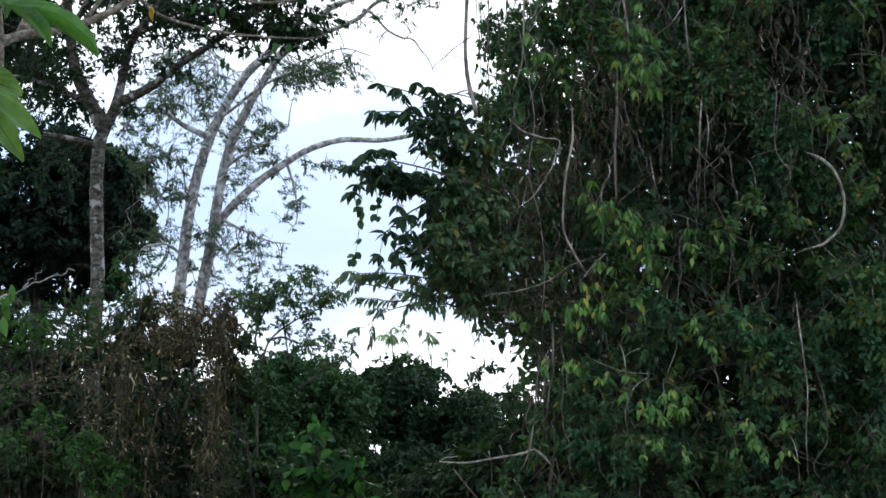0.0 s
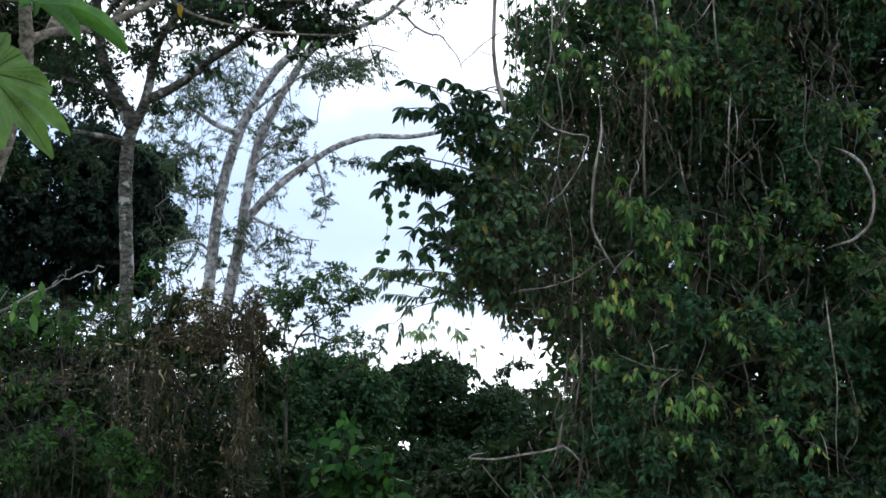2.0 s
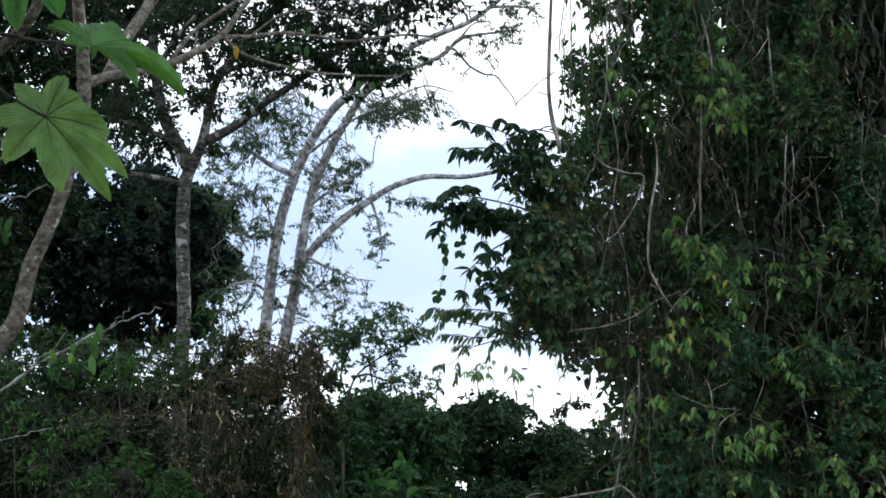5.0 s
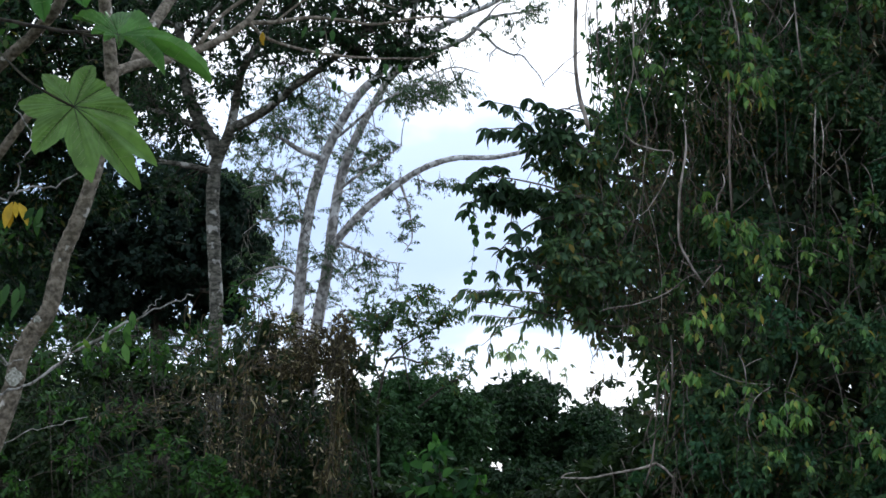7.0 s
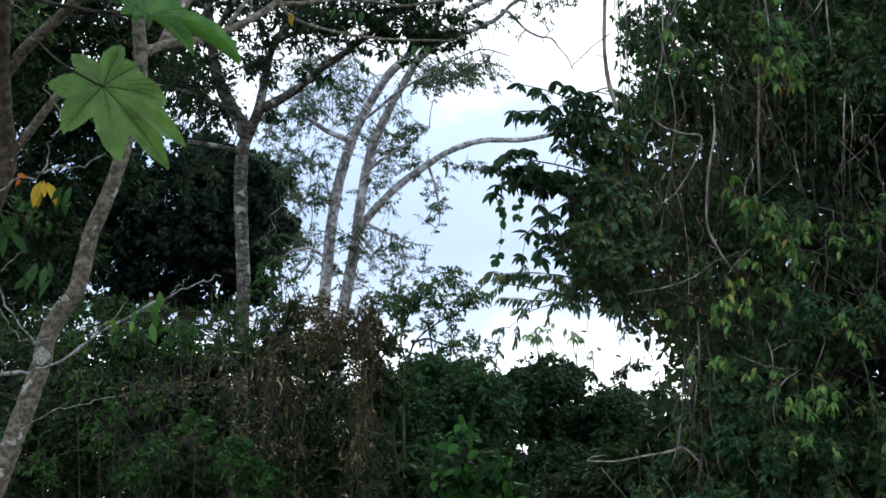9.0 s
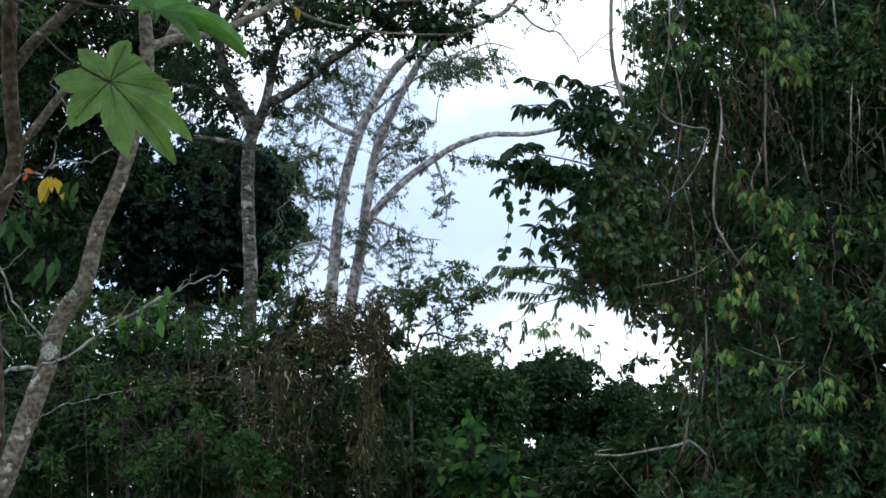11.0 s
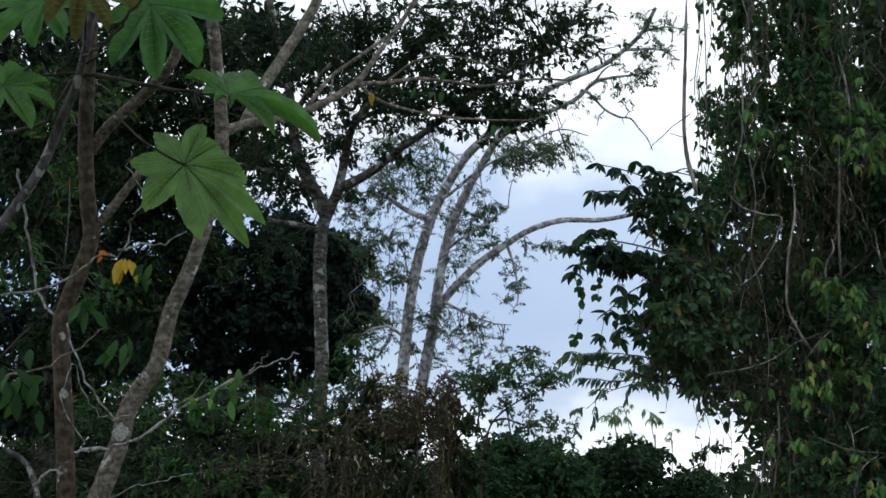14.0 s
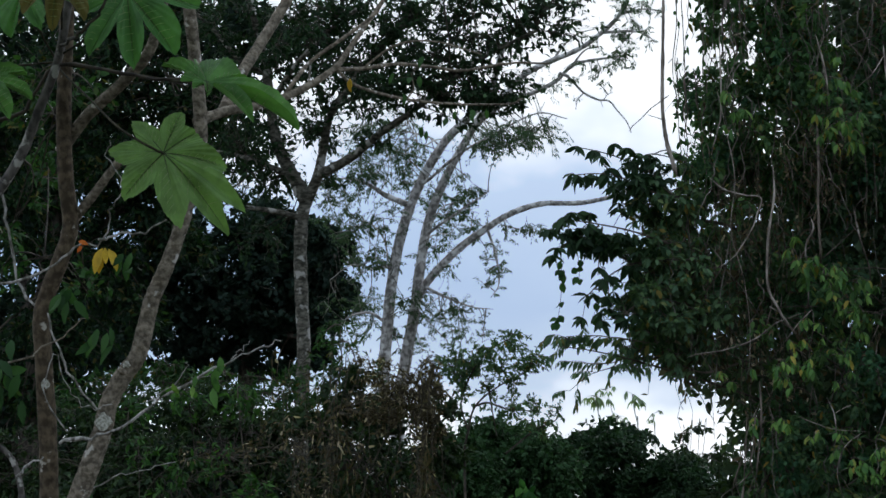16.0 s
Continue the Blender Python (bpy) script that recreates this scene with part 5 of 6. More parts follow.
    for i in range(44):   # leafy strands that hang free at the upper edge
        x, z1 = 1.42 + 1.25 * rng.uniform(0, 1) ** 1.2, rng.uniform(5.7, 7.6)
        k = 22
        line = np.stack([x + np.cumsum(rng.normal(0, 0.012, k)), VINE_D - 0.1 + rng.uniform(-0.2, 0.4) + np.cumsum(rng.normal(0, 0.012, k)), z1 - np.linspace(0, rng.uniform(0.7, 1.9), k)], 1)
        tube(tg, line, 0.005, 0.0025, 4)
        m = int(rng.integers(8, 46))
        j = rng.integers(2, k, m)
        blades(sl, line[j] + rng.normal(0, 0.02, (m, 3)), rng.normal(0, 0.35, (m, 3)) + (0, 0, -0.9), rng.normal(0, 0.6, (m, 3)) + (0, -0.5, 0.4), rng.uniform(0.05, 0.1, m), 0.028)
    for top, foot in (((0.493, 15.577, 4.291), (0.467, 15.649, 3.782)), ((0.750, 15.721, 3.988), (0.737, 15.745, 3.817)), ((0.625, 15.580, 4.270), (0.634, 15.605, 4.092))):   # leafy tails under the sprays
        line = bend(np.array(top), np.array(foot), 0.0, 0.08, 10)
        tube(tg, line, 0.003, 0.002, 3)
        m = int(np.linalg.norm(line[0] - line[-1]) * 34)
        j = rng.integers(1, 10, m)
        blades(sl, line[j] + rng.normal(0, 0.012, (m, 3)), rng.normal(0, 0.45, (m, 3)) + (0, 0, -0.7), rng.normal(0, 0.4, (m, 3)) + (0, -0.8, 0.3), rng.uniform(0.055, 0.085, m), 0.056, True)
    part("strand_foliage", sl, LEAF_MID, tree, "leafy hanging strands", "stuff")
    dg, dl = Geo(), Geo()
    for i in range(260):   # dry brown creeper hanging on the outer face
        z = rng.uniform(3.5, 5.6) if i % 3 else rng.uniform(2.0, 6.8)
        x = edge_of(z) + (rng.uniform(0.1, 1.2) if i % 3 else rng.uniform(0.3, 3.4))
        ln, k = rng.uniform(0.2, 0.7), 7
        line = np.stack([x + np.cumsum(rng.normal(0.0, 0.03, k)), VINE_D + rng.uniform(-0.4, 0.15) + np.cumsum(rng.normal(0, 0.02, k)), z - np.linspace(0, ln, k)], 1)
        tube(dg, line, 0.0035, 0.002, 3)
        m = 7
        j = rng.integers(1, k, m)
        blades(dl, line[j], rng.normal(0, 0.5, (m, 3)) + (0, -0.1, -0.7), rng.normal(0, 0.8, (m, 3)) + (0, -0.4, 0), rng.uniform(0.03, 0.075, m), 0.02)
    part("dry_creeper", dg, BARK_DRY, tree, "dry brown creeper stems", "stuff")
    part("withered_foliage", dl, LEAF_DEAD, tree, "withered brown leaves", "stuff")
    part("creeper_mass", tg, BARK_VINE, tree, "thin hanging creeper stems", "stuff")
    # leafy sprays that reach out over the clearing
    pts = np.concatenate([l[10:] for l in lines[1:]])
    tg = Geo()
    arms = [curve(p, 7) for p in (
        [(1.374, 15.6, 4.714), (1.203, 15.6, 4.859), (1.062, 15.6, 4.974), (0.925, 15.6, 5.036), (0.796, 15.6, 5.076), (0.611, 15.6, 5.116)],
        [(1.266, 15.6, 4.728), (1.061, 15.6, 4.824), (0.924, 15.6, 4.886), (0.751, 15.6, 4.904), (0.553, 15.6, 4.887)],
        [(1.062, 15.6, 4.974), (1.149, 15.6, 5.044), (1.227, 15.6, 5.057)],
        [(0.924, 15.6, 4.886), (0.847, 15.6, 4.957), (0.813, 15.6, 5.001)],
        [(1.305, 15.6, 4.365), (1.048, 15.6, 4.453), (0.791, 15.6, 4.51), (0.577, 15.6, 4.536), (0.405, 15.6, 4.467)],
        [(0.791, 15.6, 4.501), (0.628, 15.6, 4.405), (0.455, 15.6, 4.292)],
        [(1.26, 15.6, 4.235), (1.003, 15.6, 4.192), (0.809, 15.6, 4.075), (0.693, 15.6, 3.962)],
        [(1.172, 15.6, 3.962), (1.008, 15.6, 3.85), (0.939, 15.6, 3.755)],
        [(0.813, 15.6, 4.492), (0.79, 15.6, 4.3), (0.775, 15.6, 4.118)])]
    for line in arms:
        tube(tg, line, 0.008, 0.0035, 6, 0.06)
    pts = np.concatenate([pts] + arms)
    kept = [[], [], []]
    for x, z in ((0.624, 5.116), (0.753, 5.084), (0.9, 5.124), (0.994, 5.08), (1.167, 5.057), (0.813, 5.001), (0.872, 4.948), (0.967, 4.965), (0.777, 4.886), (0.579, 4.887), (0.63, 4.86), (0.691, 4.878), (0.846, 4.869), (1.054, 4.956), (1.183, 5.0), (1.117, 4.89), (0.413, 4.475), (0.469, 4.528), (0.534, 4.554), (0.577, 4.584), (0.642, 4.606), (0.728, 4.597), (0.512, 4.432), (0.576, 4.453), (0.641, 4.475), (0.705, 4.497), (0.791, 4.453), (0.855, 4.422), (0.92, 4.431), (0.984, 4.409), (0.576, 4.344), (0.468, 4.31), (0.425, 4.257), (0.662, 4.388), (0.747, 4.366), (0.833, 4.322), (0.962, 4.366), (1.048, 4.387), (0.702, 3.962), (0.745, 3.997), (0.809, 4.062), (0.874, 4.105), (0.96, 4.17), (1.046, 4.192), (0.786, 3.833), (0.786, 3.759), (0.935, 3.824), (0.978, 3.781), (1.051, 3.815), (0.658, 3.803), (1.17, 3.824), (0.776, 4.17), (0.83, 3.954)):
        hub = np.array((x, 15.55 + rng.normal(0, 0.06), z))   # a palmate leaf: leaflets that hang in a fan from one stalk
        tube(tg, bend(nearest(pts, hub), hub, 0.1, 0.05), 0.0035, 0.002, 4)
        k = int(rng.integers(4, 8))
        lean = rng.normal(0, 0.3)
        for q in np.linspace(-1.15, 1.15, k) + lean + rng.normal(0, 0.12, k):
            kept[0].append(hub)
            kept[1].append((math.sin(q), rng.normal(-0.1, 0.45), -math.cos(q) - 0.15))
            kept[2].append((rng.normal(0, 0.5), -0.6, rng.normal(0.5, 0.5)))
    spray = part("spray_wood", tg, BARK_DARK, tree, "dark twigs reaching over the clearing")
    # The dark leaf tone stands in for backlight on these sprays.
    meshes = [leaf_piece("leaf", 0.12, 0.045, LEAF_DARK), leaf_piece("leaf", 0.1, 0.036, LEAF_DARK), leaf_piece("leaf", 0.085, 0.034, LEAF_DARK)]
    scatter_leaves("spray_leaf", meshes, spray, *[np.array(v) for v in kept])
    blobs = [((1.147, 15.620, 4.9), (0.16, 0.4, 0.11), 8), ((1.06, 15.720, 4.74), (0.2, 0.4, 0.18), 22), ((0.754, 15.662, 4.36), (0.24, 0.3, 0.08), 12),
             ((1.116, 15.65, 4.986), (0.14, 0.3, 0.09), 14), ((1.266, 15.65, 4.888), (0.13, 0.3, 0.10), 16), ((1.092, 15.65, 4.8), (0.14, 0.3, 0.08), 12), ((0.963, 15.65, 4.867), (0.10, 0.3, 0.07), 8), ((0.913, 15.65, 4.383), (0.16, 0.3, 0.08), 14), ((0.656, 15.65, 4.428), (0.12, 0.3, 0.07), 8), ((1.14, 15.783, 4.261), (0.24, 0.4, 0.2), 34), ((0.93, 15.826, 3.960), (0.13, 0.3, 0.14), 10)]
    mild = Geo()
    lg, tg = foliage(blobs, pts, 0.2, 7, 0.095, 0.36, 0.6, 0.0035, True, whorl=True, arms=4)
    blobs = [((1.18, 15.729, 4.66), (0.2, 0.4, 0.22), 36), ((1.16, 15.777, 4.29), (0.24, 0.4, 0.2), 36), ((0.72, 15.681, 4.38), (0.26, 0.3, 0.08), 26), ((1.19, 15.832, 3.917), (0.22, 0.4, 0.18), 30)]
    foliage([b for b in blobs if b[0][0] > 0.9], pts, 0.3, 9, 0.08, 0.44, 0.5, 0.0035, True, leaf_geo=mild, twig_geo=tg, arms=2)
    foliage([((1.172, 15.6, 3.953), (0.2, 0.3, 0.16), 50), ((1.34, 15.6, 3.737), (0.22, 0.3, 0.16), 50), ((1.597, 15.6, 3.866), (0.25, 0.3, 0.18), 50), ((1.516, 15.6, 4.126), (0.2, 0.3, 0.14), 40), ((1.38, 15.7, 4.3), (0.3, 0.3, 0.4), 36), ((1.34, 15.7, 3.95), (0.3, 0.3, 0.3), 30), ((1.48, 15.75, 4.65), (0.25, 0.3, 0.25), 40), ((1.469, 15.9, 5.02), (0.13, 0.2, 0.13), 16), ((1.532, 15.9, 4.796), (0.13, 0.2, 0.13), 16), ((1.334, 15.9, 4.752), (0.13, 0.2, 0.13), 16), ((1.441, 15.9, 4.574), (0.13, 0.2, 0.13), 16), ((1.21, 15.9, 4.61), (0.13, 0.2, 0.13), 16)], pts, 0.3, 9, 0.07, 0.44, 0.5, 0.0035, True, leaf_geo=mild, twig_geo=tg, arms=2)
    foliage([b for b in blobs if b[0][0] < 0.9], pts, 0.3, 7, 0.085, 0.44, 0.4, 0.0035, True, leaf_geo=lg, twig_geo=tg, arms=2)
    part("spray_foliage", mild, LEAF_SPRAY, tree, "duller green leaves behind the dark sprays", "stuff")
    part("spray_wood", tg, BARK_DARK, tree, kind="stuff")
    part("spray_foliage", lg, LEAF_DARK, tree, "oval leaves toned dark as if backlit against the sky", "stuff")
    wood = Geo()
    boughs = []
    for pts, r in (([(2.0, 15.9, 3.672), (1.81, 15.9, 3.596), (1.43, 15.9, 3.539), (1.242, 15.9, 3.635), (1.052, 15.9, 3.558), (0.862, 15.9, 3.482), (0.578, 15.9, 3.492)], 0.009),
                   ([(1.9, 15.95, 3.5), (1.617, 15.9, 3.41), (1.428, 15.9, 3.46), (1.278, 15.9, 3.52), (1.164, 15.9, 3.52), (0.974, 15.9, 3.47), (0.728, 15.9, 3.4), (0.56, 15.9, 3.27)], 0.008),
                   ([(1.45, 15.9, 4.3), (1.172, 15.85, 4.153), (1.056, 15.85, 3.98), (1.016, 15.85, 3.807), (1.034, 15.85, 3.635), (1.109, 15.9, 3.577)], 0.008),
                   ([(1.3, 15.9, 3.62), (1.0, 15.85, 3.66), (0.76, 15.85, 3.69), (0.6, 15.85, 3.66), (0.46, 15.85, 3.68)], 0.006)):
        line = curve(pts, 7)
        tube(wood, line, r, r * 0.3, 6, 0.06)
        boughs.append(line)
    lg = Geo()
    B, Wy, Fc = [], [], []
    for line in boughs:
        for s0 in np.linspace(0.12, 1.0, 18):   # leaf stalks with leaflets in two drooping rows
            at = line[int(s0 * (len(line) - 1))]
            go = unit(np.array((rng.normal(-0.35, 0.6), rng.normal(0, 0.7), rng.normal(-0.05, 0.3))))
            stalk = bend(at, at + go * rng.uniform(0.13, 0.24) + (0, 0, -0.02), 0.12, 0.06, 8)
            tube(wood, stalk, 0.0028, 0.0012, 4)
            row = unit(np.cross(go, (0, 0, 1)))
            for j in range(2, 8):
                for sg in (-1, 1) if j < 7 else (0,):
                    B.append(stalk[j])
                    Wy.append(go * 0.45 + row * sg * 0.45 + rng.normal(0, 0.16, 3) + (0, 0, -0.75))
                    Fc.append(row * sg * 0.6 + (0, -0.5, 0.5) + rng.normal(0, 0.3, 3))
    n = len(B)
    ln = rng.uniform(0.055, 0.1, n)
    blades(lg, B, np.array(Wy), np.array(Fc), ln, ln * 0.3, True)
    blobs = [((1.25, 15.95, 3.75), (0.3, 0.4, 0.14), 40), ((1.5, 15.95, 3.6), (0.3, 0.4, 0.16), 60)]
    foliage(blobs, np.concatenate(boughs), 0.36, 7, 0.09, 0.38, 0.7, 0.0035, True, leaf_geo=lg, twig_geo=wood)
    part("spray_wood", wood, BARK_VINE, tree, "thin arching twigs", "stuff")
    part("spray_foliage", lg, LEAF_SPRAY, tree, "drooping green compound leaves", "stuff")
    # single young leaves in clumps
    meshes = [leaf_piece("leaf", 0.086, 0.034, LEAF_YOUNG), leaf_piece("leaf", 0.07, 0.028, LEAF_YOUNG), leaf_piece("leaf", 0.1, 0.037, LEAF_YOUNG)]
    spots = [((1.857, 15.35, 5.365), 5), ((2.591, 15.35, 5.542), 6), ((2.548, 15.35, 5.232), 6), ((2.613, 15.35, 5.081), 7), ((2.742, 15.35, 5.15), 5), ((2.271, 15.35, 4.147), 5), ((2.421, 15.35, 4.09), 6), ((2.549, 15.35, 3.995), 8),
             ((2.669, 15.35, 4.028), 6), ((2.635, 15.35, 3.826), 6), ((2.211, 15.35, 3.326), 7), ((2.508, 15.35, 3.375), 5), ((2.294, 15.35, 3.604), 5), ((2.657, 15.35, 2.641), 7), ((2.855, 15.35, 2.615), 6), ((2.762, 15.35, 2.517), 5),
             ((3.125, 15.35, 3.283), 4), ((3.565, 15.35, 2.345), 6), ((3.461, 15.35, 2.511), 5), ((2.001, 15.35, 2.941), 4), ((2.339, 15.35, 2.823), 3), ((2.977, 15.35, 3.898), 4), ((1.745, 15.45, 3.357), 3)]
    P, D, F, yg = [], [], [], Geo()
    for c, k in spots:   # shoots that end in a drooping rosette
        for i in range(int(k * 1.25)):
            a = np.asarray(c) + rng.normal(0, 1, 3) * (0.09, 0.07, 0.08)
            go = unit(np.array((rng.normal(0, 0.7), -0.6, rng.uniform(-0.5, 0.3))))
            line = bend(a - go * 0.05 + (0, 0.1, 0.03), a + go * rng.uniform(0.05, 0.12), 0.2, 0.05, 6)
            tube(yg, line, 0.003, 0.0016, 4)
            m = int(rng.integers(5, 9))
            turn = rng.uniform(0, 6.3) + np.arange(m) * 6.283 / m
            one = unit(np.cross(go, (0, 0, 1)))
            two = np.cross(one, go)
            for q in turn:
                out = math.cos(q) * one + math.sin(q) * two
                P.append(line[int(rng.integers(3, 6))])
                D.append(out * 0.7 + go * 0.25 + rng.normal(0, 0.2, 3) + (0, 0, -1.0))
                F.append(out * 0.9 + (0, -0.35, 0.4) + rng.normal(0, 0.3, 3))
    part("shoot_mass", yg, BARK_VINE, tree, kind="stuff")
    P, D, F = np.array(P), np.array(D), np.array(F)
    scatter_leaves("leaf", meshes, tree, P[:300], D[:300], F[:300])
    more = Geo()
    ln = rng.uniform(0.055, 0.095, len(P) - 300)
    blades(more, P[300:], D[300:], F[300:], ln, ln * 0.4, True, 0.25)
    part("young_foliage", more, LEAF_YOUNG, tree, "yellow-green drooping rosettes", "stuff")
    return tree


rng = np.random.default_rng(33)
build_vine_tree()


def build_lianas():
    def liana(pts, r, label="thin grey-brown liana hanging among the leaves", mat=BARK_VINE, r1=None):
        g, line = stem(pts, r * 0.8, (r1 or r * 0.6) * 0.8, 6, 0.09, wob=0.02, fade=0.12)
        c = line[0]
        alone("liana", g, mat, tuple(c), label, "vine", "hanging lianas")

    liana([(1.281, 15.173, 6.445), (1.273, 15.250, 5.897), (1.264, 15.322, 5.391), (1.294, 15.363, 5.096), (1.332, 15.384, 4.948), (1.371, 15.402, 4.818)], 0.015, "bare grey branch hanging free at the edge", BARK_TWIG, 0.024)
    liana([(2.110, 15.520, 4.950), (2.094, 15.400, 4.676), (2.030, 15.260, 4.390), (2.013, 15.290, 4.177), (2.021, 15.319, 3.969), (2.076, 15.337, 3.845), (2.160, 15.356, 3.711), (2.311, 15.769, 3.646), (2.457, 16.488, 3.558)], 0.012, "pale curved woody liana", BARK_TWIG, 0.011)
    liana([(1.605, 15.399, 4.839), (1.666, 15.311, 4.747), (1.734, 15.316, 4.709), (1.865, 15.322, 4.672), (1.984, 15.325, 4.651), (1.954, 15.340, 4.538), (1.899, 15.359, 4.404), (1.781, 15.383, 4.236), (1.669, 15.496, 4.148)], 0.008, "bent grey liana with a sharp elbow", BARK_TWIG)
    liana([(2.526, 16.005, 5.560), (2.446, 15.485, 4.949), (2.422, 15.433, 4.594), (2.435, 15.484, 4.236), (2.510, 16.110, 4.092)], 0.014)
    liana([(2.408, 15.736, 4.596), (2.373, 15.357, 4.420), (2.318, 15.373, 4.307), (2.322, 15.392, 4.173), (2.403, 15.804, 4.110)], 0.009, mat=BARK_TWIG)
    liana([(1.705, 15.348, 5.924), (1.718, 15.424, 5.377), (1.688, 15.452, 5.182), (1.655, 15.573, 5.038)], 0.009, mat=BARK_TWIG)
    liana([(2.433, 15.348, 5.924), (2.482, 15.285, 5.648), (2.503, 15.311, 5.467), (2.574, 15.816, 5.468)], 0.009, mat=BARK_TWIG)
    liana([(2.943, 15.359, 5.839), (2.950, 15.308, 5.484), (2.986, 15.435, 5.305)], 0.01, mat=BARK_TWIG)
    liana([(2.947, 15.371, 5.754), (2.817, 15.196, 5.564), (2.720, 15.406, 5.508)], 0.006, mat=BARK_TWIG)
    liana([(2.767, 15.919, 4.729), (2.711, 15.362, 4.383), (2.805, 15.498, 4.135), (2.881, 16.017, 4.033)], 0.009)
    liana([(3.13, 15.6, 5.1), (3.034, 15.208, 4.760), (3.101, 15.556, 4.439), (3.245, 16.400, 4.182)], 0.009, mat=BARK_TWIG)
    liana([(3.16, 15.6, 5.0), (3.101, 15.214, 4.718), (3.136, 15.550, 4.482), (3.292, 16.283, 4.299)], 0.006, mat=BARK_TWIG)
    liana([(4.028, 16.113, 4.789), (3.916, 15.041, 4.514), (4.001, 14.957, 4.393), (4.072, 14.983, 4.209), (4.055, 15.011, 4.005), (3.948, 15.029, 3.883), (3.862, 15.134, 3.848), (3.984, 16.230, 3.953)], 0.015, "thick pale curved liana loop", BARK_TWIG, 0.012)
    liana([(2.489, 15.730, 3.201), (2.496, 15.449, 3.050), (2.513, 15.472, 2.883), (2.512, 15.591, 2.758)], 0.007, mat=BARK_TWIG)
    liana([(2.242, 15.551, 3.042), (2.358, 15.459, 2.979), (2.496, 15.464, 2.942), (2.805, 15.666, 2.942)], 0.005, mat=BARK_TWIG)
    liana([(2.643, 15.539, 3.122), (2.555, 15.444, 3.083), (2.496, 15.449, 3.050)], 0.005, mat=BARK_TWIG)
    liana([(2.759, 15.767, 2.938), (2.576, 15.482, 2.813), (2.517, 15.506, 2.642), (2.547, 15.529, 2.475), (2.614, 15.651, 2.330)], 0.006, mat=BARK_TWIG)
    liana([(3.884, 15.773, 3.612), (3.833, 15.421, 3.249), (3.845, 15.355, 2.999), (3.875, 15.381, 2.809), (3.875, 15.429, 2.470), (3.959, 15.681, 2.117)], 0.009, mat=BARK_TWIG)
    liana([(3.825, 15.823, 2.539), (3.804, 15.446, 2.350), (3.887, 15.688, 2.066)], 0.006, mat=BARK_TWIG)
    liana([(1.439, 15.689, 3.498), (1.510, 15.486, 3.503), (1.696, 15.482, 3.532), (1.920, 15.471, 3.612), (2.111, 15.551, 3.756), (2.468, 16.033, 3.924)], 0.007, mat=BARK_TWIG)
    liana([(1.325, 15.3, 5.449), (1.274, 15.3, 5.411), (1.186, 15.3, 5.347), (1.11, 15.3, 5.27), (1.059, 15.3, 5.206), (1.016, 15.3, 5.147)], 0.006, "thin bare twig reaching out from the edge", BARK_VINE)
    liana([(1.297, 15.3, 5.244), (1.222, 15.3, 5.262), (1.147, 15.3, 5.275)], 0.005, "thin bare twig reaching out from the edge", BARK_VINE)
    liana([(2.356, 15.441, 3.826), (2.244, 15.356, 3.711), (2.170, 15.473, 3.595)], 0.007, mat=BARK_TWIG)
    for pts, r in (([(1.96, 15.5, 3.3), (1.954, 15.4, 3.085), (1.942, 15.4, 2.889), (1.912, 15.4, 2.693), (1.891, 15.4, 2.516)], 0.012), ([(1.909, 15.4, 3.05), (1.897, 15.4, 2.853), (1.858, 15.4, 2.64)], 0.009),
                   ([(1.846, 15.4, 3.032), (1.834, 15.4, 2.835), (1.813, 15.4, 2.64), (1.802, 15.4, 2.48)], 0.007), ([(1.811, 15.4, 2.516), (1.782, 15.4, 2.339), (1.726, 15.4, 2.163)], 0.011),
                   ([(1.59, 15.4, 3.4), (1.59, 15.4, 3.21), (1.605, 15.4, 3.013), (1.611, 15.4, 2.817)], 0.004), ([(1.46, 15.4, 3.4), (1.492, 15.4, 3.228), (1.561, 15.4, 3.085), (1.648, 15.4, 2.906)], 0.004)):
        liana(pts, r, mat=BARK_VINE)
    for i in range(20):
        z1 = rng.uniform(2.2, 7.0)
        x = rng.uniform(edge_of(z1) + 0.02, 4.6)
        ln = rng.uniform(0.6, 2.4)
        z0 = max(z1 - ln, 0.6)
        y = VINE_D + rng.uniform(-0.45, 0.3)
        lean = rng.normal(0, 0.12)
        if x + lean < edge_of(z0):
            lean = abs(lean)
        pts = [(x + lean * s + rng.normal(0, 0.055), y + rng.normal(0, 0.03), z1 + (z0 - z1) * s) for s in np.linspace(0, 1, 7)]
        liana(pts, rng.uniform(0.003, 0.007), mat=BARK_VINE if rng.uniform() < 0.7 else BARK_TWIG)
    for i in range(8):   # upright stems at the clearing's edge of the mass
        x = rng.uniform(1.86, 2.12)
        z1, z0 = rng.uniform(2.7, 3.4), rng.uniform(1.9, 2.5)
        lean = rng.normal(-0.1, 0.1)
        pts = [(x + rng.normal(0, 0.035) + lean * f, VINE_D - 0.05 + rng.normal(0, 0.15), z1 + (z0 - z1) * f) for f in np.linspace(0, 1, 5)]
        liana(pts, rng.uniform(0.003, 0.006))
    for i in range(3):   # free strands at the upper edge
        u = rng.uniform(1.32, 1.8)
        z1 = rng.uniform(6.2, 7.0)
        pts = [(u + rng.normal(0, 0.02), VINE_D - 0.1 + rng.normal(0, 0.1), z1 - s) for s in np.linspace(0, rng.uniform(1.0, 1.8), 5)]
        liana(pts, 0.007)


rng = np.random.default_rng(34)
build_lianas()


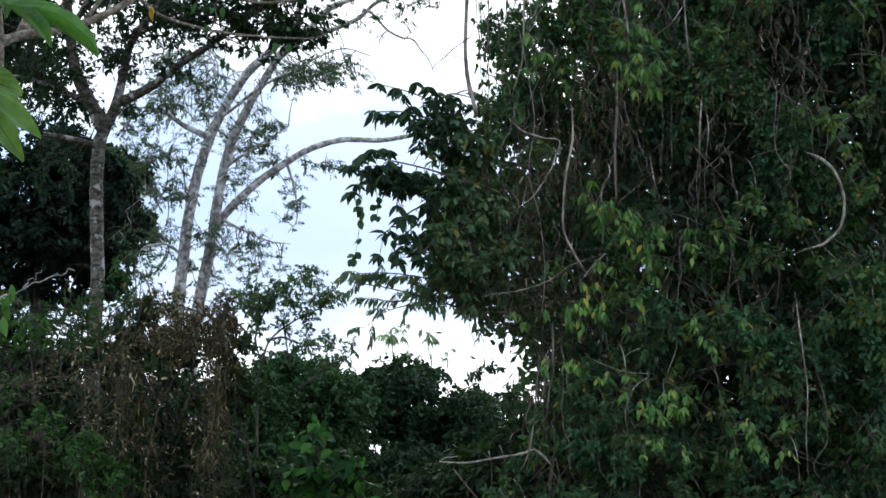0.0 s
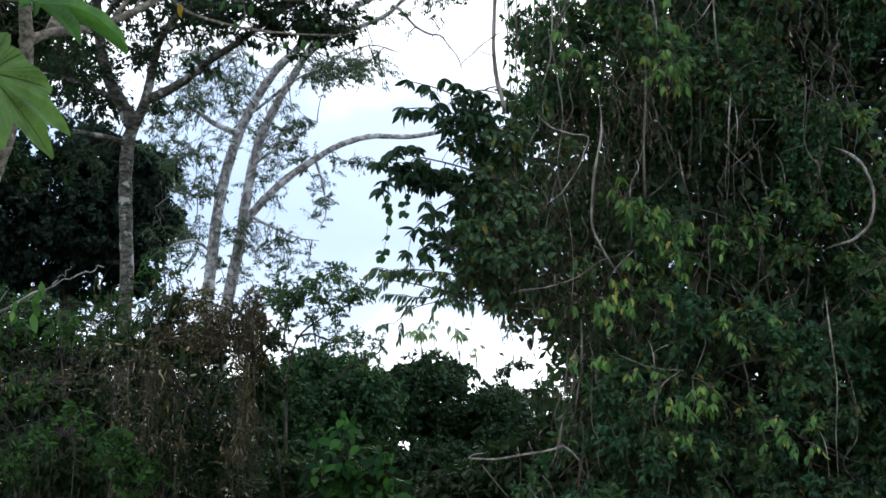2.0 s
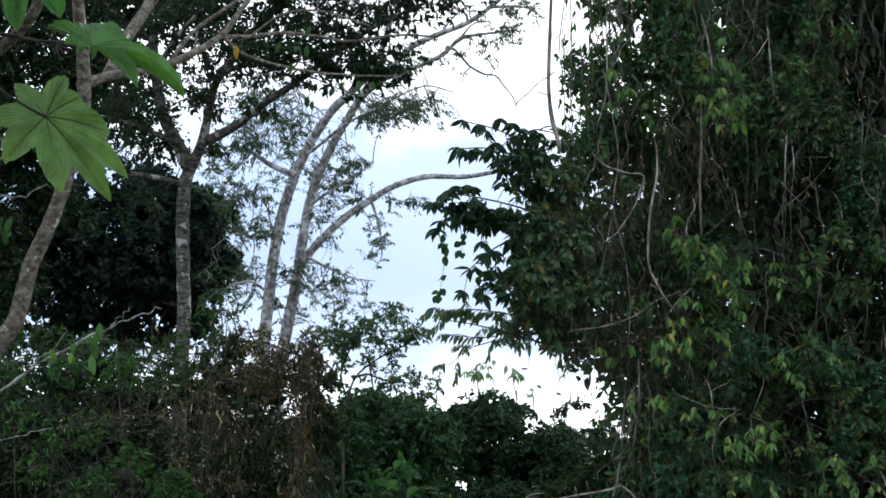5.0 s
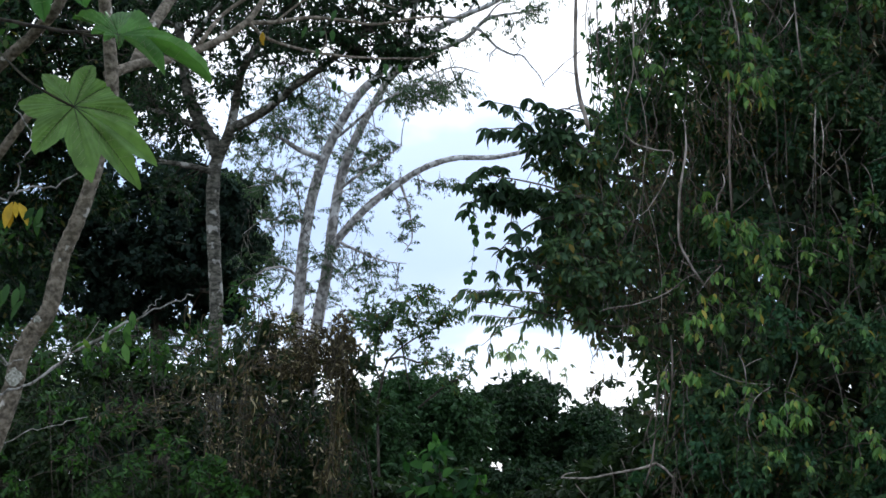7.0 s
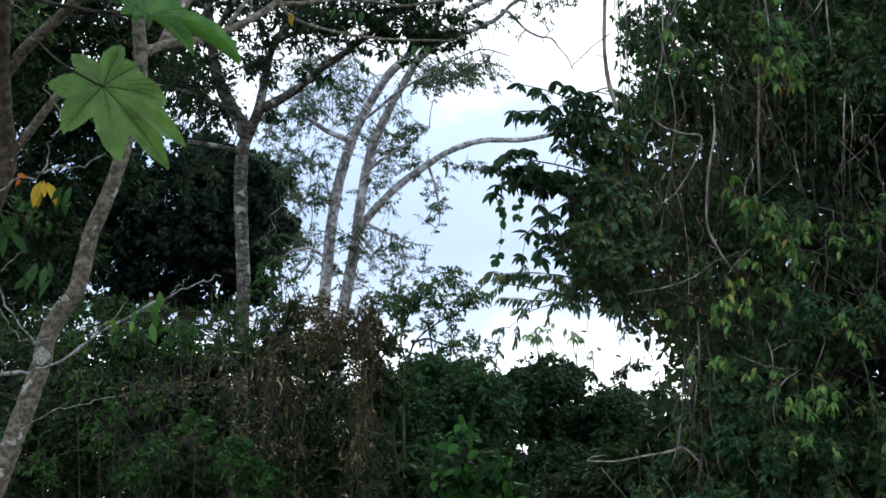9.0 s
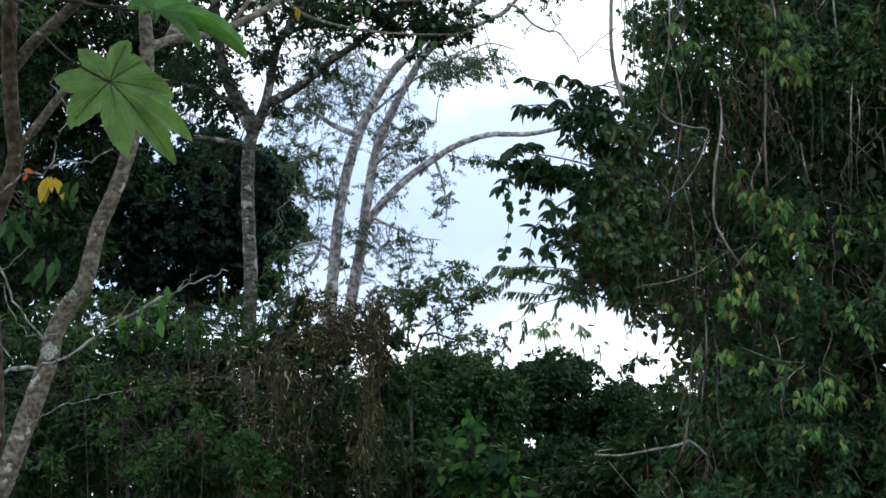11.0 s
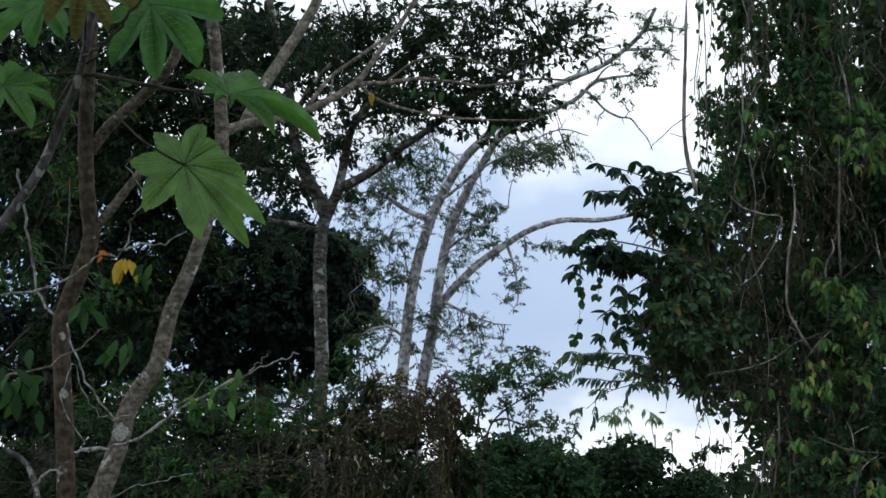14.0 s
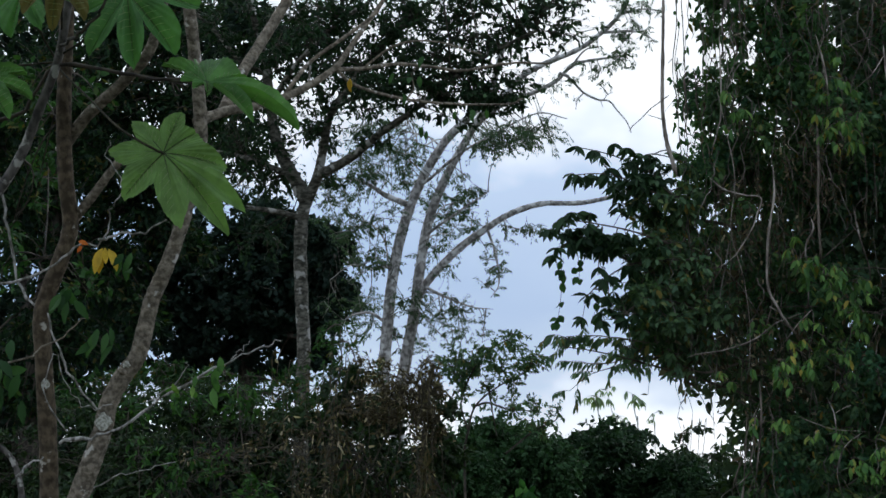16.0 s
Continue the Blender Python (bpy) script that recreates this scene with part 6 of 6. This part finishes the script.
# ---- near tree with two stems and lobed leaves ----
def lobed_leaf(parent, centre, across, up, lobes, petiole, label, name="leaf", blunt=1.5, pleat=0.16, droop=0.45, skin=LEAF_TEAL):
    """A large lobed leaf: lobes are (angle in degrees, length, depth of the notch after it) round the point where the stalk joins; across and up span its plane."""
    centre, across, up = np.asarray(centre, float), np.asarray(across, float), np.asarray(up, float)
    face = unit(np.cross(across, up))
    k, rings = 288, 8
    a = np.linspace(-np.pi, np.pi, k, endpoint=False)
    r = np.zeros(k)
    fold, slope = np.zeros(k), np.ones(k)
    lobes = sorted(lobes)
    for i, (ang, ln, _) in enumerate(lobes):
        before, after = lobes[i - 1], lobes[(i + 1) % len(lobes)]
        off = (np.degrees(a) - ang + 180) % 360 - 180
        w = np.where(off < 0, (ang - before[0]) % 360, (after[0] - ang) % 360) * 0.5
        low = np.where(off < 0, min(ln, before[1]) * before[2], min(ln, after[1]) * lobes[i][2])
        t = np.abs(off) / w
        r = np.where(t <= 1.0, low + (ln - low) * (1 - np.clip(t, 0, 1) ** blunt), r)
        slope = np.minimum(slope, t)
        fold = np.maximum(fold, np.exp(-(off / 3.0) ** 2))
    r = r * (1 + 0.03 * np.abs(np.sin(a * 23 + np.sin(a * 5))) + 0.007 * rng.normal(0, 1, k))
    s = np.linspace(0, 1, rings + 1)[1:]
    rad = s[:, None] * r[None]
    lift = pleat * (slope[None] ** 0.8) * rad - 0.015 * fold[None] * rad + 0.0022 * np.sin(a * 61)[None] * s[:, None] - 0.35 * rad ** 2 + 0.008 * np.sin(a * 9)[None] * s[:, None]
    v = centre + rad[..., None] * (np.cos(a)[None, :, None] * across + np.sin(a)[None, :, None] * up) + lift[..., None] * face - np.array((0, 0, droop)) * (rad ** 2)[..., None]
    v = np.vstack([centre[None], v.reshape(-1, 3)])
    j = np.arange(k)
    t = np.stack([np.zeros(k, int), 1 + j, 1 + (j + 1) % k], 1)
    q = np.concatenate([np.stack([1 + i * k + j, 1 + (i + 1) * k + j, 1 + (i + 1) * k + (j + 1) % k, 1 + i * k + (j + 1) % k], 1) for i in range(rings - 1)])
    g = Geo()
    g.add(v, t, q)
    blade = part(name, g, skin, parent, label)
    vg = Geo()
    for ang, ln, _ in lobes:
        u = np.linspace(0, 0.93, 8)[:, None] * ln
        dirn = math.cos(radians(ang)) * across + math.sin(radians(ang)) * up
        line = centre + u * dirn + (-0.015 * u - 0.35 * u ** 2) * face + 0.0015 * face - np.array((0, 0, droop)) * u ** 2
        tube(vg, line, 0.0024, 0.0008, 4)
    part("vein_web", vg, VEIN, blade)
    sg = Geo()
    for ang, ln, _ in lobes:
        for u0 in np.linspace(0.2, 0.8, 7):
            for turn in (-1, 1):
                lo = np.linspace(0, 0.26 * (1 - u0 * 0.6), 4)[:, None] * ln
                x = u0 * ln + lo * math.cos(radians(48))
                y = turn * lo * math.sin(radians(48))
                ca, sa = math.cos(radians(ang)), math.sin(radians(ang))
                p, w = x * ca - y * sa, x * sa + y * ca
                rad = np.hypot(p, w)
                k2 = np.round(np.mod(np.arctan2(w, p) + np.pi, 2 * np.pi) / (2 * np.pi) * k).astype(int) % k
                inside = rad[:, 0] < r[k2[:, 0]] * 0.95
                if inside.sum() < 3:
                    continue
                up_by = pleat * (slope[k2] ** 0.8) * rad - 0.015 * fold[k2] * rad - 0.35 * rad ** 2
                line = centre + p * across + w * up + (up_by + 0.001) * face - np.array((0, 0, droop)) * rad ** 2
                tube(sg, line[inside], 0.0011, 0.0005, 3)
    if sg.n:
        part("side_vein", sg, VEIN_PALE, blade, "pale fine side veins", "stuff")
    pg, _ = stem(petiole, 0.0045, 0.004, 6, 0.0)
    part("petiole", pg, BARK_STALK, blade, "dark slender leaf stalk")
    return blade


def build_near_tree():
    base = (-1.657, 7.658, 0.0)
    tree = thing("young_tree", base, "young smooth-barked tree with two stems and large lobed leaves", "tree")

    def limb(name, pts, r0, r1, mat=BARK_NEAR, label="", flare=0.0, wob=0.0, knobs=0.02):
        g, line = stem(pts, r0, r1, 6 if name == "twig" else 12, knobs, flare, 4 if name == "twig" else 8, wob, jag=0.005 if name == "twig" else 0.0)
        part(name, g, mat, tree, label)
        return line

    limb("trunk", [base, (-1.665, 7.686, 1.517), (-1.640, 7.658, 1.721), (-1.599, 7.643, 1.823), (-1.554, 7.626, 1.946), (-1.496, 7.605, 2.099), (-1.440, 7.583, 2.252), (-1.416, 7.569, 2.354), (-1.368, 7.556, 2.446), (-1.310, 7.544, 2.527), (-1.282, 7.530, 2.629), (-1.257, 7.516, 2.731), (-1.207, 7.500, 2.843), (-1.157, 7.500, 2.990), (-1.108, 7.500, 3.201), (-1.085, 7.477, 3.365), (-1.108, 7.440, 3.632), (-1.137, 7.348, 3.925)], 0.044, 0.022, label="leaning grey-brown stem with pale patches", knobs=0.03)
    limb("trunk", [(base[0] - 0.03, base[1] + 0.05, 0), (-1.674, 7.735, 1.599), (-1.649, 7.707, 1.804), (-1.647, 7.673, 2.045), (-1.653, 7.643, 2.257), (-1.670, 7.603, 2.545), (-1.674, 7.581, 2.699), (-1.607, 7.555, 2.884), (-1.570, 7.537, 3.007), (-1.587, 7.514, 3.176), (-1.595, 7.482, 3.402), (-1.591, 7.458, 3.573), (-1.578, 7.406, 3.943)], 0.038, 0.026, BARK_BROWN, label="upright brown stem")
    limb("branch", [(-1.599, 7.581, 2.984), (-1.549, 7.551, 3.052), (-1.487, 7.503, 3.112), (-1.389, 7.447, 3.221), (-1.306, 7.434, 3.313)], 0.02, 0.014)
    limb("branch", [(-1.620, 7.557, 3.298), (-1.557, 7.508, 3.364), (-1.483, 7.439, 3.424), (-1.347, 7.355, 3.518), (-1.244, 7.289, 3.622), (-1.187, 7.260, 3.834)], 0.024, 0.019)
    limb("branch", [(-1.879, 7.377, 2.998), (-1.846, 7.371, 3.042), (-1.724, 7.346, 3.224), (-1.647, 7.319, 3.411), (-1.582, 7.295, 3.586), (-1.533, 7.257, 3.854)], 0.021, 0.015, BARK_PEEL, "dark branch with peeling bark")
    limb("branch", [(-1.111, 7.523, 3.397), (-1.011, 7.615, 3.462), (-0.887, 7.710, 3.508), (-0.746, 7.799, 3.590), (-0.624, 7.885, 3.697), (-0.565, 7.970, 3.811), (-0.442, 8.137, 4.057), (-0.332, 8.212, 4.246)], 0.021, 0.006, label="long smooth branch reaching sideways")
    limb("branch", [(-1.037, 7.714, 3.476), (-0.985, 7.792, 3.639), (-0.918, 7.872, 3.789), (-0.807, 7.941, 4.014), (-0.765, 7.925, 4.130)], 0.024, 0.019)
    limb("branch", [(-0.624, 7.885, 3.693), (-0.520, 7.983, 3.721), (-0.387, 8.077, 3.765), (-0.251, 8.176, 3.779), (-0.132, 8.178, 3.768), (0.051, 8.271, 3.821), (0.224, 8.369, 3.845)], 0.009, 0.004, wob=0.01)
    limb("branch", [(-0.611, 7.886, 3.686), (-0.565, 7.991, 3.664), (-0.487, 7.995, 3.633), (-0.349, 8.097, 3.624), (-0.157, 8.197, 3.628), (0.051, 8.295, 3.650), (0.120, 8.293, 3.671)], 0.008, 0.003, wob=0.01)
    limb("branch", [(-0.811, 7.803, 3.564), (-0.768, 7.794, 3.628), (-0.718, 7.881, 3.723), (-0.611, 7.870, 3.799), (-0.474, 7.953, 3.932), (-0.409, 7.937, 4.042)], 0.009, 0.006, wob=0.01)
    limb("branch", [(-0.718, 7.881, 3.723), (-0.723, 7.889, 3.665), (-0.729, 7.896, 3.621)], 0.005, 0.003, BARK_LICHEN)
    limb("branch", [(-0.349, 8.097, 3.624), (-0.324, 8.091, 3.671), (-0.333, 8.083, 3.727)], 0.004, 0.002)
    limb("branch", [(-0.520, 7.983, 3.721), (-0.387, 7.970, 3.813), (-0.231, 7.968, 3.822), (-0.053, 7.976, 3.769)], 0.005, 0.003, wob=0.01)
    knot = Geo()
    tube(knot, bend(np.array((-1.352, 7.553, 2.464)), np.array((-1.365, 7.502, 2.470)), 0.0, 0.0), 0.022, 0.011, 9, 0.12)
    part("knot", knot, BARK_NEAR, tree, "swollen branch scar")
    def lichen(spot, r, high, wide):
        """A thin pale crust on the near face of a stem."""
        g, n = Geo(), 14
        u = np.linspace(0, 2 * np.pi, n, endpoint=False)
        edge = 1 + rng.normal(0, 0.16, n)
        rows = []
        for k in (0.45, 0.8, 1.0):
            x, z = k * edge * np.cos(u) * wide, k * edge * np.sin(u) * high
            rows.append(np.stack([x, -np.sqrt(np.maximum(r * r - x * x, 0)) - (0.0016 if k < 1 else 0.0004), z], 1))
        v = np.vstack([[(0, -r - 0.0018, 0)]] + rows) + np.asarray(spot)
        j = np.arange(n)
        t = np.stack([np.zeros(n, int), 1 + j, 1 + (j + 1) % n], 1)
        q = np.concatenate([np.stack([1 + i * n + j, 1 + (i + 1) * n + j, 1 + (i + 1) * n + (j + 1) % n, 1 + i * n + (j + 1) % n], 1) for i in range(2)])
        g.add(v, t, q)
        part("lichen_patch", g, LICHEN, tree, "pale lichen crust on the bark")

    lichen((-1.655, 7.618, 2.432), 0.037, 0.018, 0.017)
    lichen((-1.432, 7.58, 2.288), 0.041, 0.03, 0.026)
    lichen((-1.63, 7.66, 1.985), 0.038, 0.03, 0.016)
    lichen((-1.345, 7.548, 2.49), 0.038, 0.014, 0.014)
    limb("branch", [(-1.693, 7.45, 1.943), (-1.696, 7.45, 2.003), (-1.706, 7.45, 2.063), (-1.725, 7.45, 2.124), (-1.762, 7.45, 2.174), (-1.831, 7.45, 2.215)], 0.013, 0.009, BARK_PEEL, "lichen-grey dead side branch", knobs=0.06)
    limb("twig", [(-1.713, 7.45, 2.084), (-1.674, 7.45, 2.124), (-1.624, 7.45, 2.155)], 0.006, 0.003, BARK_LICHEN, knobs=0.1)
    limb("twig", [(-1.56, 7.389, 2.2), (-1.443, 7.386, 2.216), (-1.342, 7.380, 2.25), (-1.232, 7.368, 2.325), (-1.081, 7.357, 2.415), (-0.939, 7.348, 2.487), (-0.829, 7.342, 2.529), (-0.764, 7.340, 2.552)], 0.0065, 0.002, BARK_LICHEN, "pale lichen-crusted twig crossing the stem", knobs=0.25)
    limb("twig", [(-1.232, 7.368, 2.342), (-1.152, 7.361, 2.397), (-1.107, 7.353, 2.449), (-1.089, 7.349, 2.483)], 0.0025, 0.0012, BARK_LICHEN, knobs=0.15)
    limb("twig", [(-1.081, 7.357, 2.421), (-1.029, 7.356, 2.433), (-0.993, 7.357, 2.421), (-0.965, 7.361, 2.393)], 0.002, 0.001, BARK_LICHEN, knobs=0.15)
    limb("twig", [(-0.939, 7.348, 2.491), (-0.905, 7.342, 2.529), (-0.885, 7.339, 2.552)], 0.002, 0.001, BARK_LICHEN, knobs=0.15)
    limb("twig", [(-1.554, 7.483, 2.243), (-1.635, 7.461, 2.404), (-1.594, 7.444, 2.525), (-1.549, 7.461, 2.404), (-1.472, 7.472, 2.324), (-1.391, 7.469, 2.344)], 0.003, 0.0015, BARK_LICHEN, knobs=0.15)
    limb("twig", [(-1.432, 7.387, 2.928), (-1.350, 7.384, 2.948), (-1.269, 7.382, 2.962), (-1.183, 7.376, 3.004)], 0.005, 0.0025, BARK_LICHEN)
    limb("twig", [(-1.859, 7.410, 2.767), (-1.716, 7.407, 2.787), (-1.594, 7.398, 2.847), (-1.493, 7.390, 2.908), (-1.411, 7.386, 2.938), (-1.395, 7.373, 3.028), (-1.383, 7.370, 3.049)], 0.005, 0.0025, BARK_LICHEN)
    limb("twig", [(-1.886, 7.638, 3.295), (-1.855, 7.659, 3.146), (-1.827, 7.683, 2.981), (-1.781, 7.708, 2.803), (-1.683, 7.621, 2.699)], 0.006, 0.006, BARK_LICHEN, "thin lichen-mottled stem", knobs=0.08)
    limb("twig", [(-1.644, 7.523, 2.680), (-1.607, 7.517, 2.576), (-1.556, 7.502, 2.470), (-1.482, 7.518, 2.359), (-1.420, 7.572, 2.333)], 0.005, 0.004, BARK_LICHEN, knobs=0.08)
    limb("twig", [(-1.452, 7.510, 2.050), (-1.350, 7.505, 2.090), (-1.248, 7.501, 2.118), (-1.157, 7.498, 2.136)], 0.003, 0.0015, BARK_LICHEN, knobs=0.1)
    limb("twig", [(-1.383, 7.370, 3.049), (-1.350, 7.359, 3.129), (-1.407, 7.345, 3.230), (-1.391, 7.336, 3.290)], 0.003, 0.0015, BARK_LICHEN, knobs=0.1)
    limb("twig", [(-1.859, 7.452, 2.465), (-1.716, 7.447, 2.505), (-1.574, 7.435, 2.585), (-1.472, 7.424, 2.666)], 0.005, 0.002)
    limb("twig", [(-1.859, 7.328, 3.351), (-1.716, 7.321, 3.395), (-1.578, 7.298, 3.562), (-1.332, 7.205, 3.502), (-1.156, 7.111, 3.453), (-0.964, 7.016, 3.412), (-0.937, 7.014, 3.424)], 0.008, 0.005, BARK_DARK)
    f = 7.0 / 3689
    across, up = unit((1.0, 0.15, 0.05)), unit((-0.05, 0.25, 1.0))
    lobed_leaf(tree, (-1.120, 6.854, 3.131), across, up, [(72, 106 * f, 0.46), (125, 95 * f, 0.56), (168, 98 * f, 0.66), (226, 99 * f, 0.6), (284, 126 * f, 0.76), (314, 164 * f, 0.78), (331, 166 * f, 0.95), (355, 112 * f, 0.98), (40, 76 * f, 0.86)],
               [(-1.117, 6.839, 3.127), (-1.142, 6.803, 3.134), (-1.191, 6.779, 3.158), (-1.274, 6.811, 3.218), (-1.413, 7.022, 3.368), (-1.564, 7.302, 3.532), (-1.611, 7.394, 3.598)], "large mid-green lobed leaf with toothed edges", blunt=1.08, droop=0.6, skin=LEAF_BIG)
    a2, u2 = unit((1.0, 0.3, 0.0)), unit((-0.25, 0.75, 0.7))
    lobed_leaf(tree, (-0.986, 6.918, 3.393), a2, u2, [(-24, 0.33, 0.45), (-52, 0.22, 0.4), (-95, 0.08, 0.6), (131, 0.2, 0.5), (92, 0.17, 0.5), (25, 0.16, 0.8), (-140, 0.07, 0.6), (178, 0.09, 0.6)],
               [(-0.986, 6.918, 3.393), (-1.062, 7.016, 3.416), (-1.204, 7.159, 3.473), (-1.411, 7.301, 3.542), (-1.595, 7.395, 3.588)], "lobed leaf hanging edge-on, bright green", blunt=1.6, pleat=0.45, droop=0.5)
    a3, u3 = unit((1.0, 0.1, 0.0)), unit((0.0, 0.4, 0.9))
    lobed_leaf(tree, (-1.279, 6.972, 3.729), a3, u3, [(-48, 0.27, 0.56), (-80, 0.27, 0.56), (-115, 0.25, 0.56), (-150, 0.17, 0.56), (165, 0.15, 0.56), (0, 0.25, 0.56), (50, 0.2, 0.56), (110, 0.2, 0.56)],
               [(-1.279, 6.972, 3.729), (-1.325, 6.978, 3.686), (-1.443, 7.138, 3.621), (-1.564, 7.292, 3.602), (-1.607, 7.394, 3.598)], "large green lobed leaf", blunt=2.2, pleat=0.3)
    lobed_leaf(tree, (-1.670, 7.066, 3.774), unit((1.0, -0.2, 0.1)), unit((-0.1, 0.5, 0.85)), [(-68, 0.2, 0.56), (-100, 0.2, 0.56), (-140, 0.22, 0.56), (170, 0.2, 0.56), (-20, 0.2, 0.56), (45, 0.18, 0.56), (100, 0.18, 0.56)],
               [(-1.670, 7.066, 3.774), (-1.633, 7.183, 3.665), (-1.607, 7.394, 3.598)], "large green lobed leaf", blunt=2.2, pleat=0.35)
    lobed_leaf(tree, (-1.819, 7.109, 3.470), unit((1.0, 0.2, 0.0)), unit((0.0, 0.6, 0.8)), [(-20, 0.2, 0.56), (-52, 0.21, 0.56), (-100, 0.19, 0.56), (-160, 0.18, 0.56), (16, 0.16, 0.56), (70, 0.14, 0.56), (130, 0.16, 0.56)],
               [(-1.819, 7.109, 3.470), (-1.753, 7.202, 3.526), (-1.646, 7.346, 3.581), (-1.607, 7.394, 3.598)], "lobed green leaf", blunt=2.0, pleat=0.35)
    lobed_leaf(tree, (-1.474, 6.72, 3.728), unit((1.0, 0.25, 0.0)), unit((-0.1, 0.45, 0.9)), [(-62, 0.2, 0.5), (-92, 0.22, 0.52), (-122, 0.19, 0.5), (-165, 0.2, 0.56), (-20, 0.2, 0.56), (40, 0.18, 0.56), (120, 0.18, 0.56)],
               [(-1.474, 6.72, 3.728), (-1.497, 6.9, 3.846), (-1.589, 7.38, 3.634)], "ageing olive-brown lobed leaf", blunt=1.9, pleat=0.3, skin=LEAF_OLIVE)
    limb("twig", [(-1.572, 7.3, 3.633), (-1.398, 6.75, 3.524), (-1.324, 6.68, 3.563), (-1.272, 6.66, 3.627), (-1.233, 6.66, 3.7)], 0.0065, 0.0045, BARK_STALK, "dark leaf stalk")
    # fine creeper between the stems
    lg, tg = foliage([((-1.899, 8.194, 3.651), (0.13, 0.2, 0.20), 40), ((-1.831, 8.236, 3.358), (0.11, 0.2, 0.17), 30), ((-1.649, 8.185, 3.719), (0.13, 0.2, 0.13), 18), ((-1.990, 8.283, 3.019), (0.11, 0.2, 0.20), 24), ((-1.649, 8.305, 2.862), (0.11, 0.2, 0.15), 16)],
                     [(-1.595, 7.553, 3.184), (-1.603, 7.521, 3.412), (-1.599, 7.497, 3.583), (-1.678, 7.593, 2.901), (-1.739, 7.443, 3.251)], 0.5, 8, 0.036, 0.5, 0.3, 0.002, drawn=0.6)
    part("creeper_wood", tg, BARK_DARK, tree, kind="stuff")
    part("creeper_foliage", lg, LEAF_MID, tree, "fine green creeper leaves", "stuff")
    # small leaves on the stems and twigs

    def tuft(mat, name, centre, spread, count, size, slim, down, label):
        meshes = [leaf_piece(name, size, size * slim, mat)]
        p = np.asarray(centre) + rng.normal(0, 0.5, (count, 3)) * spread
        scatter_leaves(name, meshes, tree, p, rng.normal(0, 0.35, (count, 3)) + (0, -0.2, -down), rng.normal(0, 0.4, (count, 3)) + (0, -0.9, 0.2), label)

    meshes = [leaf_piece("leaf", 0.085, 0.036, LEAF_YELLOW), leaf_piece("leaf", 0.068, 0.03, LEAF_YELLOW)]
    lean = np.array([(-0.35, -0.1, -0.9), (0.12, -0.2, -1.0), (0.5, -0.1, -0.9), (-0.1, 0.1, -0.8)])
    scatter_leaves("leaf", meshes, tree, np.array([(-1.402, 7.294, 2.885), (-1.392, 7.29, 2.885), (-1.38, 7.296, 2.882), (-1.41, 7.3, 2.872)]), lean, np.array([(-0.2, -0.9, 0.2), (0.2, -0.9, 0.1), (0.5, -0.8, 0.2), (0, -1, 0)]), "yellowed hanging leaf")
    tuft(LEAF_RUST, "leaf", (-1.483, 7.289, 2.910), 0.03, 2, 0.035, 0.5, 0.5, "rust-red withered leaf")
    tuft(LEAF_MID, "leaf", (-1.302, 7.298, 2.840), 0.05, 6, 0.08, 0.4, 0.9, "")
    tuft(LEAF_MID, "leaf", (-1.412, 7.335, 2.582), 0.05, 6, 0.085, 0.36, 1.0, "")
    tuft(LEAF_MID, "leaf", (-1.543, 7.315, 2.721), 0.06, 7, 0.075, 0.4, 0.8, "")
    tuft(LEAF_YOUNG, "leaf", (-1.101, 7.357, 2.423), 0.05, 3, 0.055, 0.45, 0.7, "small bright green leaf")
    tuft(LEAF_YOUNG, "leaf", (-0.991, 7.354, 2.443), 0.06, 6, 0.065, 0.42, 0.8, "small bright green leaf")
    tuft(LEAF_MID, "leaf", (-1.753, 7.353, 2.453), 0.1, 18, 0.085, 0.4, 0.7, "")
    tuft(LEAF_MID, "leaf", (-0.409, 7.993, 3.646), 0.16, 6, 0.045, 0.5, 0.8, "")
    tuft(LEAF_MID, "leaf", (-0.110, 8.101, 3.600), 0.16, 8, 0.042, 0.5, 0.7, "")
    tuft(LEAF_YELLOW, "leaf", (-0.562, 7.890, 3.660), 0.02, 2, 0.05, 0.4, 0.9, "yellowed hanging leaf")


rng = np.random.default_rng(35)
build_near_tree()


# ---- loose bare stick ----
def build_stick():
    g, line = stem([(1.119, 15.462, 2.238), (1.319, 15.462, 2.234), (1.528, 15.457, 2.271), (1.716, 15.452, 2.304), (1.829, 15.447, 2.342)], 0.006, 0.011, 6, 0.05)
    stick = thing("bare_branch", tuple(line[0]), "bare pale dead branch caught in the undergrowth", "branch")
    part("stem", g, BARK_TWIG, stick)
    g, _ = stem([(1.820, 15.448, 2.338), (1.883, 15.453, 2.300), (1.946, 15.462, 2.234)], 0.011, 0.008, 6, 0.05)
    part("side_branch", g, BARK_TWIG, stick)
    g, _ = stem([(1.119, 15.462, 2.238), (1.161, 15.458, 2.267), (1.257, 15.456, 2.280)], 0.005, 0.003, 6, 0.05)
    part("side_branch", g, BARK_TWIG, stick)


rng = np.random.default_rng(36)
build_stick()
